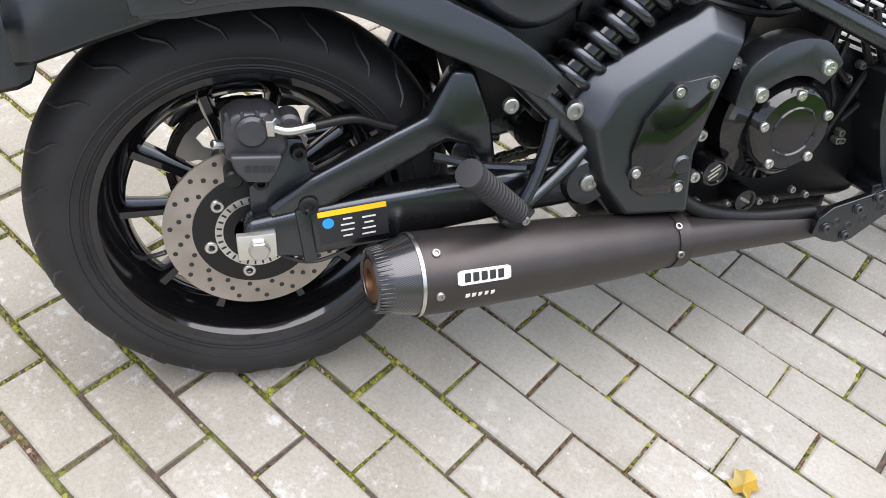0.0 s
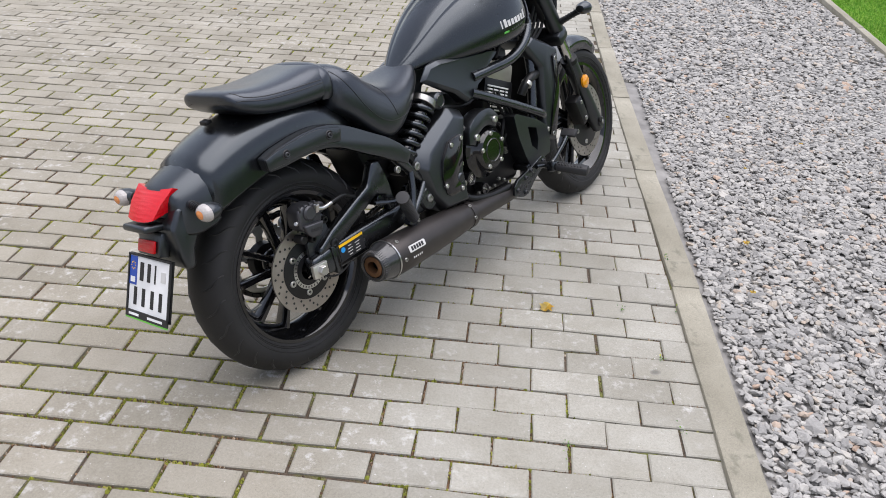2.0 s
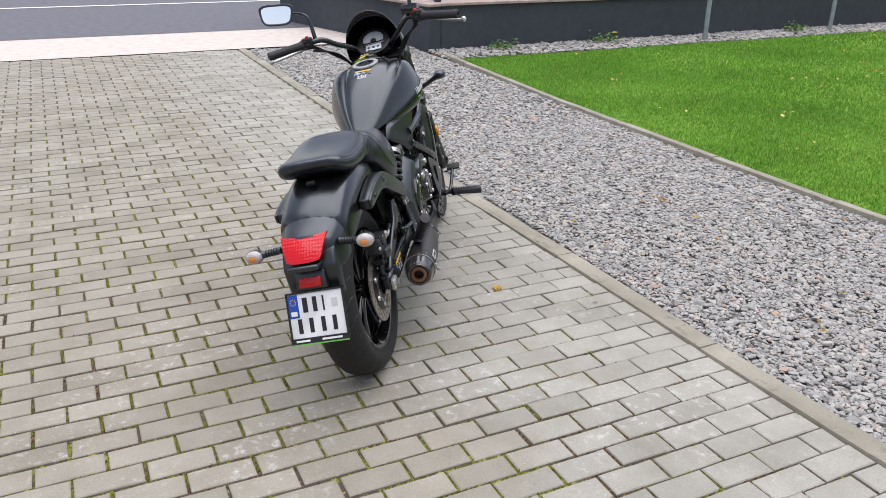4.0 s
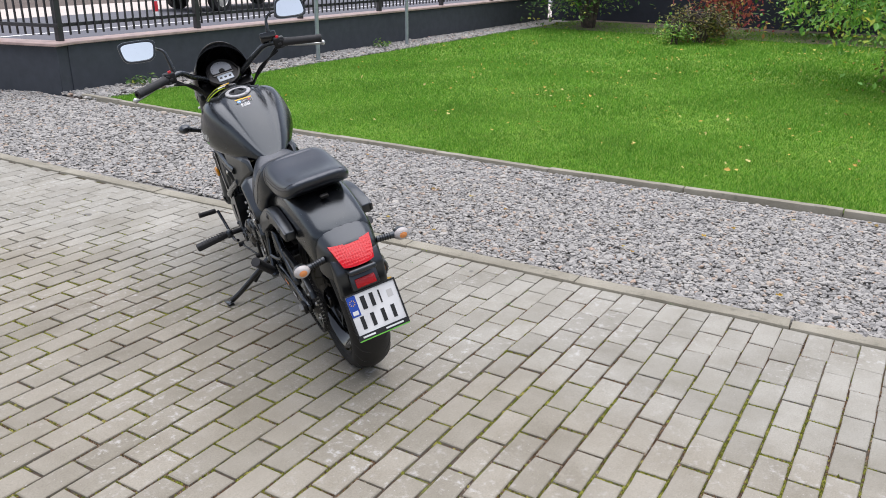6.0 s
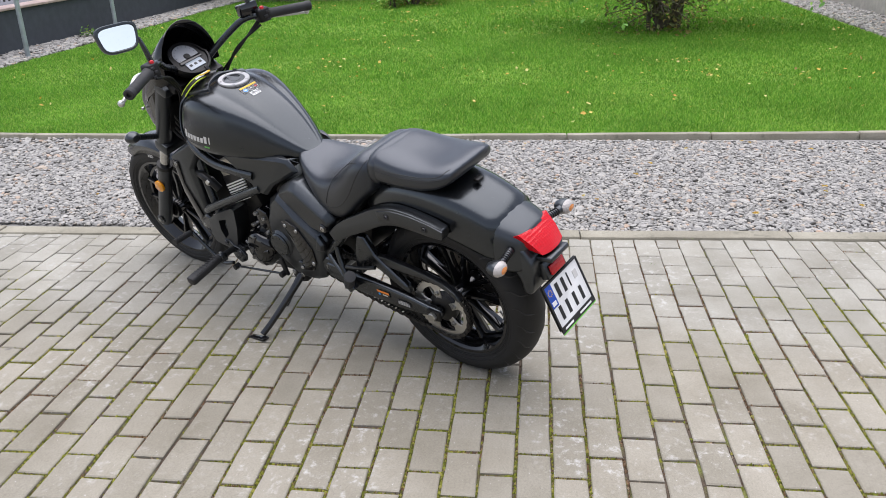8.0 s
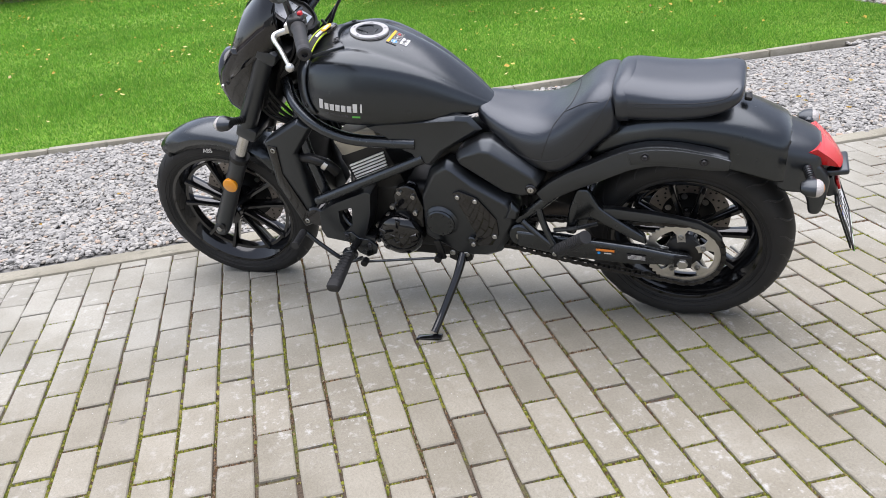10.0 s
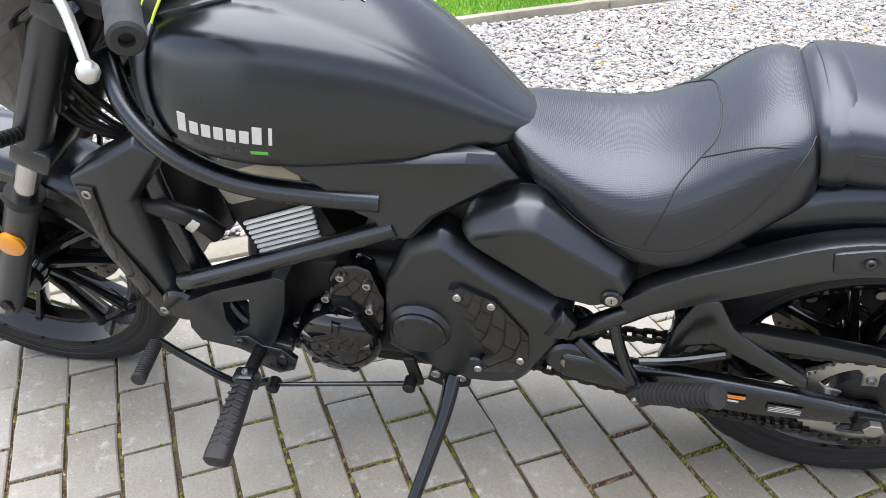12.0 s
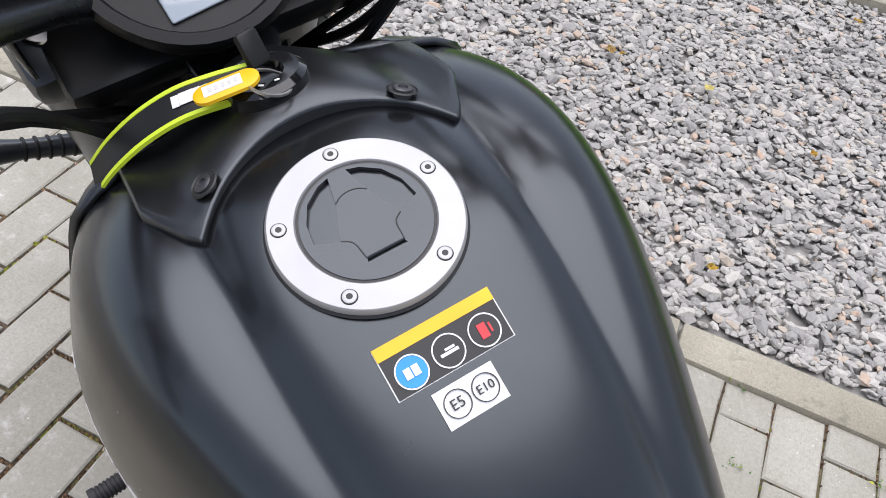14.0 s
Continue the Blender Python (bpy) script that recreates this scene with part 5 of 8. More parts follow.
def ribbon(center, half, y0, y1, bevel=0.006):
    """A slab whose (x, z) middle line and half height are given."""
    line = smooth_line([(x, 0, z) for x, z in center], 4)
    n = len(line)
    up, dn = [], []
    for i, q in enumerate(line):
        d = (line[min(i + 1, n - 1)] - line[max(i - 1, 0)]).normalized()
        h = float(np.interp(i / (n - 1) * (len(half) - 1), range(len(half)), half))
        nrm = Vector((-d.z, 0, d.x))
        up.append((q.x + nrm.x * h, q.z + nrm.z * h))
        dn.append((q.x - nrm.x * h, q.z - nrm.z * h))
    return plate(up + dn[::-1], y0, y1, bevel)


def rail(s):
    ob = part("fender_rail", ribbon([(0.408, 0.518), (0.362, 0.549), (0.310, 0.580), (0.255, 0.606), (0.204, 0.632), (0.150, 0.656), (0.09, 0.670), (0.02, 0.669), (-0.06, 0.658), (-0.105, 0.650)], [0.020, 0.027, 0.030, 0.031, 0.031, 0.031, 0.031, 0.030, 0.026, 0.018], s * 0.128, s * 0.166, 0.009), M_MATT, bike, "curved black fender support rail")
    part("rail_cap", ribbon([(0.150, 0.662), (0.09, 0.673), (0.02, 0.672), (-0.06, 0.661), (-0.110, 0.653)], [0.018, 0.022, 0.022, 0.021, 0.015], s * 0.160, s * 0.171, 0.004), M_MATT, ob)
    for x, z in ((0.107, 0.672), (-0.045, 0.663)):
        # black disc on the rail paints the well's shade
        part("bolt_well", lathe([(0.0, 0.0006), (0.0095, 0.0006), (0.0115, 0.0016), (0.0135, 0.0)], Matrix.Translation((x, s * 0.171, z)) @ Matrix.Rotation(radians(-90 * s), 4, "X"), 24), M_INK_SHADE, ob)
        bolt((x, s * 0.171, z), (0, s, 0), 0.0072, ob, M_CALIPER)
    part("frame_strut", tube([(0.352, s * 0.148, 0.540), (0.42, s * 0.140, 0.476), (0.492, s * 0.125, 0.408)], 0.0165, 14), M_FRAME, bike)
    part("frame_gusset", rbox((0.06, 0.03, 0.07), (0.48, s * 0.105, 0.40), (0, 40, 0), bevel=0.008), M_FRAME, bike)


both(rail)
bolt((0.345, -0.166, 0.500), (0, -1, 0), 0.011)
bolt((0.447, -0.150, 0.478), (0, -1, 0), 0.013)
# swingarm
swing = new("swingarm")
swing.parent = bike
tagged(swing, "black tubular swingarm")
part("arm", plate([(-0.012, 0.350), (0.06, 0.362), (0.28, 0.378), (0.50, 0.395), (0.50, 0.325), (0.35, 0.312), (0.17, 0.292), (0.06, 0.284), (-0.012, 0.297)], -0.098, -0.142, 0.012, 3), M_FRAME, swing)
part("arm", plate([(-0.020, 0.330), (0.04, 0.336), (0.12, 0.350), (0.28, 0.365), (0.50, 0.385), (0.50, 0.325), (0.35, 0.295), (0.17, 0.284), (0.06, 0.290), (-0.020, 0.298)], 0.126, 0.156, 0.012, 3), M_FRAME, swing)
for s, y0, y1 in ((-1, -0.108, -0.142), (1, 0.120, 0.150)):
    foot = [(0.106, 0.362), (0.020, 0.352), (0.022, 0.370), (0.081, 0.408), (0.200, 0.465)] if s < 0 else [(0.145, 0.372), (0.105, 0.356), (0.112, 0.388), (0.190, 0.442)]
    part("brace", plate([(0.272, 0.545), (0.302, 0.545), (0.330, 0.470), (0.346, 0.382), (0.314, 0.378), (0.302, 0.432), (0.267, 0.443)] + foot + [(0.240, 0.482)], y0, y1, 0.010, 3), M_FRAME, swing, "sweeping black swingarm brace")
    part("pivot", disc_cyl((0.485, s * 0.05, 0.362), (0.485, s * 0.150, 0.362), 0.040, 24, 0.006), M_FRAME, swing)
    bolt((0.485, s * 0.150, 0.362), (0, s, 0), 0.014, swing)
part("cross_tube", disc_cyl((0.30, -0.13, 0.42), (0.30, 0.13, 0.42), 0.022), M_FRAME, swing)
bolt((0.075, -0.142, 0.368), (0, -1, 0), 0.014, swing, M_DARK)
part("axle_block", rbox((0.052, 0.012, 0.038), (0.002, -0.146, 0.318), bevel=0.002), M_ALU, swing, "square aluminium axle block")
part("axle_nut", disc_cyl((0.004, -0.150, 0.318), (0.004, -0.166, 0.318), 0.0145, 6), M_STEEL, swing)
part("adjuster", disc_cyl((0.03, -0.135, 0.325), (0.062, -0.135, 0.328), 0.005, 10), M_STEEL, swing)
part("end_cap", rbox((0.020, 0.052, 0.085), (0.070, -0.121, 0.323), (0, -6, 0), bevel=0.004), M_FRAME, swing)
part("axle_block", rbox((0.05, 0.012, 0.036), (0.002, 0.160, 0.316), bevel=0.002), M_DARK, swing)
part("axle_head", disc_cyl((0.002, 0.165, 0.316), (0.002, 0.178, 0.316), 0.016, 6), M_ZINC, swing)
lab = part("load_label", rbox((0.098, 0.001, 0.052), (0.135, -0.1430, 0.334), (0, -4.5, 0), bevel=0), M_INK_SHADE, swing, "tyre pressure label with a yellow band")
part("label_band", rbox((0.096, 0.001, 0.008), (0.1335, -0.1438, 0.356), (0, -4.5, 0), bevel=0), M_YELLOW, lab)
part("label_dot", disc_cyl((0.100, -0.1432, 0.338), (0.100, -0.1442, 0.338), 0.008, 20, 0), M_BLUE, lab)
for k in range(8):
    part("label_bar", rbox((0.019 if k % 3 else 0.013, 0.0008, 0.0022), (0.127 + 0.03 * (k % 2), -0.1438, 0.343 - 0.009 * (k // 2)), (0, -4.5, 0), bevel=0), M_LOGO, lab)
cl_ = part("chain_label", rbox((0.056, 0.001, 0.021), (0.225, 0.1588, 0.331), (0, -2, 0), bevel=0), M_INK_SHADE, swing, "dark warning label with an orange band")
part("label_band", rbox((0.055, 0.001, 0.008), (0.2255, 0.1594, 0.337), (0, -2, 0), bevel=0), M_ORANGE, cl_)
part("label_dot", disc_cyl((0.244, 0.1590, 0.3265), (0.244, 0.1598, 0.3265), 0.0048, 16, 0), M_BLUE, cl_)
part("label_bar", rbox((0.022, 0.0008, 0.004), (0.218, 0.1594, 0.326), (0, -2, 0), bevel=0), M_LOGO, cl_)
tl_ = part("type_label", rbox((0.056, 0.001, 0.019), (0.134, 0.1588, 0.318), (0, -2, 0), bevel=0), M_CALIPER, swing, "grey type label")
for k in range(4):
    part("label_bar", rbox((0.050 if k else 0.030, 0.0008, 0.0016), (0.134, 0.1594, 0.3245 - 0.0042 * k), (0, -2, 0), bevel=0), M_LOGO, tl_)
# chain guard and chain
part("chain_guard", plate([(0.300, 0.470), (0.20, 0.476), (0.10, 0.466), (0.03, 0.456), (-0.04, 0.441), (-0.085, 0.414), (-0.104, 0.388), (-0.094, 0.382), (-0.060, 0.410), (-0.01, 0.430), (0.05, 0.436), (0.12, 0.436), (0.20, 0.440), (0.31, 0.432)], 0.120, 0.142, 0.004), M_MATT, bike, "matt black chain guard")
chain = new("drive_chain")
chain.parent = bike
F0, FR, RR = Vector((0.640, 0, 0.365)), 0.040, 0.1085
links = []
def chain_line():
    pts = []
    c = Vector((0, 0, 0.312))
    for k in range(24):
        a = radians(92 + 176 * k / 23)
        pts.append(c + Vector((math.cos(a), 0, math.sin(a))) * RR)
    for k in range(1, 40):
        pts.append(Vector((0, 0, 0.312 - RR)).lerp(F0 + Vector((0, 0, -FR)), k / 40) - Vector((0, 0, 0.012 * math.sin(math.pi * k / 40))))
    for k in range(8):
        a = radians(-90 + 180 * k / 7)
        pts.append(F0 + Vector((math.cos(a), 0, math.sin(a))) * FR)
    for k in range(1, 40):
        pts.append((F0 + Vector((0, 0, FR))).lerp(Vector((0, 0, 0.312 + RR)), k / 40))
    return pts
pts = chain_line()
for k, (a, b) in enumerate(zip(pts, pts[1:] + pts[:1])):
    d = b - a
    if d.length < 1e-4:
        continue
    w = 0.020 if k % 2 else 0.014
    bm = rbox((d.length * 1.25, 0.0022, 0.0135), (0, 0, 0), bevel=0.002, seg=1)
    ang = -math.degrees(math.atan2(d.z, d.x))
    for s in (-1, 1):
        b2 = bm.copy()
        b2.transform(pose(*((a + b) / 2 + Vector((0, 0.115 + s * w / 2, 0))), 0, ang, 0))
        links.append(b2)
    links.append(disc_cyl(a + Vector((0, 0.103, 0)), a + Vector((0, 0.127, 0)), 0.0042, 6, 0))
    bm.free()
part("chain_run", join(*links), M_CHAIN, chain, "greased steel drive chain")

# rear caliper and hose
cal = part("rear_caliper", plate([(-0.028, 0.446), (-0.026, 0.496), (-0.004, 0.507), (0.034, 0.505), (0.050, 0.492), (0.055, 0.450), (0.034, 0.430), (-0.010, 0.430)], -0.084, -0.140, 0.009, 3), M_CALIPER, bike, "dark grey rear brake caliper")
part("pad_cover", plate([(-0.022, 0.455), (0.046, 0.450), (0.038, 0.428), (0.026, 0.412), (-0.004, 0.416), (-0.016, 0.432)], -0.136, -0.153, 0.005, 3), M_CALIPER, cal)
part("piston_bore", disc_cyl((0.010, -0.135, 0.482), (0.010, -0.149, 0.482), 0.021, 28, 0.005), M_CALIPER, cal)
part("slide_boss", disc_cyl((0.058, -0.096, 0.480), (0.058, -0.134, 0.480), 0.0165, 20, 0.004), M_CALIPER, cal)
part("slide_boot", disc_cyl((-0.018, -0.098, 0.412), (-0.018, -0.134, 0.412), 0.0125, 20, 0.003), M_DARK, cal)
for k in range(4):
    part("maker_bar", rbox((0.0075, 0.001, 0.0085), (0.000 + 0.0098 * k, -0.1536, 0.4365 - 0.001 * k), (0, 6, 0), bevel=0), M_INK_SHADE, cal)
    part("caliper_rib", rbox((0.005, 0.006, 0.020), (-0.018 + 0.0185 * k, -0.138, 0.499), (0, -8, 0), bevel=0.002), M_CALIPER, cal)
part("torque_bracket", plate([(0.050, 0.458), (0.074, 0.455), (0.084, 0.404), (0.104, 0.384), (0.062, 0.350), (0.000, 0.352), (0.000, 0.392), (0.028, 0.408), (0.045, 0.430)], -0.104, -0.118, 0.003), M_MATT, cal)
for x, z in ((0.068, 0.440), (0.016, 0.402), (0.085, 0.392)):
    bolt((x, -0.120, z), (0, -1, 0), 0.011, cal, M_DARK, 0.012)
part("bleed_nipple", disc_cyl((-0.026, -0.13, 0.462), (-0.040, -0.138, 0.468), 0.006, 8), M_STEEL, cal)
part("banjo", tube([(0.034, -0.148, 0.488), (0.055, -0.149, 0.482), (0.088, -0.146, 0.485)], 0.0062, 10), M_STEEL, cal, "zinc plated hose banjo")
part("banjo_bolt", disc_cyl((0.034, -0.142, 0.478), (0.032, -0.152, 0.503), 0.0085, 6), M_STEEL, cal)
part("rear_brake_hose", tube([(0.086, -0.146, 0.485), (0.14, -0.140, 0.488), (0.185, -0.125, 0.468), (0.26, -0.105, 0.438), (0.36, -0.09, 0.42)], 0.0062, 10), M_DARK, bike)
part("sensor_wire", tube([(0.02, -0.118, 0.290), (0.07, -0.125, 0.268), (0.12, -0.12, 0.274), (0.18, -0.11, 0.30)], 0.0028, 6), M_INK_SHADE, bike)

# shock absorber
shock = new("rear_shock")
shock.parent = bike
S0, S1 = Vector((0.425, -0.105, 0.490)), Vector((0.590, -0.100, 0.655))
part("damper", disc_cyl(S0, S1, 0.0245), M_GLOSS, shock)
part("bump_stop", disc_cyl(S0 + (S1 - S0) * 0.05, S0 + (S1 - S0) * 0.16, 0.036, 28, 0.004), M_DARK, shock)
d = (S1 - S0)
u = d.normalized()
e1 = Vector((0, 1, 0))
e2 = u.cross(e1).normalized()
coil = [S0 + d * (0.10 + 0.78 * k / 96) + (e1 * math.cos(2 * math.pi * k / 16) + e2 * math.sin(2 * math.pi * k / 16)) * 0.033 for k in range(97)]
part("spring", tube(coil, 0.0088, 10, 1), M_FRAME, shock, "gloss black coil spring")
part("collar", disc_cyl(S0 + d * 0.88, S0 + d * 0.97, 0.040, 24), M_ZINC, shock, "silver preload collar")
part("eye", disc_cyl(S0 - u * 0.02 + Vector((0, -0.025, 0)), S0 - u * 0.02 + Vector((0, 0.025, 0)), 0.020), M_DARK, shock)

# exhaust: muffler on the right
ex = new("exhaust")
ex.parent = bike
A0, A1, A2, A3 = Vector((0.145, -0.202, 0.274)), Vector((0.205, -0.196, 0.272)), Vector((0.640, -0.158, 0.248)), Vector((0.935, -0.130, 0.225))
def along(a, b, prof, mat, name, label="", seg=40, close=False):
    d = b - a
    m = Matrix.Translation(a) @ d.to_track_quat("Z", "Y").to_matrix().to_4x4()
    return part(name, lathe([(r, h * d.length) for r, h in prof], m, seg, close=close), mat, ex, label)
body = along(A1, A2, [(0.030, 0.0), (0.0585, 0.0), (0.060, 0.006), (0.0595, 0.2), (0.056, 0.5), (0.050, 0.78), (0.043, 0.98), (0.041, 1.0), (0.0, 1.0)], M_MUFFLER, "muffler", "dark titanium grey tapered muffler")
tip = along(A1, A0, [(0.0575, 0.0), (0.0585, 0.02), (0.050, 0.55), (0.0435, 0.96), (0.0400, 1.02), (0.034, 1.0), (0.032, 0.85), (0.030, 0.2)], M_CARBON, "end_cap", "woven carbon end cap")
tip_m = Matrix.Translation(A1) @ (A0 - A1).to_track_quat("Z", "Y").to_matrix().to_4x4()
for k in range(44):
    a = 2 * math.pi * k / 44
    bm = rbox((0.0028, 0.0022, 0.020), (0.0462 * math.cos(a), 0.0462 * math.sin(a), 0.049), (0, 0, math.degrees(a) + 90), bevel=0.0006, seg=1)
    for v in bm.verts:
        v.co.xy *= 1 - (v.co.z - 0.049) * 3.4
    bm.transform(tip_m)
    part("flute", bm, M_CARBON, tip)
along(A1, A0, [(0.0588, -0.02), (0.0605, -0.02), (0.0605, 0.07), (0.0588, 0.07)], M_STEEL, "end_band", "bright steel band", close=True)
along(A1, A0, [(0.020, 1.01), (0.0305, 0.99), (0.0325, 0.93), (0.0315, 0.80), (0.021, 0.80), (0.0185, 0.6), (0.0170, 0.6), (0.0185, 1.01)], M_COPPER, "outlet", "scorched bronze outlet", close=True)
along(A1, A0, [(0.0, 0.45), (0.0180, 0.45)], M_INK_SHADE, "bore")
along(A2 - (A2 - A1) * 0.03, A2 + (A3 - A2) * 0.04, [(0.0425, 0), (0.0455, 0.02), (0.0455, 0.95), (0.042, 1.0)], M_MUFFLER, "clamp_band")
part("link_pipe", tube([A2, A2.lerp(A3, 0.5), A3, (1.02, -0.115, 0.222), (1.10, -0.09, 0.235), (1.13, -0.06, 0.30), (1.10, -0.04, 0.42)], [0.036, 0.031, 0.026, 0.024, 0.024, 0.022, 0.022], 20), M_MUFFLER, ex, "dark link pipe")
for a, r in ((0.06, 0.0600), (0.985, 0.0435)):
    for ang in (35, 100, 165):
        c = A1.lerp(A2, a)
        o = Vector((0, -math.cos(radians(ang - 90)), math.sin(radians(100 - ang))))
        bolt(c + o.normalized() * r, o, 0.0065, body, M_ZINC, 0.004)
def muffler_patch(name, h0, h1, a0, a1, lift, mat, parent, label=""):
    """A thin plate bent to the muffler between two heights and two angles."""
    d = A2 - A1
    u = d.normalized()
    out = Vector((0, -1, 0))
    out = (out - u * out.dot(u)).normalized()
    up = out.cross(u) if out.cross(u).z > 0 else u.cross(out)
    rows = []
    for k in range(9):
        a = radians(a0 + (a1 - a0) * k / 8)
        cut = 0.0 if 0 < k < 8 else 0.006 * (h1 - h0) * 10
        o = out * math.cos(a) + up * math.sin(a)
        rows.append([A1 + d * h + o * (r + e) for h, r, e in ((h0 + cut, 0.0597 - 0.003 * h0, -0.002), (h0 + cut, 0.0597 - 0.003 * h0, lift), (h1 - cut, 0.0597 - 0.009 * h1, lift), (h1 - cut, 0.0597 - 0.009 * h1, -0.002))])
    return part(name, loft(rows), mat, parent, label)
badge = muffler_patch("badge", 0.105, 0.290, 11, 31, 0.0016, M_LOGO, body, "silver maker's badge plate")
for k in range(5):
    muffler_patch("badge_bar", 0.128 + 0.029 * k, 0.149 + 0.029 * k, 15, 27, 0.0022, M_INK_SHADE, badge)
for k in range(5):
    muffler_patch("model_bar", 0.135 + 0.022 * k, 0.151 + 0.022 * k, -9, -3, 0.0012, M_LOGO, body)

# side covers
SIDE_L = [(0.662, 0.639), (0.642, 0.660), (0.577, 0.694), (0.542, 0.694), (0.412, 0.607), (0.394, 0.572), (0.417, 0.529), (0.456, 0.512), (0.518, 0.522), (0.653, 0.618)]
softened(part("side_cover", faceted(SIDE_L, [(0.648, 0.634), (0.634, 0.642), (0.568, 0.670), (0.546, 0.668), (0.424, 0.592), (0.412, 0.566), (0.424, 0.540), (0.458, 0.524), (0.514, 0.530), (0.640, 0.616)], 0.09, 0.138, [0.160, 0.164, 0.170, 0.172, 0.174, 0.174, 0.172, 0.168, 0.162, 0.158]), M_MATT, bike, "matt black left side cover with a key lock", sharp=60), 0.007, 4)
lock = part("cover_lock", disc_cyl((0.430, 0.165, 0.553), (0.430, 0.178, 0.553), 0.017, 24, 0.003), M_GLOSS, bike)
part("lock_barrel", disc_cyl((0.430, 0.177, 0.553), (0.430, 0.180, 0.553), 0.0095, 20, 0.001), M_STEEL, lock)
part("lock_slot", rbox((0.002, 0.001, 0.008), (0.430, 0.1805, 0.553), bevel=0), M_INK_SHADE, lock)
SPC = [(0.757, 0.578), (0.697, 0.616), (0.670, 0.600), (0.610, 0.552), (0.508, 0.494), (0.484, 0.460), (0.492, 0.402), (0.558, 0.277), (0.606, 0.256), (0.687, 0.258), (0.812, 0.327), (0.801, 0.477)]
spc = softened(part("sprocket_cover", faceted(SPC, inset(SPC, 0.020, (9, 10, 11)), 0.085, 0.122, [0.138, 0.146, 0.150, 0.152, 0.155, 0.155, 0.153, 0.150, 0.147, 0.143, 0.136, 0.134]), M_MATT, bike, "large matt black sprocket cover", sharp=60), 0.005, 3)
part("cover_panel", plate([(0.684, 0.512), (0.664, 0.520), (0.608, 0.498), (0.553, 0.422), (0.552, 0.363), (0.578, 0.322), (0.640, 0.311), (0.650, 0.318), (0.652, 0.334), (0.634, 0.342), (0.626, 0.360)], 0.140, 0.1565, 0.002, 2), M_GLOSS, spc, "gloss black inset panel")
wing = [(0.500, 0.492), (0.477, 0.461), (0.486, 0.431), (0.530, 0.428)]
softened(part("cover_wing", faceted(wing, inset(wing, 0.008), 0.14, 0.155, 0.166), M_MATT, spc), 0.003)
for x, z in ((0.669, 0.499), (0.614, 0.487), (0.566, 0.358), (0.640, 0.322)):
    # black ring paints the shade round the bolt head
    part("bolt_well", lathe([(0.0082, 0.0), (0.0098, 0.0012), (0.0112, 0.0)], Matrix.Translation((x, 0.1565, z)) @ Y_UP, 20), M_INK_SHADE, spc)
    bolt((x, 0.155, z), (0, 1, 0), 0.0078, spc, M_STEEL)
part("panel_lug", disc_cyl((0.645, 0.140, 0.336), (0.645, 0.1575, 0.336), 0.0125, 24, 0.003), M_MATT, spc)
part("round_boss", disc_cyl((0.741, 0.120, 0.395), (0.741, 0.152, 0.395), 0.056, 40, 0.010), M_MATT, spc)
part("round_cover", disc_cyl((0.741, 0.145, 0.395), (0.741, 0.160, 0.395), 0.047, 40, 0.004), M_BLACK, spc)
for k in range(5):
    a = 0.8 + k * 1.257
    # small black disc paints the dark of a pin hole
    part("pin_hole", disc_cyl((0.741 + 0.036 * math.cos(a), 0.1592, 0.395 + 0.036 * math.sin(a)), (0.741 + 0.036 * math.cos(a), 0.1604, 0.395 + 0.036 * math.sin(a)), 0.004, 12, 0), M_INK_SHADE, spc)
FRC = [(0.930, 0.732), (0.890, 0.744), (0.650, 0.757), (0.612, 0.748), (0.578, 0.705), (0.700, 0.642), (0.739, 0.602), (0.783, 0.607), (0.797, 0.642), (0.820, 0.652), (0.865, 0.697)]
softened(part("frame_cover", faceted(FRC, inset(FRC, 0.012, (0, 1, 10)), 0.095, [0.140, 0.140, 0.114, 0.102, 0.098, 0.128, 0.140, 0.140, 0.140, 0.140, 0.140], [0.150, 0.152, 0.126, 0.114, 0.110, 0.138, 0.154, 0.156, 0.158, 0.158, 0.154]), M_MATT, bike, "matt black panel under the tank", sharp=60), 0.004)
# black disc paints the dark of the slot
part("cover_slot", disc_cyl((0.765, 0.150, 0.622), (0.765, 0.1565, 0.622), 0.010, 20, 0), M_INK_SHADE, bike)
softened(part("frame_cover", faceted(FRC, inset(FRC, 0.012, (0, 1, 10)), -0.095, [-0.140, -0.140, -0.112, -0.100, -0.096, -0.126, -0.140, -0.140, -0.140, -0.140, -0.140], [-0.150, -0.152, -0.124, -0.112, -0.108, -0.138, -0.154, -0.156, -0.158, -0.158, -0.154]), M_MATT, bike, "matt black panel under the tank", sharp=60), 0.004)
part("frame_boss", disc_cyl((0.610, -0.10, 0.640), (0.610, -0.140, 0.640), 0.027, 28, 0.006), M_MATT, bike)
part("boss_ring", lathe([(0.016, 0.0), (0.018, 0.0025), (0.020, 0.0)], Matrix.Translation((0.610, -0.140, 0.640)) @ Matrix.Rotation(radians(90), 4, "X"), 28), M_GLOSS, bike)
SIDE_R = [(0.655, 0.612), (0.716, 0.586), (0.668, 0.460), (0.655, 0.404), (0.668, 0.290), (0.542, 0.298), (0.489, 0.362), (0.453, 0.477), (0.487, 0.526)]
SIDE_R = [(x - 0.008, z) for x, z in SIDE_R]
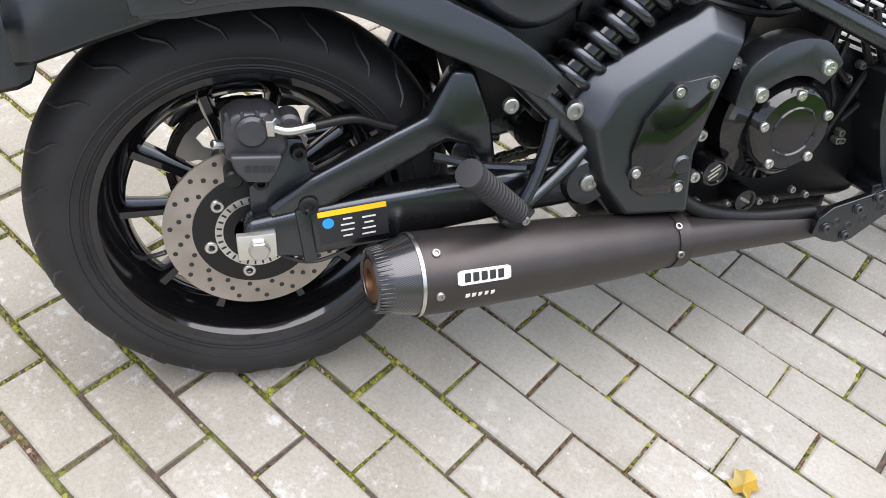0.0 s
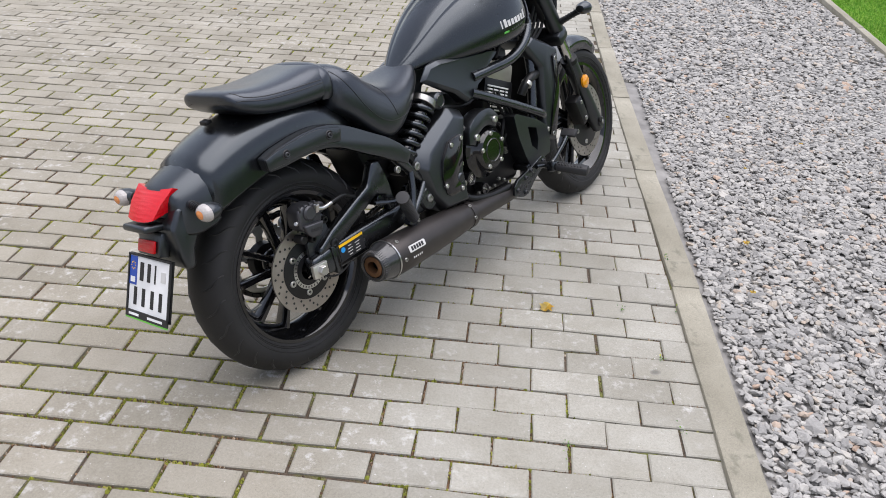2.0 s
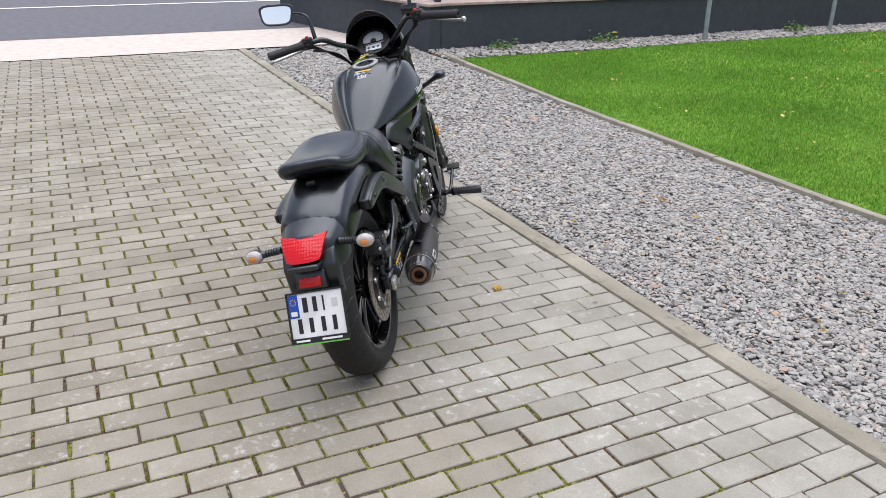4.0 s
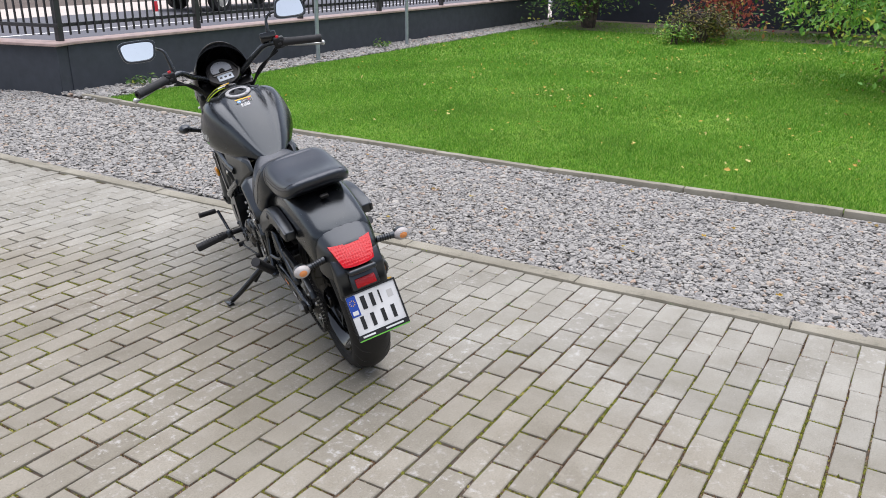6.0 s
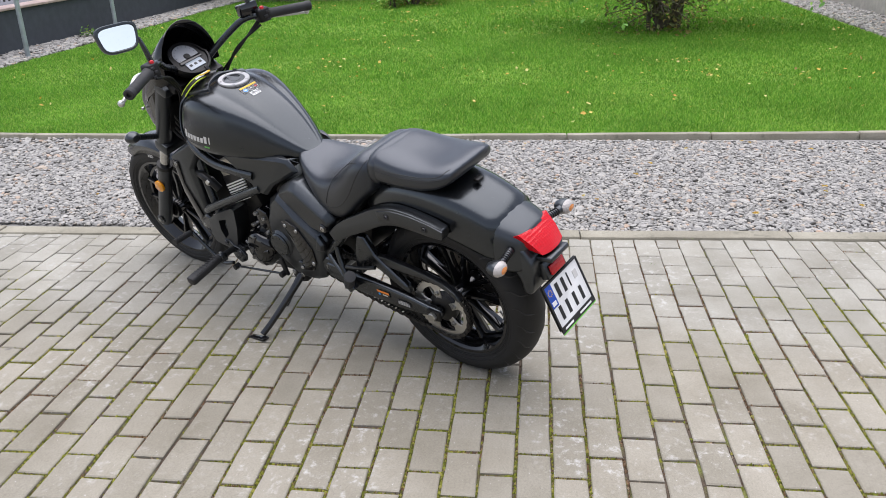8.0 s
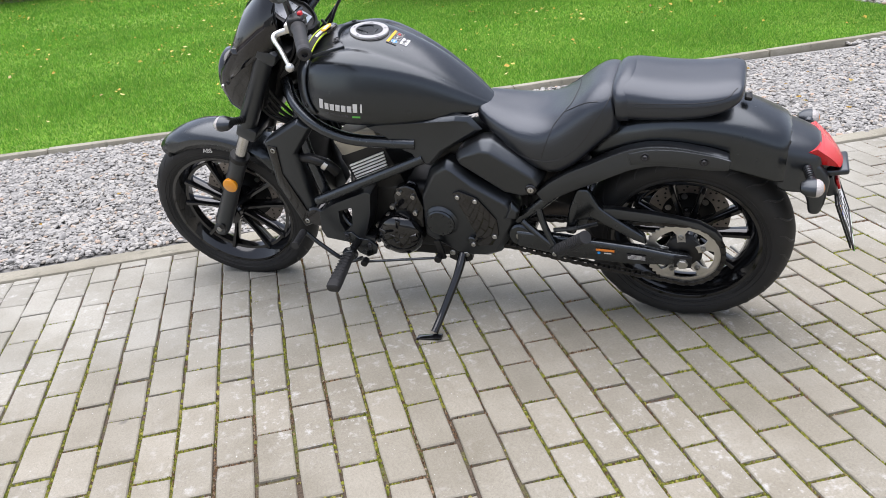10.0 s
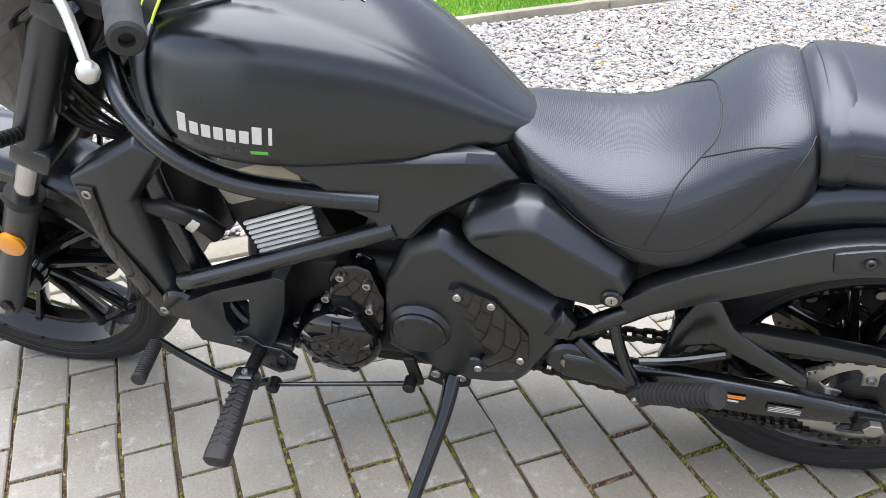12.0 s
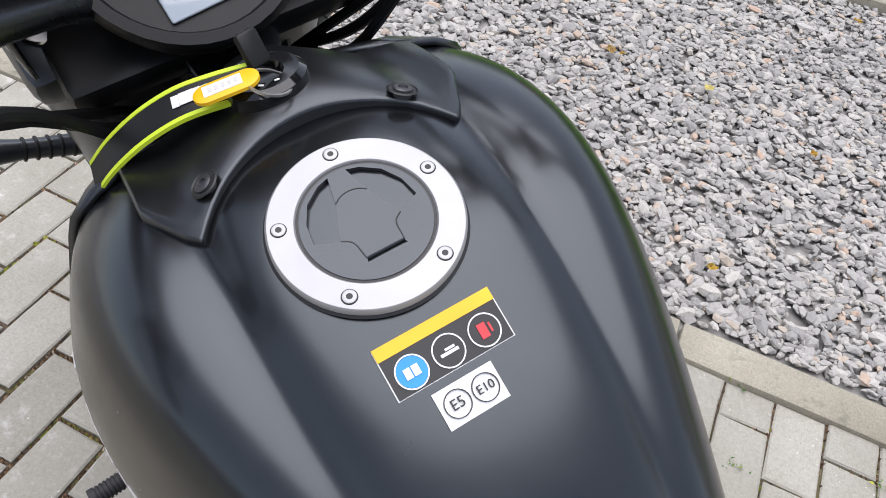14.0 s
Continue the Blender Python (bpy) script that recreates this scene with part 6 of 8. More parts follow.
sr = softened(part("side_cover", faceted(SIDE_R, [(0.640, 0.580), (0.690, 0.566), (0.654, 0.462), (0.640, 0.404), (0.650, 0.305), (0.545, 0.312), (0.502, 0.372), (0.480, 0.452), (0.510, 0.500)], -0.095, [-0.130, -0.132, -0.140, -0.142, -0.142, -0.142, -0.140, -0.134, -0.130], [-0.158, -0.162, -0.170, -0.172, -0.172, -0.172, -0.170, -0.166, -0.160]), M_MATT, bike, "angular matt black right side cover", sharp=60), 0.006, 4)
part("cover_panel", plate([(x - 0.006, z) for x, z in ((0.592, 0.516), (0.652, 0.526), (0.660, 0.518), (0.648, 0.436), (0.617, 0.407), (0.612, 0.388), (0.622, 0.372), (0.638, 0.362), (0.638, 0.344), (0.571, 0.342), (0.550, 0.356), (0.540, 0.415), (0.553, 0.466))], -0.150, -0.1745, 0.002), M_GLOSS, sr, "gloss black inset panel")
part("panel_lug", disc_cyl((0.622, -0.150, 0.387), (0.622, -0.1765, 0.387), 0.0165, 28, 0.004), M_MATT, sr)
# black disc paints the shade inside the lug
part("lug_well", disc_cyl((0.622, -0.1755, 0.387), (0.622, -0.1770, 0.387), 0.010, 20, 0), M_INK_SHADE, sr)
for x, z in ((0.593, 0.504), (0.645, 0.513), (0.546, 0.383), (0.622, 0.352)):
    # black ring paints the shade round each panel bolt
    part("bolt_well", lathe([(0.0082, 0.0), (0.0100, 0.0014), (0.0118, 0.0)], Matrix.Translation((x, -0.1745, z)) @ Matrix.Rotation(radians(90), 4, "X"), 20), M_INK_SHADE, sr)
    bolt((x, -0.173, z), (0, -1, 0), 0.0078, sr, M_STEEL)
for x, z in ((0.452, 0.481), (0.694, 0.530), (0.664, 0.420), (0.668, 0.350)):
    bolt((x, -0.140, z), (0, -1, 0), 0.0100, sr, M_STEEL, 0.010)

# engine
eng = new("engine")
eng.parent = bike
tagged(eng, "black parallel twin engine with bright cooling fins")
part("crankcase", rbox((0.44, 0.20, 0.26), (0.83, 0, 0.375), bevel=0.03, seg=3), M_DARK, eng)
part("gearbox", rbox((0.22, 0.19, 0.22), (0.62, 0, 0.36), bevel=0.03, seg=3), M_DARK, eng)
part("sump", rbox((0.30, 0.16, 0.07), (0.86, 0, 0.235), bevel=0.02), M_DARK, eng)
part("cylinder_block", rbox((0.17, 0.195, 0.17), (0.965, 0, 0.545), (0, 20, 0), bevel=0.012), M_DARK, eng)
part("head_cover", rbox((0.16, 0.19, 0.075), (1.000, 0, 0.645), (0, 20, 0), bevel=0.012), simple("beige_cast_aluminium", (0.42, 0.39, 0.33), 0.45, 0.6), eng, "pale cast aluminium head cover")
for s in (-1, 1):
    for k in range(8):
        c = Vector((0.968 - 0.0038 * k, s * 0.1025, 0.600 - 0.0108 * k)) if s < 0 else Vector((0.974 - 0.0015 * k, 0.1040, 0.592 - 0.0108 * k))
        part("fin", rbox((0.122 - 0.003 * k if s < 0 else 0.140 - 0.002 * k, 0.008, 0.0056), c, (0, 20 if s < 0 else 23, 0), bevel=0.0015, seg=1), M_FIN, eng, "bright machined cooling fin")
    for k in range(9):
        part("fin_gap", rbox((0.003, 0.012, 0.07), (0.925 + 0.011 * k, s * 0.1025, 0.575 - 0.004 * k), (0, 20, 0), bevel=0), M_DARK, eng) if s < 0 and k % 3 == 0 else None
# left covers
alt = part("alternator_cover", lathe([(0, 0.028), (0.040, 0.027), (0.066, 0.016), (0.078, 0.0), (0.080, -0.04), (0, -0.04)], Matrix.Translation((0.900, 0.138, 0.326)) @ Y_UP, 48), M_GLOSS, eng, "gloss black alternator cover")
for k in range(5):
    a = 0.35 + k * 2 * math.pi / 5
    d = Vector((math.cos(a), 0, math.sin(a)))
    n = Vector((-math.sin(a), 0, math.cos(a)))
    c = Vector((0.900, 0, 0.326))
    rib = [c + d * 0.006 + n * 0.012, c + d * 0.066 + n * 0.020, c + d * 0.070 - n * 0.004, c + d * 0.012 - n * 0.008]
    softened(part("cover_rib", faceted([(v.x, v.z) for v in rib], [(v.x, v.z) for v in (rib[0], rib[1].lerp(rib[2], 0.3), rib[2].lerp(rib[1], 0.3), rib[3])], 0.140, [0.163, 0.148, 0.146, 0.163], [0.170, 0.160, 0.158, 0.168]), M_GLOSS, alt), 0.003)
part("starter_cover", plate([(0.885, 0.500), (0.850, 0.512), (0.822, 0.498), (0.804, 0.430), (0.816, 0.345), (0.912, 0.360), (0.902, 0.470)], 0.085, 0.124, 0.008), M_GLOSS, eng)
for x, z in ((0.874, 0.487), (0.829, 0.474), (0.832, 0.411), (0.909, 0.430), (0.930, 0.395), (0.975, 0.352), (0.985, 0.290), (0.845, 0.280)):
    bolt((x, 0.125, z), (0, 1, 0), 0.0085, eng, M_STEEL, 0.010)
# right covers
cl = part("clutch_cover", lathe([(0, 0.020), (0.060, 0.019), (0.068, 0.012), (0.072, 0.0), (0.078, -0.01), (0.098, -0.022), (0.104, -0.05), (0.104, -0.09), (0, -0.09)], Matrix.Translation((0.800, -0.160, 0.428)) @ Matrix.Rotation(radians(90), 4, "X"), 56), M_GLOSS, eng, "round gloss black clutch cover")
part("cover_lip", lathe([(0.036, 0.0195), (0.038, 0.022), (0.040, 0.0195)], Matrix.Translation((0.800, -0.160, 0.428)) @ Matrix.Rotation(radians(90), 4, "X"), 48), M_GLOSS, cl)
for k in range(5):
    a = 0.4 + k * 1.257
    bolt((0.800 + 0.058 * math.cos(a), -0.179, 0.428 + 0.058 * math.sin(a)), (0, -1, 0), 0.008, cl, M_STEEL)
part("cover_shroud", ribbon([(0.706, 0.470), (0.722, 0.512), (0.765, 0.538), (0.812, 0.538), (0.850, 0.512)], [0.016, 0.026, 0.028, 0.028, 0.020], -0.12, -0.172, 0.014), M_MATT, eng, "matt black cover arc")
for x, z in ((0.728, 0.490), (0.834, 0.524)):
    bolt((x, -0.172, z), (0, -1, 0), 0.012, eng, M_STEEL, 0.008)
Y_DOWN = Matrix.Rotation(radians(90), 4, "X")
part("oil_window", lathe([(0.0165, 0.003), (0.0185, 0.007), (0.0215, 0.007), (0.0235, 0.002), (0.0235, -0.03)], Matrix.Translation((0.700, -0.146, 0.356)) @ Y_DOWN, 36), M_GLOSS, eng, "black rimmed oil sight glass")
part("window_glass", lathe([(0.0, 0.0038), (0.0165, 0.0038)], Matrix.Translation((0.700, -0.146, 0.356)) @ Y_DOWN, 32), M_GLOSS, eng)
for k in (-1, 0, 1):
    part("level_mark", rbox((0.024 - 0.006 * abs(k), 0.0008, 0.0022), (0.700, -0.1502, 0.356 + 0.0075 * k), (0, -35, 0), bevel=0), M_ALU, eng)
part("drain_cap", lathe([(0.0, 0.002), (0.0135, 0.002), (0.0150, 0.006), (0.0190, 0.006), (0.0205, 0.0), (0.0205, -0.03)], Matrix.Translation((0.774, -0.142, 0.296)) @ Y_DOWN, 32), M_GLOSS, eng, "black drain cap with a slot")
part("cap_slot", rbox((0.024, 0.004, 0.005), (0.774, -0.1445, 0.296), (0, 30, 0), bevel=0.001), M_ZINC, eng)
rc = random.Random(3)
for k in range(9):
    bolt((0.66 + 0.03 * k, -0.135, 0.29 + 0.01 * math.sin(k * 2.0)), (0, -1, 0), 0.006, eng, M_ZINC)
for k in range(12):
    x, z = rc.uniform(0.84, 1.02), rc.uniform(0.36, 0.52)
    bolt((x, -0.108, z), (0, -1, 0), 0.007, eng, M_ZINC, 0.010)
for k in range(7):
    x0, z0 = rc.uniform(0.82, 1.0), rc.uniform(0.50, 0.60)
    part("hose", tube([(x0, -0.112, z0), (x0 + rc.uniform(-0.05, 0.05), -0.12, z0 - 0.06), (x0 + rc.uniform(-0.1, 0.1), -0.105, z0 - 0.14)], 0.006, 8), M_DARK, eng)
part("coolant_pipe", tube([(0.64, -0.135, 0.320), (0.70, -0.145, 0.285), (0.80, -0.145, 0.262), (0.92, -0.14, 0.255)], 0.013, 12), M_DARK, eng)
part("breather_hose", tube([(0.62, -0.08, 0.62), (0.69, -0.10, 0.60), (0.78, -0.10, 0.585), (0.86, -0.09, 0.60)], 0.007, 8), M_DARK, eng)
for s in (1, -1):
    part("coolant_hose", tube([(1.225, s * 0.10, 0.590), (1.15, s * 0.125, 0.597), (1.105, s * 0.125, 0.580), (1.085, s * 0.115, 0.545)], 0.0165, 14), M_DARK, eng, "black coolant hose")
    part("hose_clip", disc_cyl((1.118, s * 0.125, 0.585), (1.106, s * 0.125, 0.574), 0.020, 16), M_ALU, eng)
def pierced(outer, inner, mid, y0, y1, n=40):
    """A slab with an (x, z) outline and a window of another outline through it."""
    def reach(poly, a):
        best = 0.0
        d = Vector((math.cos(a), math.sin(a)))
        for p, q in zip(poly, poly[1:] + poly[:1]):
            p, q = Vector(p) - Vector(mid), Vector(q) - Vector(mid)
            e = q - p
            det = d.x * -e.y + d.y * e.x
            if abs(det) > 1e-9:
                t, u = (p.x * -e.y + p.y * e.x) / det, (d.x * p.y - d.y * p.x) / det
                if t > 0 and -1e-6 <= u <= 1 + 1e-6:
                    best = max(best, t)
        return (mid[0] + d.x * best, mid[1] + d.y * best)
    corner = sorted(math.atan2(z - mid[1], x - mid[0]) for x, z in outer + inner)
    angles = sorted(corner + [2 * math.pi * k / n - math.pi for k in range(n)])
    angles = [a for a, b in zip(angles, angles[1:] + [9.0]) if b - a > 0.01]
    o, i = [reach(outer, a) for a in angles], [reach(inner, a) for a in angles]
    rings = [[(x, y, z) for x, z in pts] for pts, y in ((o, y0), (o, y1), (i, y1), (i, y0), (o, y0))]
    bm = loft(rings, cap=False)
    bmesh.ops.remove_doubles(bm, verts=bm.verts, dist=1e-6)
    return bm


# inner frame and airbox mass behind the covers
part("airbox", rbox((0.30, 0.17, 0.12), (0.62, 0, 0.60), (0, 12, 0), bevel=0.02), M_DARK, bike)
part("battery_box", rbox((0.20, 0.15, 0.16), (0.40, 0, 0.53), (0, -20, 0), bevel=0.02), M_DARK, bike)
for s in (1, -1):
    part("frame_tube", tube([(1.215, s * 0.055, 0.84), (1.17, s * 0.11, 0.785), (1.098, s * 0.142, 0.735), (1.00, s * 0.148, 0.693), (0.87, s * 0.148, 0.682), (0.78, s * 0.14, 0.675)], 0.0185, 16), M_FRAME, bike, "black upper frame tube")
    part("frame_tube", tube([(1.16, s * 0.150, 0.455), (1.12, s * 0.156, 0.474), (0.976, s * 0.156, 0.538), (0.808, s * 0.150, 0.610), (0.76, s * 0.145, 0.630)], 0.0165, 16), M_FRAME, bike, "black lower frame tube")
    part("down_tube", tube([(1.20, s * 0.04, 0.80), (1.19, s * 0.09, 0.66), (1.16, s * 0.11, 0.52), (1.13, s * 0.12, 0.42)], 0.018, 14), M_FRAME, bike)
    bolt((0.792, s * 0.155, 0.612), (0, s, 0), 0.010, None, M_DARK)
    shroud = [(1.302, 0.668), (1.245, 0.703), (1.178, 0.738), (1.130, 0.708), (1.205, 0.615), (1.182, 0.372), (1.198, 0.352), (1.245, 0.334), (1.303, 0.505)]
    softened(part("radiator_shroud", faceted(shroud, inset(shroud, 0.011, (0, 7, 8)), s * 0.088, [s * y for y in (0.138, 0.128, 0.110, 0.105, 0.118, 0.128, 0.134, 0.138, 0.140)], [s * y for y in (0.146, 0.140, 0.126, 0.122, 0.136, 0.142, 0.144, 0.146, 0.147)]), M_MATT, bike, "matt black radiator shroud", sharp=60), 0.004)
    part("shroud_panel", plate([(1.292, 0.656), (1.262, 0.650), (1.268, 0.550), (1.204, 0.368), (1.240, 0.348), (1.292, 0.507)], s * 0.138, s * 0.1495, 0.002), M_GLOSS, bike)
    for x, z in ((1.276, 0.638), (1.226, 0.366), (1.190, 0.392)):
        bolt((x, s * 0.147, z), (0, s, 0), 0.009, None, M_ZINC)
    ch = part("engine_guard_box", pierced([(1.160, 0.415), (1.100, 0.452), (0.975, 0.505), (0.958, 0.500), (0.975, 0.420), (1.005, 0.345), (1.040, 0.282), (1.070, 0.298), (1.160, 0.312), (1.172, 0.345)], [(1.088, 0.426), (1.036, 0.442), (1.050, 0.370), (1.082, 0.344), (1.094, 0.380)], (1.066, 0.395), s * 0.095, s * 0.165), M_MATT, bike, "matt black box with an opening")
    bv = ch.modifiers.new("round", "BEVEL")
    bv.width, bv.segments, bv.limit_method, bv.angle_limit = 0.008, 3, "ANGLE", radians(50)
part("radiator", rbox((0.03, 0.19, 0.32), (1.225, 0, 0.50), (0, -8, 0), bevel=0.004), M_DARK, bike, "black radiator core")
part("horn", disc_cyl((1.185, 0.10, 0.385), (1.185, 0.155, 0.385), 0.038, 28, 0.006), M_GLOSS, bike)
part("head_tube", disc_cyl((1.14, 0, 0.95), (1.24, 0, 0.76), 0.036), M_FRAME, bike)

# pegs, levers, stand
def ribbed_peg(a, b, r, name, label):
    a, b = Vector(a), Vector(b)
    n = 15
    prof = [(0.0, 0.0)]
    L = (b - a).length
    for k in range(n):
        prof += [(r, (k + 0.1) / n * L), (r, (k + 0.6) / n * L), (r * 0.86, (k + 0.7) / n * L), (r * 0.86, (k + 1.0) / n * L)]
    prof += [(r * 1.05, L), (r * 1.05, L + 0.008), (0, L + 0.010)]
    m = Matrix.Translation(a) @ (b - a).to_track_quat("Z", "Y").to_matrix().to_4x4()
    return part(name, lathe(prof, m, 20), M_GRIP, bike, label)


for s in (1, -1):
    ribbed_peg((0.362, s * 0.182, 0.345), (0.268, s * 0.245, 0.445), 0.0185, "pillion_peg", "ribbed black rubber pillion peg, folded up")
    part("peg_bracket", tube([(0.420, s * 0.146, 0.470), (0.408, s * 0.156, 0.425), (0.388, s * 0.166, 0.378), (0.372, s * 0.172, 0.350)], 0.0105, 10), M_FRAME, bike)
    part("peg_bracket", tube([(0.474, s * 0.142, 0.415), (0.425, s * 0.158, 0.380), (0.372, s * 0.172, 0.346)], 0.0105, 10), M_FRAME, bike)
    part("peg_bracket", tube([(0.375, s * 0.165, 0.405), (0.31, s * 0.158, 0.412), (0.245, s * 0.150, 0.428)], 0.007, 8), M_FRAME, bike)
    part("peg_hinge", rbox((0.035, 0.028, 0.045), (0.362, s * 0.176, 0.340), (0, 40, 0), bevel=0.005), M_FRAME, bike)
    bolt((0.372, s * 0.190, 0.335), (0, s, 0), 0.007, None, M_ZINC)
# front pegs and their plates
def rider_peg(a, b, s):
    """A tapered rubber peg with ribs across its tread and a bright rim bolt."""
    a, b = Vector(a), Vector(b)
    m = Matrix.Translation(a) @ (b - a).to_track_quat("Y", "Z").to_matrix().to_4x4()
    L = (b - a).length
    rings = []
    for u, w, h in ((0.0, 0.013, 0.010), (0.04, 0.017, 0.013), (0.5, 0.020, 0.0155), (0.92, 0.022, 0.017), (0.98, 0.021, 0.016), (1.0, 0.016, 0.011)):
        rings.append([tuple(m @ Vector((w * math.copysign(abs(math.cos(t)) ** 0.6, math.cos(t)), L * u, h * math.copysign(abs(math.sin(t)) ** 0.6, math.sin(t))))) for t in (2 * math.pi * (k + 0.5) / 24 for k in range(24))])
    peg = part("rider_peg", loft(rings), M_GRIP, bike, "tapered black rubber rider's footpeg")
    for k in range(9):
        u = 0.12 + 0.085 * k
        for side in (-1, 1):
            bm = rbox((0.016, 0.0052, 0.004), (side * 0.0095, L * u, 0.0155), (0, 0, side * 18), bevel=0.0014, seg=1)
            bm.transform(m)
            part("tread_block", bm, M_GRIP, peg)
    bm = disc_cyl((0, L * 0.2, -0.010), (0, L * 0.2, -0.024), 0.006, 12)
    bm.transform(m)
    part("feeler", bm, M_ZINC, peg)


rider_peg((1.044, 0.240, 0.308), (1.038, 0.398, 0.294), 1)
rider_peg((1.076, -0.226, 0.289), (1.112, -0.352, 0.268), -1)
LEFT_PLATE = [(0.985, 0.262), (0.975, 0.292), (1.000, 0.318), (1.035, 0.322), (1.058, 0.345), (1.090, 0.340), (1.096, 0.312), (1.066, 0.296), (1.050, 0.262), (1.018, 0.246)]
RIGHT_PLATE = [(0.908, 0.226), (0.912, 0.256), (0.936, 0.276), (0.990, 0.288), (1.040, 0.300), (1.098, 0.318), (1.122, 0.306), (1.124, 0.282), (1.090, 0.268), (1.046, 0.246), (0.992, 0.206), (0.962, 0.204), (0.934, 0.212)]
for s, outline, holes_at, bolts_at, mount in (
        (1, LEFT_PLATE, ((1.004, 0.284), (1.026, 0.270), (1.074, 0.322)), ((1.000, 0.300), (1.040, 0.302), (1.076, 0.332)), (1.044, 0.165, 0.306)),
        (-1, RIGHT_PLATE, ((0.950, 0.246), (0.976, 0.236), (1.004, 0.246), (1.032, 0.266), (1.060, 0.286)), ((0.930, 0.238), (0.985, 0.268), (1.020, 0.286), (1.104, 0.296), (0.975, 0.218)), (1.072, -0.165, 0.290))):
    pl = softened(part("peg_plate", plate(outline, s * 0.158, s * 0.170, 0.002), M_FRAME, bike, "drilled black footpeg plate"), 0.002)
    for x, z in holes_at:
        # black disc with a rim paints the dark of a drilled hole
        part("hole_rim", lathe([(0.0, 0.0004), (0.0058, 0.0004), (0.0068, 0.0012), (0.0080, 0.0)], Matrix.Translation((x, s * 0.170, z)) @ Matrix.Rotation(radians(-90 * s), 4, "X"), 20), M_INK_SHADE, pl)
    for x, z in bolts_at:
        part("washer", disc_cyl((x, s * 0.169, z), (x, s * 0.1722, z), 0.0105, 20, 0.0006), M_FRAME, pl)
        bolt((x, s * 0.172, z), (0, s, 0), 0.0075, pl, M_CALIPER)
    mx, my, mz = mount
    part("peg_mount", tube([(mx, my, mz), (mx, s * 0.205, mz + 0.002), (mx + (0.004 if s < 0 else 0.0), s * 0.245, mz)], 0.0125, 12), M_DARK, pl)
    part("peg_fork", rbox((0.042, 0.030, 0.036), (mx, s * 0.232, mz), (0, 10, 0), bevel=0.006, seg=2), M_FRAME, pl)
    bolt((mx, s * 0.232, mz + 0.018), (0, 0, 1), 0.006, pl, M_ZINC)
    part("plate_stay", rbox((0.085, 0.07, 0.024), (mx - 0.020, s * 0.128, mz + 0.012), (0, -12, 0), bevel=0.006), M_FRAME, bike)
    part("stay_tube", tube([(mx - 0.02, s * 0.145, mz + 0.010), (mx + 0.04, s * 0.135, mz + 0.060), (mx + 0.07, s * 0.125, mz + 0.130)], 0.011, 10), M_FRAME, bike)
# gear lever and linkage
part("gear_lever", tube([(1.02, 0.205, 0.268), (1.08, 0.215, 0.262), (1.15, 0.225, 0.330), (1.19, 0.235, 0.388)], 0.0075, 10), M_FRAME, bike, "black gear lever")
ribbed_peg((1.188, 0.245, 0.392), (1.178, 0.320, 0.398), 0.012, "gear_peg", "ribbed rubber gear lever peg")
part("gear_rod", disc_cyl((1.02, 0.195, 0.245), (0.765, 0.165, 0.262), 0.0045, 10), M_FRAME, bike)
for q in ((1.02, 0.195, 0.245), (0.765, 0.165, 0.262)):
    part("rod_end", disc_cyl((q[0], q[1] - 0.012, q[2]), (q[0], q[1] + 0.014, q[2]), 0.012, 14), M_DARK, bike)
part("gear_arm", rbox((0.022, 0.012, 0.075), (0.758, 0.155, 0.290), (0, 10, 0), bevel=0.004), M_DARK, bike)
# brake pedal
part("brake_pedal", tube([(1.02, -0.195, 0.300), (1.10, -0.205, 0.290), (1.16, -0.215, 0.330), (1.20, -0.220, 0.365)], 0.008, 10), M_FRAME, bike, "black brake pedal")
part("pedal_pad", rbox((0.034, 0.062, 0.014), (1.210, -0.225, 0.375), (0, -35, 0), bevel=0.004), M_GRIP, bike, "ribbed rubber pedal pad")
# side stand down to the ground
part("side_stand", tube([(0.690, 0.135, 0.262), (0.700, 0.200, 0.215), (0.728, 0.295, 0.142), (0.744, 0.350, 0.106)], [0.016, 0.013, 0.012, 0.012], 14), M_GLOSS, bike, "gloss black side stand, down")
part("stand_foot", rbox((0.085, 0.030, 0.010), (0.757, 0.364, 0.0955), (13, 6, 6), bevel=0.004), M_GLOSS, bike)
part("stand_spring", tube([(0.70, 0.150, 0.255), (0.708, 0.19, 0.205), (0.72, 0.225, 0.165)], 0.0075, 8), M_DARK, bike)
part("stand_bracket", plate([(0.655, 0.285), (0.725, 0.290), (0.740, 0.245), (0.700, 0.225), (0.660, 0.240)], 0.115, 0.140, 0.004), M_DARK, bike)
for x, z in ((0.675, 0.268), (0.700, 0.252), (0.722, 0.270)):
    bolt((x, 0.140, z), (0, 1, 0), 0.010, None, M_ZINC)

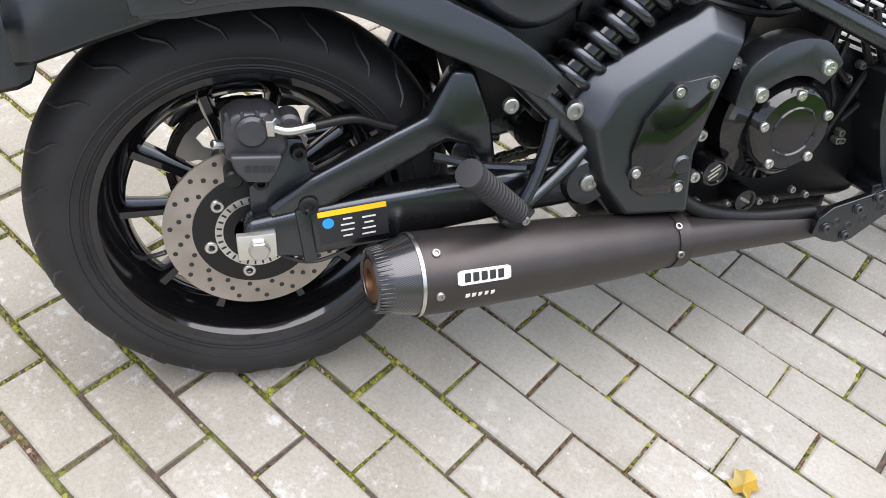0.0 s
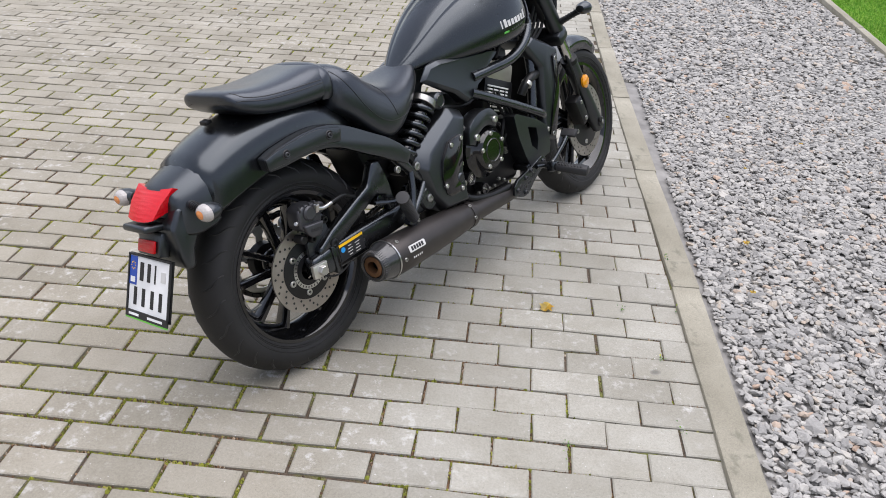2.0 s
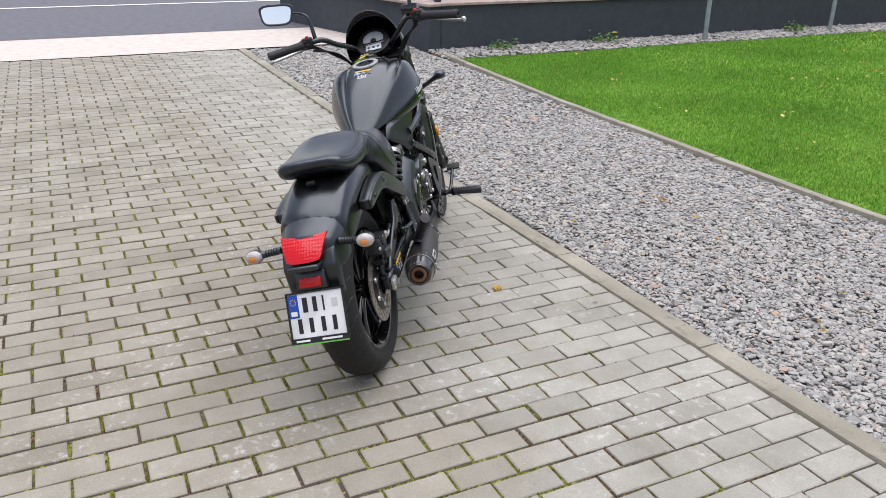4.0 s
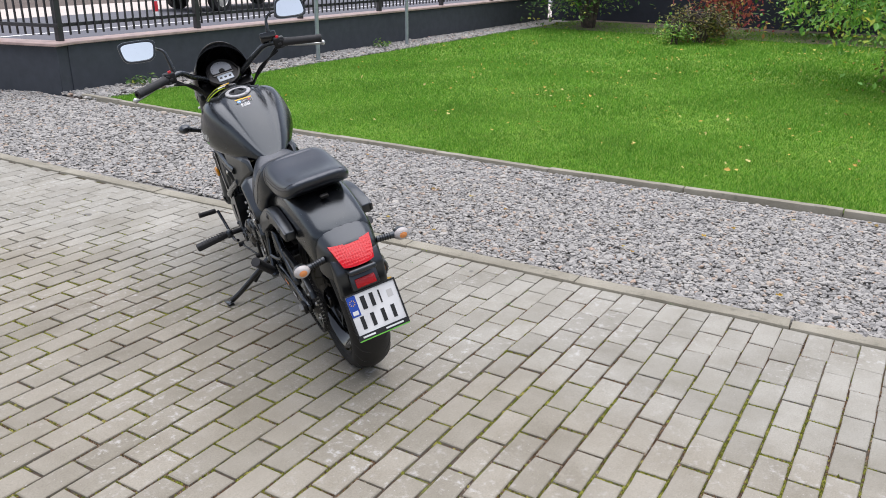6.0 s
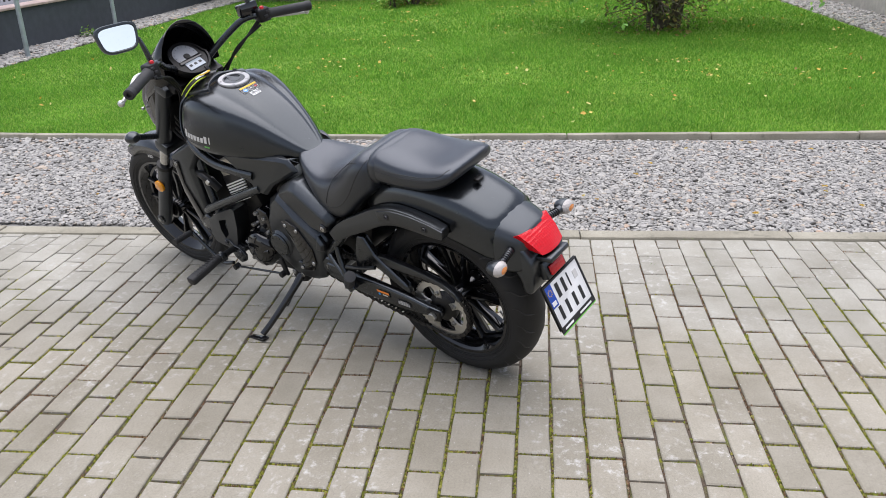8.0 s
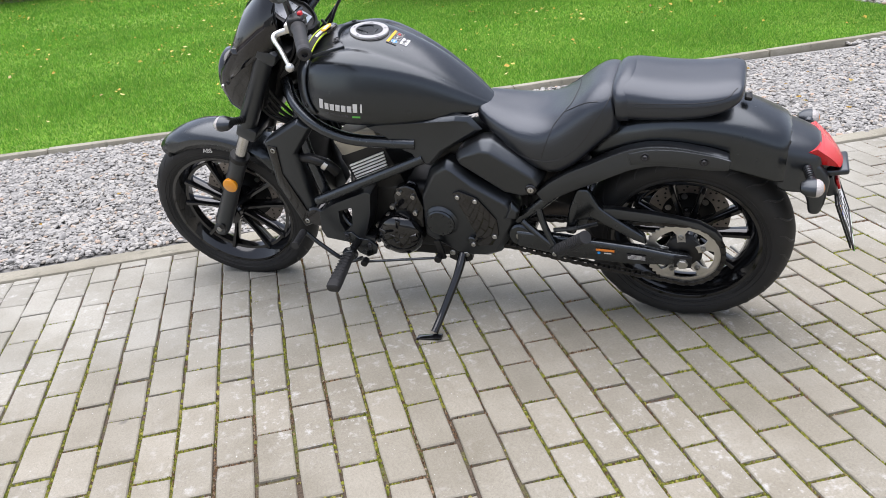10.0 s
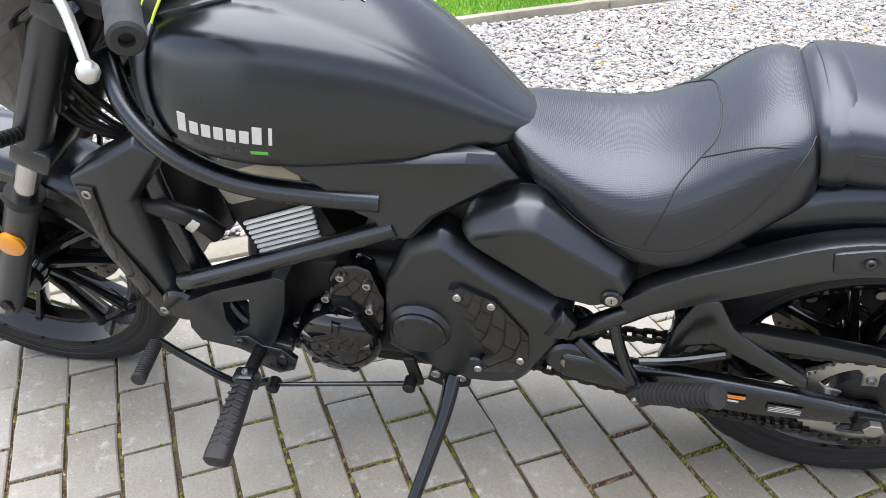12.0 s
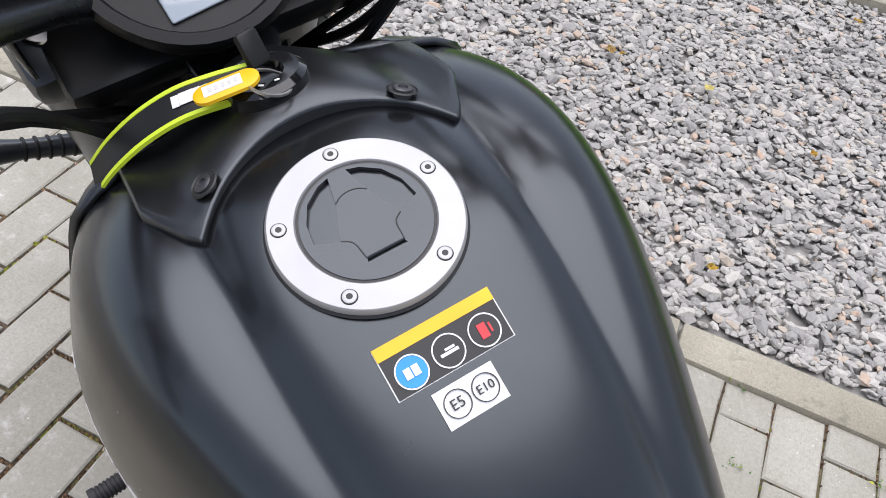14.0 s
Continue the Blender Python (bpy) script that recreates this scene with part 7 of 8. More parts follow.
# --- handlebar, controls, mirrors, lamp, dial
bars = new("handlebar")
bars.parent = bike
tagged(bars, "wide black handlebar with rubber grips")
for s, end, inn in ((1, Vector((0.900, 0.416, 1.088)), Vector((0.985, 0.275, 1.100))), (-1, Vector((0.925, -0.438, 1.098)), Vector((0.985, -0.275, 1.118)))):
    zc = inn.z
    part("bar", tube([inn + (end - inn) * 0.1, inn, (1.035, s * 0.205, zc + 0.002), (1.085, s * 0.155, zc - 0.035), (1.135, s * 0.095, 1.030), (1.160, s * 0.060, 1.000), (1.165, 0, 0.995)], 0.0125, 14), M_FRAME, bars, "black tubular bar")
    d = (end - inn)
    m = Matrix.Translation(inn) @ d.to_track_quat("Z", "Y").to_matrix().to_4x4()
    L = d.length
    prof = [(0.020, 0.0), (0.021, 0.008)]
    for k in range(9):
        prof += [(0.0172, 0.02 + 0.011 * k), (0.0182, 0.0255 + 0.011 * k)]
    prof += [(0.0175, L - 0.03), (0.0175, L - 0.022), (0.0185, L - 0.02), (0.0185, L - 0.003), (0.015, L), (0.008, L), (0.007, L - 0.01), (0, L - 0.01)]
    part("grip", lathe(prof, m, 24), M_GRIP, bars, "ribbed rubber grip with a bar end weight")
    sw = part("switch_box", rbox((0.045, 0.050, 0.052), inn - d.normalized() * 0.020, (0, 0, s * 12), bevel=0.010, seg=3), M_DARK, bars, "black switch housing")
    part("red_switch", rbox((0.012, 0.014, 0.012), inn - d.normalized() * 0.020 + Vector((-0.012, s * -0.006, 0.028)), bevel=0.003), M_RED, sw)
    # mirror
    stem = inn - d.normalized() * 0.055 + Vector((0.012, 0, 0.0))
    c = Vector((0.955, 0.349, 1.249)) if s > 0 else Vector((0.985, -0.343, 1.258))
    mi = new("mirror")
    mi.parent = bike
    part("stalk", tube([stem, stem + Vector((0.005, s * 0.004, 0.06)), stem + Vector((0.010, s * 0.012, 0.105)), stem + Vector((0.006, s * 0.035, 0.125)), c + Vector((0.02, -s * 0.06, -0.005)), c + Vector((0.015, 0, 0))], [0.010, 0.009, 0.006, 0.006, 0.006, 0.006], 10), M_FRAME, mi)
    mm = Matrix.Translation(c) @ Matrix.Rotation(radians(6 if s > 0 else 10), 4, "Z") @ Matrix.Rotation(radians(9), 4, "Y") @ Matrix.Rotation(radians(8), 4, "X")
    def rounded(w, h, x, sk):
        out = []
        for k in range(28):
            a = 2 * math.pi * k / 28
            ca, sa = math.cos(a), math.sin(a)
            y = w * math.copysign(abs(ca) ** 0.5, ca)
            z = h * math.copysign(abs(sa) ** 0.5, sa)
            out.append(tuple(mm @ Vector((x, y * (1 + sk * z * 3), z))))
        return out
    part("shell", loft([rounded(0.044, 0.027, 0.024, 0), rounded(0.069, 0.043, 0.013, s), rounded(0.074, 0.0465, 0.0, s), rounded(0.0725, 0.0452, -0.0060, s), rounded(0.0665, 0.0392, -0.0065, s), rounded(0.0645, 0.0370, -0.0032, s)]), M_MATT, mi, "black mirror shell")
    part("mirror_glass", loft([rounded(0.0640, 0.0365, -0.002, s), rounded(0.0640, 0.0365, -0.0042, s)]), M_MIRROR, mi, "mirror glass", sharp=20)
    # lever
    lv = [inn + Vector((0.040, -s * 0.02, -0.012)), inn + Vector((0.075, s * 0.01, -0.02)), inn + d * 0.5 + Vector((0.068, 0, -0.026)), inn + d * 0.95 + Vector((0.055, 0, -0.03)), inn + d * 1.08 + Vector((0.052, 0, -0.028))]
    part("lever", tube(lv, [0.009, 0.0085, 0.0075, 0.0065, 0.0065], 12, flat=0.75), simple("silver_lever", (0.60, 0.60, 0.58), 0.35, 0.85), bars, "silver hand lever")
    part("lever_ball", lathe([(0.0001, -0.0125), (0.0072, -0.0095), (0.0112, -0.0030), (0.0112, 0.0030), (0.0072, 0.0095), (0.0001, 0.0125)], Matrix.Translation(lv[-1]), 20), bpy.data.materials["silver_lever"], bars, "silver ball end of the lever")
    part("lever_perch", rbox((0.034, 0.030, 0.026), inn + Vector((0.034, -s * 0.022, -0.006)), (0, 0, s * 12), bevel=0.006), M_ALU if s > 0 else M_GLOSS, bars, "lever clamp on the bar")
    for k, (ox, oz) in enumerate(((-0.020, 0.012), (-0.024, -0.004), (-0.018, -0.018))):
        part("switch_button", rbox((0.010, 0.016, 0.009), inn - d.normalized() * (0.012 + 0.012 * (k % 2)) + Vector((ox, 0, oz)), (0, 0, s * 12), bevel=0.002), M_GRIP, sw)
    for k in range(3):
        part("cable", tube([inn + Vector((0.02, -s * 0.03, -0.01 - 0.012 * k)), (1.07, s * (0.17 - 0.01 * k), 1.02), (1.13, s * (0.11 - 0.01 * k), 0.95 - 0.02 * k), (1.22, s * 0.07, 0.86)], 0.0045, 8), M_DARK, bars)
part("brake_reservoir", rbox((0.044, 0.074, 0.042), (1.030, -0.222, 1.152), (0, 8, -10), bevel=0.005), M_GLOSS, bars, "black brake fluid reservoir")
part("bar_clamp", rbox((0.05, 0.14, 0.035), (1.165, 0, 1.000), bevel=0.008), M_FRAME, bars)
part("top_yoke", rbox((0.10, 0.24, 0.03), (1.190, 0, 0.962), (0, -20, 0), bevel=0.01), M_DARK, bars, "black top yoke")
# instrument
DM = TURN @ Matrix.Translation((1.166, 0, 1.034)) @ Matrix.Rotation(radians(-38), 4, "Y")
dial = new("instrument")
dial.parent = bike
tagged(dial, "round gauge with a display below it")
def gauge_ring(k, x):
    out = []
    for i in range(40):
        a = 2 * math.pi * i / 40
        y, z = 0.066 * k * math.cos(a), 0.066 * k * math.sin(a)
        if z < 0:
            y *= 1.12
            z *= 1.15
        out.append(tuple(DM @ Vector((z * 1.0, y, x))))
    return out
part("housing", loft([gauge_ring(0.75, -0.05), gauge_ring(1.05, -0.025), gauge_ring(1.14, 0.0), gauge_ring(1.10, 0.010), gauge_ring(1.00, 0.011), gauge_ring(0.96, 0.004)]), M_DARK, dial)
part("face", lathe([(0.0, 0.0055), (0.0485, 0.0055), (0.0485, 0.004), (0, 0.004)], DM @ Matrix.Translation((0.012, 0, 0)), 40), simple("gauge_face", (0.27, 0.28, 0.30), 0.3, coat=0.4), dial, "pale gauge face")
part("gauge_hub", lathe([(0.0, 0.009), (0.011, 0.009), (0.014, 0.0055)], DM @ Matrix.Translation((0.004, 0, 0)), 24), M_DARK, dial)
bm = rbox((0.016, 0.102, 0.006), (-0.014, 0, 0.006), bevel=0.003)
bm.transform(DM)
part("divider", bm, M_GLOSS, dial)
bm = rbox((0.036, 0.074, 0.003), (-0.040, 0, 0.0065), bevel=0.002)
bm.transform(DM)
part("display", bm, simple("lcd_glass", (0.42, 0.47, 0.52), 0.12, coat=0.5), dial, "grey liquid crystal display")
for k in range(11):
    a = radians(-20 + 22 * k)
    bm = rbox((0.006, 0.0014, 0.0006), (0.012 + 0.042 * math.sin(a), 0.042 * math.cos(a), 0.0060), (0, 0, 90 - math.degrees(a)), bevel=0)
    bm.transform(DM)
    part("tick", bm, M_INK_SHADE, dial)
for k in range(3):
    bm = rbox((0.010, 0.012, 0.0006), (-0.040, 0.022 - 0.022 * k, 0.0084), bevel=0)
    bm.transform(DM)
    part("digit_bar", bm, M_INK_SHADE, dial)
# flyscreen round the dial
fs = []
for k in range(17):
    a = radians(-8 + 196 * k / 16)
    ca, sa = math.cos(a), math.sin(a)
    fs.append([tuple(TURN @ Vector((fx - fb * sa, fw * ca, fz + fh * sa))) for fx, fb, fw, fz, fh in ((1.392, 0.010, 0.088, 0.850, 0.055), (1.372, 0.020, 0.116, 0.890, 0.105), (1.310, 0.030, 0.134, 0.940, 0.148), (1.225, 0.026, 0.138, 0.985, 0.160), (1.150, 0.000, 0.130, 1.010, 0.168))])
ob = part("flyscreen", loft(fs, closed=False), M_GLOSS, bike, "gloss black flyscreen over the dial")
sm = ob.modifiers.new("thick", "SOLIDIFY")
sm.thickness = 0.003
hl = part("headlamp", lathe([(0.0, -0.10), (0.045, -0.095), (0.075, -0.06), (0.090, 0.0), (0.090, 0.03), (0.085, 0.036), (0.080, 0.03)], TURN @ Matrix.Translation((1.395, 0, 0.842)) @ Matrix.Rotation(radians(90), 4, "Y"), 48), M_GLOSS, bike, "black headlamp shell")
part("headlamp_lens", lathe([(0.086, 0.030), (0.075, 0.044), (0.045, 0.054), (0, 0.058)], TURN @ Matrix.Translation((1.395, 0, 0.842)) @ Matrix.Rotation(radians(90), 4, "Y"), 48), M_GLASS, hl)
part("headlamp_reflector", lathe([(0.084, 0.028), (0.05, -0.02), (0, -0.04)], TURN @ Matrix.Translation((1.395, 0, 0.842)) @ Matrix.Rotation(radians(90), 4, "Y"), 40), M_CHROME, hl)
for s in (1, -1):
    cheek = [(1.250, 0.985), (1.330, 0.985), (1.402, 0.905), (1.425, 0.845), (1.410, 0.785), (1.352, 0.745), (1.312, 0.760), (1.285, 0.850)]
    softened(part("screen_cheek", steered(faceted(cheek, inset(cheek, 0.016), s * 0.088, [s * y for y in (0.122, 0.120, 0.104, 0.096, 0.098, 0.110, 0.116, 0.120)], [s * y for y in (0.132, 0.130, 0.114, 0.106, 0.108, 0.120, 0.126, 0.130)])), M_GLOSS, bike, "gloss black side of the lamp surround", sharp=60), 0.004)
    for x, z in ((1.296, 0.955), (1.398, 0.862), (1.340, 0.770)):
        bolt(TURN @ Vector((x, s * 0.121, z)), (0, s, 0), 0.0065, None, M_STEEL)
part("lamp_bracket", steered(rbox((0.10, 0.22, 0.14), (1.315, 0, 0.840), (0, -25, 0), bevel=0.02)), M_DARK, bike)
for s in (1, -1):
    indicator(tuple(TURN @ Vector((1.365, s * 0.125, 0.745))), tuple(Vector((1.358, 0.238, 0.785)) if s > 0 else TURN @ Vector((1.365, -0.235, 0.790))), "front turn indicator on a stalk")
    for k in range(4):
        part("loom", steered(tube([(1.20 + 0.03 * k, s * (0.05 + 0.01 * k), 0.98 - 0.02 * k), (1.27 + 0.015 * k, s * 0.085, 0.86), (1.24 + 0.02 * k, s * (0.06 + 0.008 * k), 0.74), (1.17, s * 0.05, 0.66)], 0.006, 8)), M_DARK, bike)
# ------------------------------------------------------------------ plants and leaf litter
def leaf_cloud(name, centers, count, spread, size, mat, seed, parent, label="", droop=0.3, aspect=0.55, ground=0.01):
    """Folded leaves, four triangles each, scattered round twig centres."""
    r = np.random.default_rng(seed)
    c = np.array(centers, float)
    k = r.integers(0, len(c), count)
    p = c[k] + r.normal(0, 1, (count, 3)) * np.array(spread)
    p[:, 2] = np.maximum(p[:, 2], ground + size * 0.4)
    a = r.uniform(0, 2 * np.pi, count)
    e = r.normal(-droop, 0.45, count)
    d = np.stack([np.cos(a) * np.cos(e), np.sin(a) * np.cos(e), np.sin(e)], 1)
    up = np.tile([0, 0, 1.0], (count, 1)) + r.normal(0, 0.35, (count, 3))
    w = np.cross(d, up)
    w /= np.linalg.norm(w, axis=1)[:, None]
    n = np.cross(w, d)
    s = (size * np.exp(r.normal(0, 0.25, count)))[:, None]
    v = np.stack([p, p + d * s * 0.45 + w * s * aspect * 0.5 + n * s * 0.08, p + d * s * 0.5, p + d * s * 0.45 - w * s * aspect * 0.5 + n * s * 0.08, p + d * s], 1)
    v[:, :, 2] = np.maximum(v[:, :, 2], ground)
    f = np.array([(0, 1, 2), (1, 4, 2), (0, 2, 3), (3, 2, 4)])
    me = bpy.data.meshes.new(name)
    me.from_pydata(v.reshape(-1, 3), [], (f[None] + 5 * np.arange(count)[:, None, None]).reshape(-1, 3))
    me.materials.append(mat)
    ob = new(name, me)
    ob.parent = parent
    if label:
        ob["label"] = label
    return ob


def shrub(at, trunks, height, radius, leaf_mat, count, size, seed, name, label, low=0.15, droop=0.3, spread=0.16):
    """Stems that fork into limbs and twigs, with leaves round the twig ends."""
    rs = random.Random(seed)
    t = thing(name, pose(*at), label, name.split("_")[-1])
    ends = []
    for k in range(trunks):
        a = 2 * math.pi * k / trunks + rs.uniform(-0.4, 0.4)
        b = Vector((0.08 * math.cos(a), 0.08 * math.sin(a), 0))
        top = Vector((radius * 0.55 * math.cos(a) * rs.uniform(0.3, 1), radius * 0.55 * math.sin(a) * rs.uniform(0.3, 1), height * rs.uniform(0.6, 0.85)))
        mid = b.lerp(top, 0.5) + Vector((rs.uniform(-0.1, 0.1), rs.uniform(-0.1, 0.1), 0.05))
        part("trunk" if trunks == 1 else "stem", tube([b, mid, top], [0.035 * height ** 0.6, 0.025 * height ** 0.6, 0.010], 8, 4), M_BARK, t)
        for j in range(7):
            u = rs.uniform(0.25, 1.0)
            s0 = b.lerp(mid, u * 2) if u < 0.5 else mid.lerp(top, u * 2 - 1)
            aa = rs.uniform(0, 2 * math.pi)
            rr = radius * rs.uniform(0.5, 1.0)
            e = Vector((rr * math.cos(aa), rr * math.sin(aa), max(low, s0.z + rs.uniform(-0.15, 0.5) * height * 0.5)))
            m = s0.lerp(e, 0.5) + Vector((0, 0, 0.12))
            part("limb", tube([s0, m, e], [0.014, 0.009, 0.004], 6, 3), M_BARK, t)
            for q in range(5):
                ends.append(tuple(s0.lerp(e, rs.uniform(0.45, 1.15)) + Vector((rs.uniform(-1, 1), rs.uniform(-1, 1), rs.uniform(-1, 0.6))) * radius * 0.22))
    leaf_cloud("crown", ends, count, (spread, spread, spread * 0.9), size, leaf_mat, seed, t, droop=droop)
    return t


shrub((8.6, -1.55, 0), 3, 3.0, 2.1, M_LEAF_LIGHT, 8500, 0.075, 31, "drooping_tree", "tree with light green drooping leafy branches on the lawn", low=1.15, droop=0.6, spread=0.30)
shrub((8.3, -1.3, 0), 6, 0.62, 0.70, M_LEAF_DRY, 900, 0.065, 32, "olive_shrub", "low olive and brown shrub under the tree", low=0.08, droop=0.2, spread=0.13)
shrub((12.4, 2.6, 0), 6, 0.62, 0.62, M_LEAF_DRY, 2200, 0.060, 33, "low_shrub", "low rounded green and olive shrub on the lawn", low=0.08, spread=0.11)
shrub((11.9, 2.9, 0), 3, 0.40, 0.28, M_LEAF_LIGHT, 500, 0.055, 34, "pale_shrub", "small pale green shrub beside the low one", low=0.08, spread=0.08)
shrub((13.6, 2.55, 0), 3, 2.6, 0.75, M_LEAF_RED, 2400, 0.085, 35, "autumn_vine", "red and orange autumn vine on a dark trunk", low=0.5, droop=0.7, spread=0.18)
shrub((14.0, 5.4, 0), 5, 2.6, 1.5, M_LEAF, 6500, 0.085, 36, "dark_shrub", "tall dark green shrub in the corner of the lawn", low=0.15, droop=0.4, spread=0.22)
shrub((14.8, 0.6, 0), 4, 2.4, 1.3, M_LEAF, 4000, 0.085, 37, "dark_shrub", "tall dark green shrub by the boundary wall", low=0.3, droop=0.4, spread=0.24)
shrub((14.5, -2.3, 0), 4, 2.6, 1.4, M_LEAF, 4000, 0.085, 38, "dark_shrub", "tall dark green shrub behind the drooping tree", low=0.3, droop=0.4, spread=0.24)
# drooping sprays of the tree
tree = bpy.data.objects["drooping_tree"]
rt = random.Random(77)
spray = []
for k in range(46):
    x, y = rt.uniform(-1.6, 0.9), rt.uniform(-1.9, 2.0)
    top, low = rt.uniform(1.5, 2.2), rt.uniform(0.45, 1.05)
    q = [(x, y, top), (x - 0.12 + rt.uniform(-0.1, 0.1), y + rt.uniform(-0.1, 0.15), (top + low) / 2), (x - 0.2, y + rt.uniform(-0.15, 0.25), low)]
    part("twig", tube(q, [0.008, 0.005, 0.002], 5, 4), M_BARK, tree)
    spray += [tuple(v) for v in smooth_line(q, 7)]
leaf_cloud("hanging_leaves", spray, 6500, (0.055, 0.055, 0.05), 0.068, M_LEAF_LIGHT, 78, tree, droop=0.7)
for x, y, s in ((5.0, 6.85, 41), (8.3, 6.75, 42), (3.4, 6.8, 43)):
    tagged(leaf_cloud("weed", [(0, 0, 0.06), (0.08, 0.03, 0.05), (-0.07, 0.02, 0.05)], 70, (0.08, 0.06, 0.03), 0.06, M_LEAF, s, thing("weed_clump", pose(x, y, 0.02), "small green weed growing in the gravel", "weed", "weeds along the wall")), kind="stuff")


def fallen_leaf(x, y, z, size, seed):
    r = random.Random(seed)
    bm = bmesh.new()
    out = []
    for k in range(14):
        a = 2 * math.pi * k / 14
        rr = size * (0.42 + 0.14 * (k % 2) + r.uniform(-0.05, 0.05)) * (1.25 if k == 0 else 1)
        out.append(bm.verts.new((rr * math.cos(a), 0.8 * rr * math.sin(a), 0.003 + r.uniform(-0.002, 0.006) + 0.10 * abs(math.sin(a)) * rr)))
    c = bm.verts.new((0, 0, 0.002))
    for k in range(14):
        bm.faces.new((c, out[k], out[(k + 1) % 14]))
    bmesh.ops.solidify(bm, geom=bm.faces[:], thickness=0.0006)
    ob = part("fallen_leaf", bm, M_LEAF_FALLEN, None, "yellow fallen leaf lying on the ground")
    ob.matrix_basis = pose(x, y, z, r.uniform(-8, 8), r.uniform(-8, 8), r.uniform(0, 360))
    return tagged(ob, "yellow fallen leaf lying flat on the ground", "leaf", "fallen leaves")


fallen_leaf(0.047, 0.842, 0.003, 0.055, 1)
rl = random.Random(8)
for k in range(34):
    fallen_leaf(rl.uniform(0.66, 2.3), rl.uniform(-2.2, 3.0), 0.022, rl.uniform(0.018, 0.036), 100 + k)
for x, y in ((-0.47, -1.62), (-3.4, 2.9), (-2.2, 4.4)):
    fallen_leaf(x, y, 0.004, 0.035, int(x * 100))
r_ = np.random.default_rng(50)
litter = [(x, y, 0.03) for x, y in zip(r_.uniform(3.0, 13.5, 420) ** 1.0, r_.uniform(-3.6, 6.2, 420)) if r_.uniform() < 0.25 + 0.05 * (x - 3) + (0.4 if y < 3 else 0)]
tagged(leaf_cloud("leaf_litter", litter, 900, (0.14, 0.14, 0.004), 0.032, M_LEAF_FALLEN, 51, None, droop=0.0, aspect=0.8, ground=0.028), "yellow leaves scattered over the lawn", "leaves", kind="stuff")
# tufts of moss and weeds in the paving joints
wd = [(0.095, 0.195, 0.004), (0.40, 0.62, 0.004), (0.30, 0.88, 0.004), (0.495, 0.90, 0.004), (0.41, 0.30, 0.004), (0.2, -0.26, 0.004), (0.495, -0.45, 0.01), (0.50, 1.25, 0.01)]
tagged(leaf_cloud("joint_weeds", wd, 90, (0.006, 0.014, 0.002), 0.007, M_LEAF, 52, None, droop=-0.4, ground=0.002), "tiny green weeds in the paving joints", "weeds", kind="stuff")


# ------------------------------------------------------------------ parked cars beyond the fence
def car(at, turn, paint, L, H, label, van=False):
    c = thing("car", pose(*at, 0, 0, turn), label, "car")
    W = 1.8
    if van:
        side = [(-L / 2, 0.35), (-L / 2, H * 0.86), (-L / 2 + 0.12, H), (L * 0.18, H), (L * 0.33, H * 0.62), (L / 2 - 0.08, H * 0.52), (L / 2, 0.62), (L / 2, 0.35)]
    else:
        side = [(-L / 2, 0.40), (-L / 2 + 0.03, 0.92), (-L * 0.40, 1.02), (-L * 0.27, H), (L * 0.08, H), (L * 0.25, 0.98), (L * 0.46, 0.86), (L / 2, 0.66), (L / 2, 0.36)]
    part("body", plate(side, -W / 2, W / 2, 0.09, 3), paint, c)
    glass = M_GLOSS
    for s in (-1, 1):
        win = [(-L * 0.36, H * 0.66), (-L * 0.27, H * 0.93), (L * 0.07, H * 0.93), (L * 0.20, H * 0.67)] if not van else [(L * 0.02, H * 0.64), (L * 0.02, H * 0.90), (L * 0.17, H * 0.90), (L * 0.27, H * 0.64)]
        part("window", plate(win, s * (W / 2 - 0.01), s * (W / 2 + 0.004), 0.004, 1), glass, c)
        part("sill", rbox((L * 0.55, 0.02, 0.10), (0, s * (W / 2 - 0.005), 0.36), bevel=0.01), M_INK_SHADE, c)
        for x in (-L * 0.31, L * 0.31):
            w = part("wheel", lathe([(0, 0.10), (0.20, 0.10), (0.22, 0.12), (0.30, 0.12), (0.325, 0.08), (0.325, -0.10), (0, -0.10)], Matrix.Translation((x, s * (W / 2 - 0.11), 0.325)) @ (Y_UP if s > 0 else Matrix.Rotation(radians(90), 4, "X")), 28), M_RUBBER, c)
            part("wheel_rim", lathe([(0, 0.115), (0.06, 0.118), (0.19, 0.104), (0.205, 0.122)], Matrix.Translation((x, s * (W / 2 - 0.11), 0.325)) @ (Y_UP if s > 0 else Matrix.Rotation(radians(90), 4, "X")), 20), M_SPROCKET, w)
    for x, m_ in ((L / 2 - 0.02, M_CLEAR), (-L / 2 + 0.02, M_TAIL)):
        for s in (-1, 1):
            part("headlight" if x > 0 else "tail_light", rbox((0.08, 0.30, 0.13), (x, s * 0.66, 0.72), bevel=0.02), m_, c)
    return c
car((14.2, 15.9, 0.006), 180, simple("white_car_paint", (0.70, 0.70, 0.69), 0.25, coat=0.5), 4.9, 1.95, "white van on the street beyond the fence", van=True)
car((23.5, 15.6, 0.006), 180, simple("dark_grey_car_paint", (0.05, 0.055, 0.065), 0.25, coat=0.5), 4.3, 1.45, "dark grey car on the street beyond the fence")
post = thing("road_post", pose(9.6, 13.9, 0.0), "red and white striped post beside the street", "post")
for k in range(5):
    part("band", rbox((0.12, 0.05, 0.22), (0, 0, 0.11 + 0.22 * k), bevel=0.004), M_RED if k % 2 else M_WHITE, post)
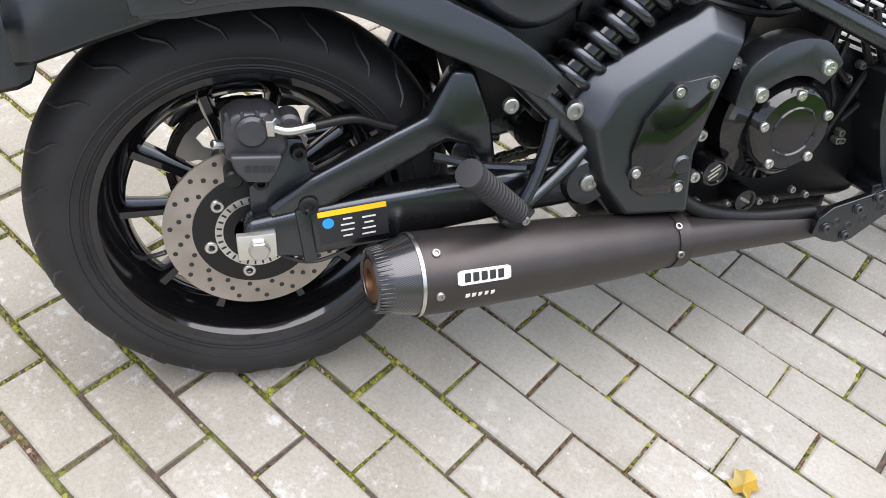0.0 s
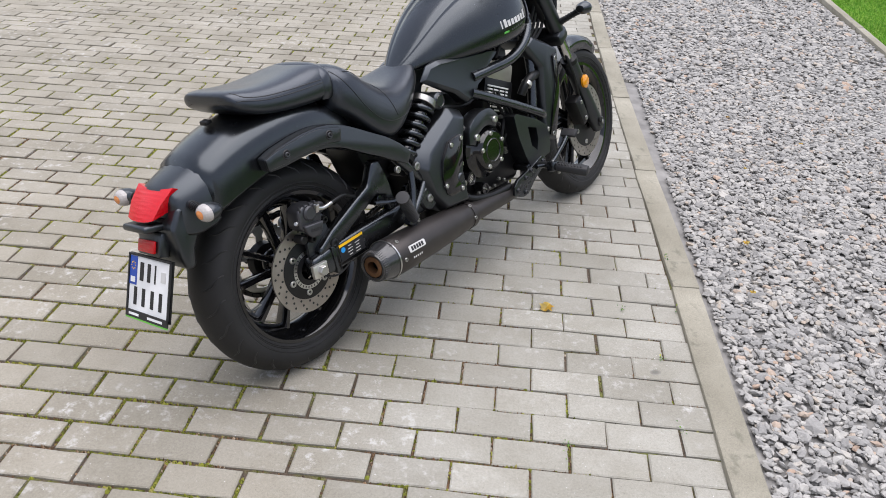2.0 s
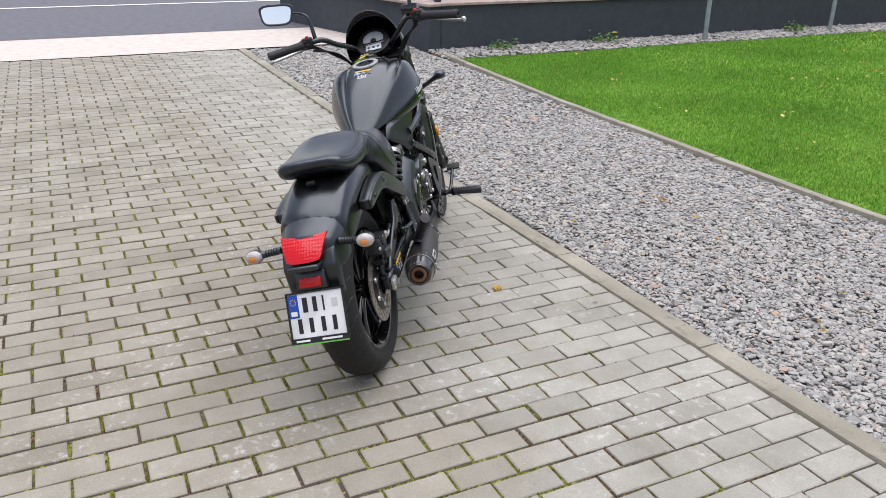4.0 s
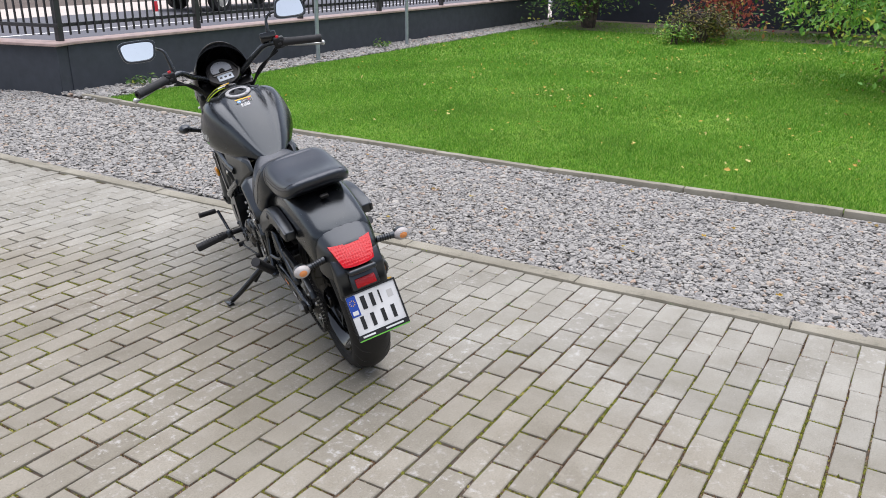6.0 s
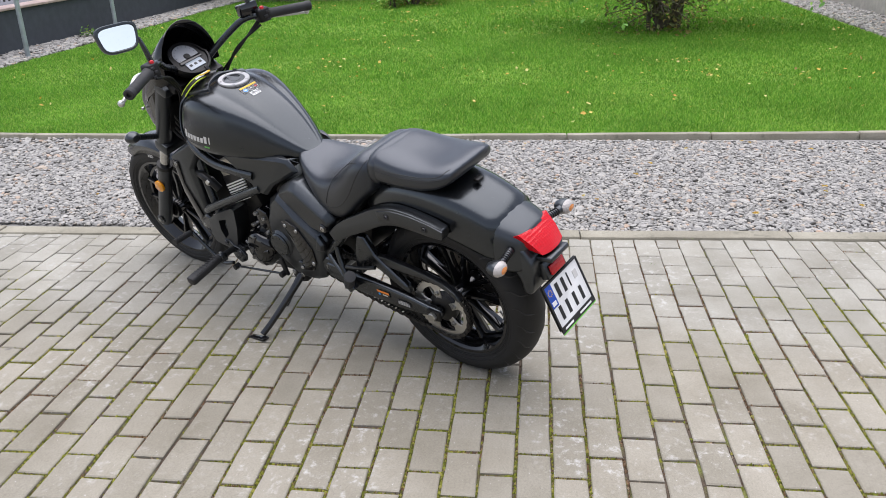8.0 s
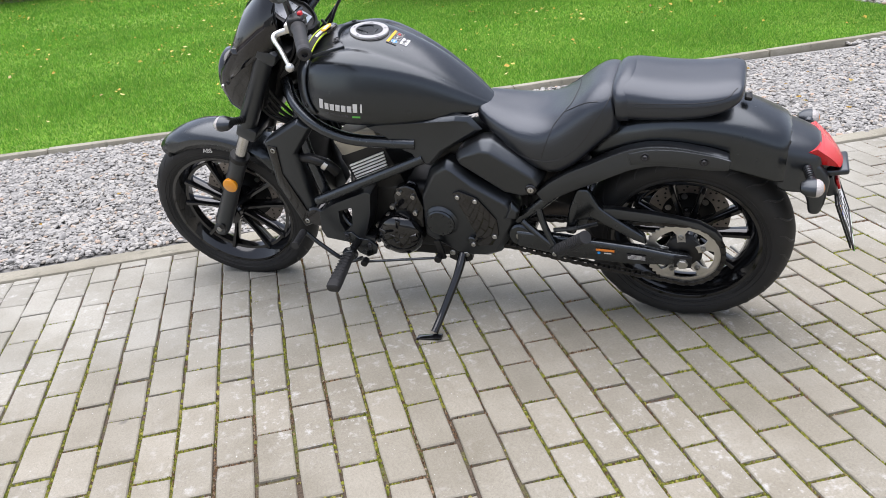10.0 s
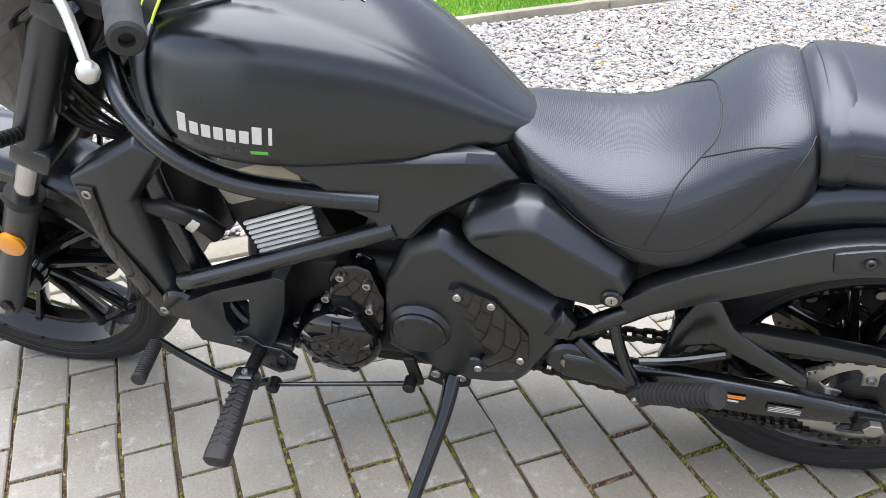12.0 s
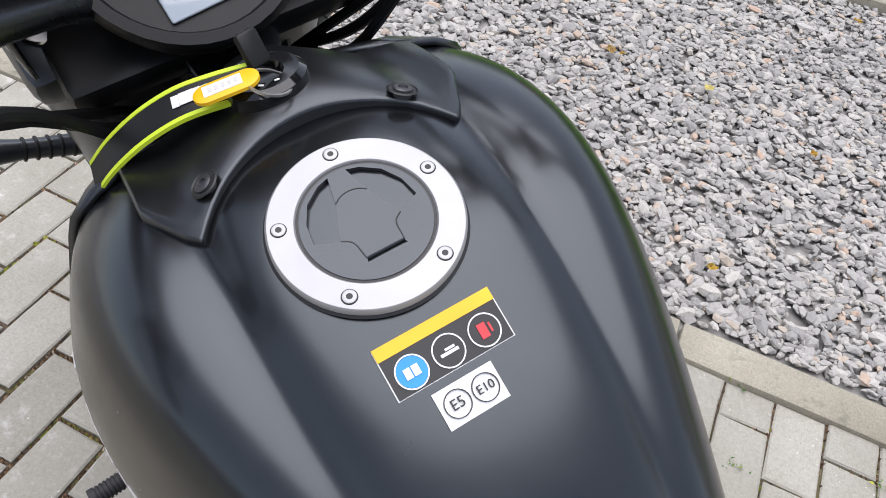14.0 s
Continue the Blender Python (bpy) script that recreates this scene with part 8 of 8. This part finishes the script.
# ------------------------------------------------------------------ paving bricks
def brick_mesh(lx, ly, seed):
    """A paver with a worn, slightly uneven rim: top, rounded arris and side."""
    r = random.Random(seed)
    a, b, c = lx / 2, ly / 2, 0.0032
    rim = [(-a, -b), (-a * 0.4, -b), (a * 0.3, -b), (a, -b), (a, b), (a * 0.4, b), (-a * 0.3, b), (-a, b)]
    n = len(rim)
    top, mid, low = [], [], []
    for k, (x, y) in enumerate(rim):
        corner = k in (0, 3, 4, 7)
        dx, dy = r.gauss(0, 0.0009), r.gauss(0, 0.0009)
        cut = c * r.uniform(0.8, 1.7 if corner else 1.2)
        top.append((x - math.copysign(cut, x) * (1 if corner else 0) + dx, y - math.copysign(cut, y) + dy, 0.0))
        mid.append((x + dx, y + dy, -c * r.uniform(0.7, 1.1)))
        low.append((x, y, -0.03))
    f = [tuple(range(n))]
    f += [(n + k, n + (k + 1) % n, (k + 1) % n, k) for k in range(n)] + [(2 * n + k, 2 * n + (k + 1) % n, n + (k + 1) % n, n + k) for k in range(n)]
    return top + mid + low, f


full_kinds = [brick_mesh(0.197, 0.0940, k) for k in range(8)]
half_kinds = [brick_mesh(0.0935, 0.0940, 20 + k) for k in range(4)]
full_me = [mesh_of("brick", v, f, M_PAVER) for v, f in full_kinds]
half_me = [mesh_of("brick", v, f, M_PAVER) for v, f in half_kinds]
rest_v, rest_f = [], []
rnd = random.Random(12)
for row in range(-58, 77):
    y = (row + 0.5) * PY
    odd = row % 2
    edge = kerb_x(y)
    col = 2
    x = (2.5 if odd else 2) * PX
    spots = []
    # cross joints at whole modules in even rows, half modules in odd rows
    k = 0
    while True:
        joint = (1.5 - k if odd else 2 - k) * PX
        right = edge if k == 0 else joint + PX
        left = joint
        w = right - left
        spots.append((left, right, k == 0))
        k += 1
        if left < -13:
            break
    for left, right, first in spots:
        w = right - left
        if w < 0.03:
            continue
        cx = (left + right) / 2
        near = -2.0 < cx and -0.85 < y < 1.55
        dz, tx, ty, tz = rnd.gauss(0, 0.0012), rnd.gauss(0, 0.007), rnd.gauss(0, 0.005), rnd.gauss(0, 0.008)
        m = Matrix.Translation((cx + rnd.gauss(0, 0.001), y + rnd.gauss(0, 0.001), dz)) @ Euler((tx, ty, tz)).to_matrix().to_4x4()
        half = w < 0.15
        # close joints in the newer strip along the kerb, wider ones in the old paving
        tight = float(np.interp(cx + 0.18 * math.sin(y * 2.3) + 0.10 * math.sin(y * 7.1), (-0.45, 0.05), (0, 1)))
        gap = 0.0104 - 0.0056 * tight
        sx = (w - gap) / (0.0935 if half else 0.197)
        sy = (PY - gap) / 0.0940
        m = m @ Matrix.Diagonal((sx, sy, 1, 1))
        kind = rnd.randrange(4 if half else 8)
        if near:
            b = new("brick", half_me[kind] if half else full_me[kind])
            b.parent = joints
            b.matrix_basis = m
        else:
            o = len(rest_v)
            bv_, bf_ = half_kinds[kind] if half else full_kinds[kind]
            rest_v += [tuple(m @ Vector(q)) for q in bv_]
            rest_f += [tuple(o + i for i in q) for q in bf_]
tagged(new("brick_field", mesh_of("brick_field", rest_v, rest_f, M_PAVER)), "grey concrete paving bricks laid in running bond", kind="stuff").parent = joints

# moss cushions and brown crumbs that fill the joints of the old paving
def joint_fill(name, count, x0, x1, y0, y1, size, tall, mat, seed, label, threshold, share, fade=0.0):
    """Low lumps, eight triangles each, set along the joints where a slow noise lets them grow."""
    r = np.random.default_rng(seed)
    pts = []
    while len(pts) < count:
        y = r.uniform(y0, y1)
        row = math.floor(y / PY)
        if r.uniform() < 0.5:
            y = row * PY + r.normal(0, 0.0016)
            x = r.uniform(x0, x1)
        else:
            odd = row % 2
            x = (math.floor(r.uniform(x0, x1) / PX) + (0.5 if odd else 0.0)) * PX + r.normal(0, 0.0016)
        if x > kerb_x(y) - 0.004 or (r.uniform() > share and noise.noise(Vector((x * 2.6, y * 2.6, seed))) < threshold + fade * max(0.0, x + 0.40)):
            continue
        pts.append((x, y))
    p = np.array(pts)
    n = len(p)
    a = r.uniform(0, 2 * np.pi, n)
    s_ = size * np.exp(r.normal(0, 0.3, n))
    h = tall * np.exp(r.normal(0, 0.3, n))
    ring = np.stack([np.stack([p[:, 0] + s_ * np.cos(a + k * np.pi / 2.5), p[:, 1] + s_ * np.sin(a + k * np.pi / 2.5), np.full(n, -0.0075)], 1) for k in range(5)], 1)
    tip = np.stack([p[:, 0] + r.normal(0, 0.001, n), p[:, 1] + r.normal(0, 0.001, n), -0.0065 + h], 1)[:, None]
    v = np.concatenate([ring, tip], 1)
    f = np.array([(k, (k + 1) % 5, 5) for k in range(5)])
    me = bpy.data.meshes.new(name)
    me.from_pydata(v.reshape(-1, 3), [], (f[None] + 6 * np.arange(n)[:, None, None]).reshape(-1, 3))
    me.materials.append(mat)
    ob = tagged(new(name, me), label, kind="stuff")
    ob.parent = joints
    return ob


joint_fill("moss", 30000, -3.2, 0.5, -1.3, 2.6, 0.0040, 0.0050, M_MOSS, 61, "low green and yellow moss cushions in the paving joints", 0.02, 0.02, 1.0)
joint_fill("moss", 16000, -6.0, 0.2, -2.4, 5.0, 0.0060, 0.0058, M_MOSS, 62, "green moss in the joints farther off", 0.02, 0.04)
joint_fill("crumbs", 26000, -2.4, 0.5, -1.3, 2.4, 0.0024, 0.0050, M_CRUMB, 63, "brown crumbs of leaf and soil in the paving joints", 0.0, 0.08)
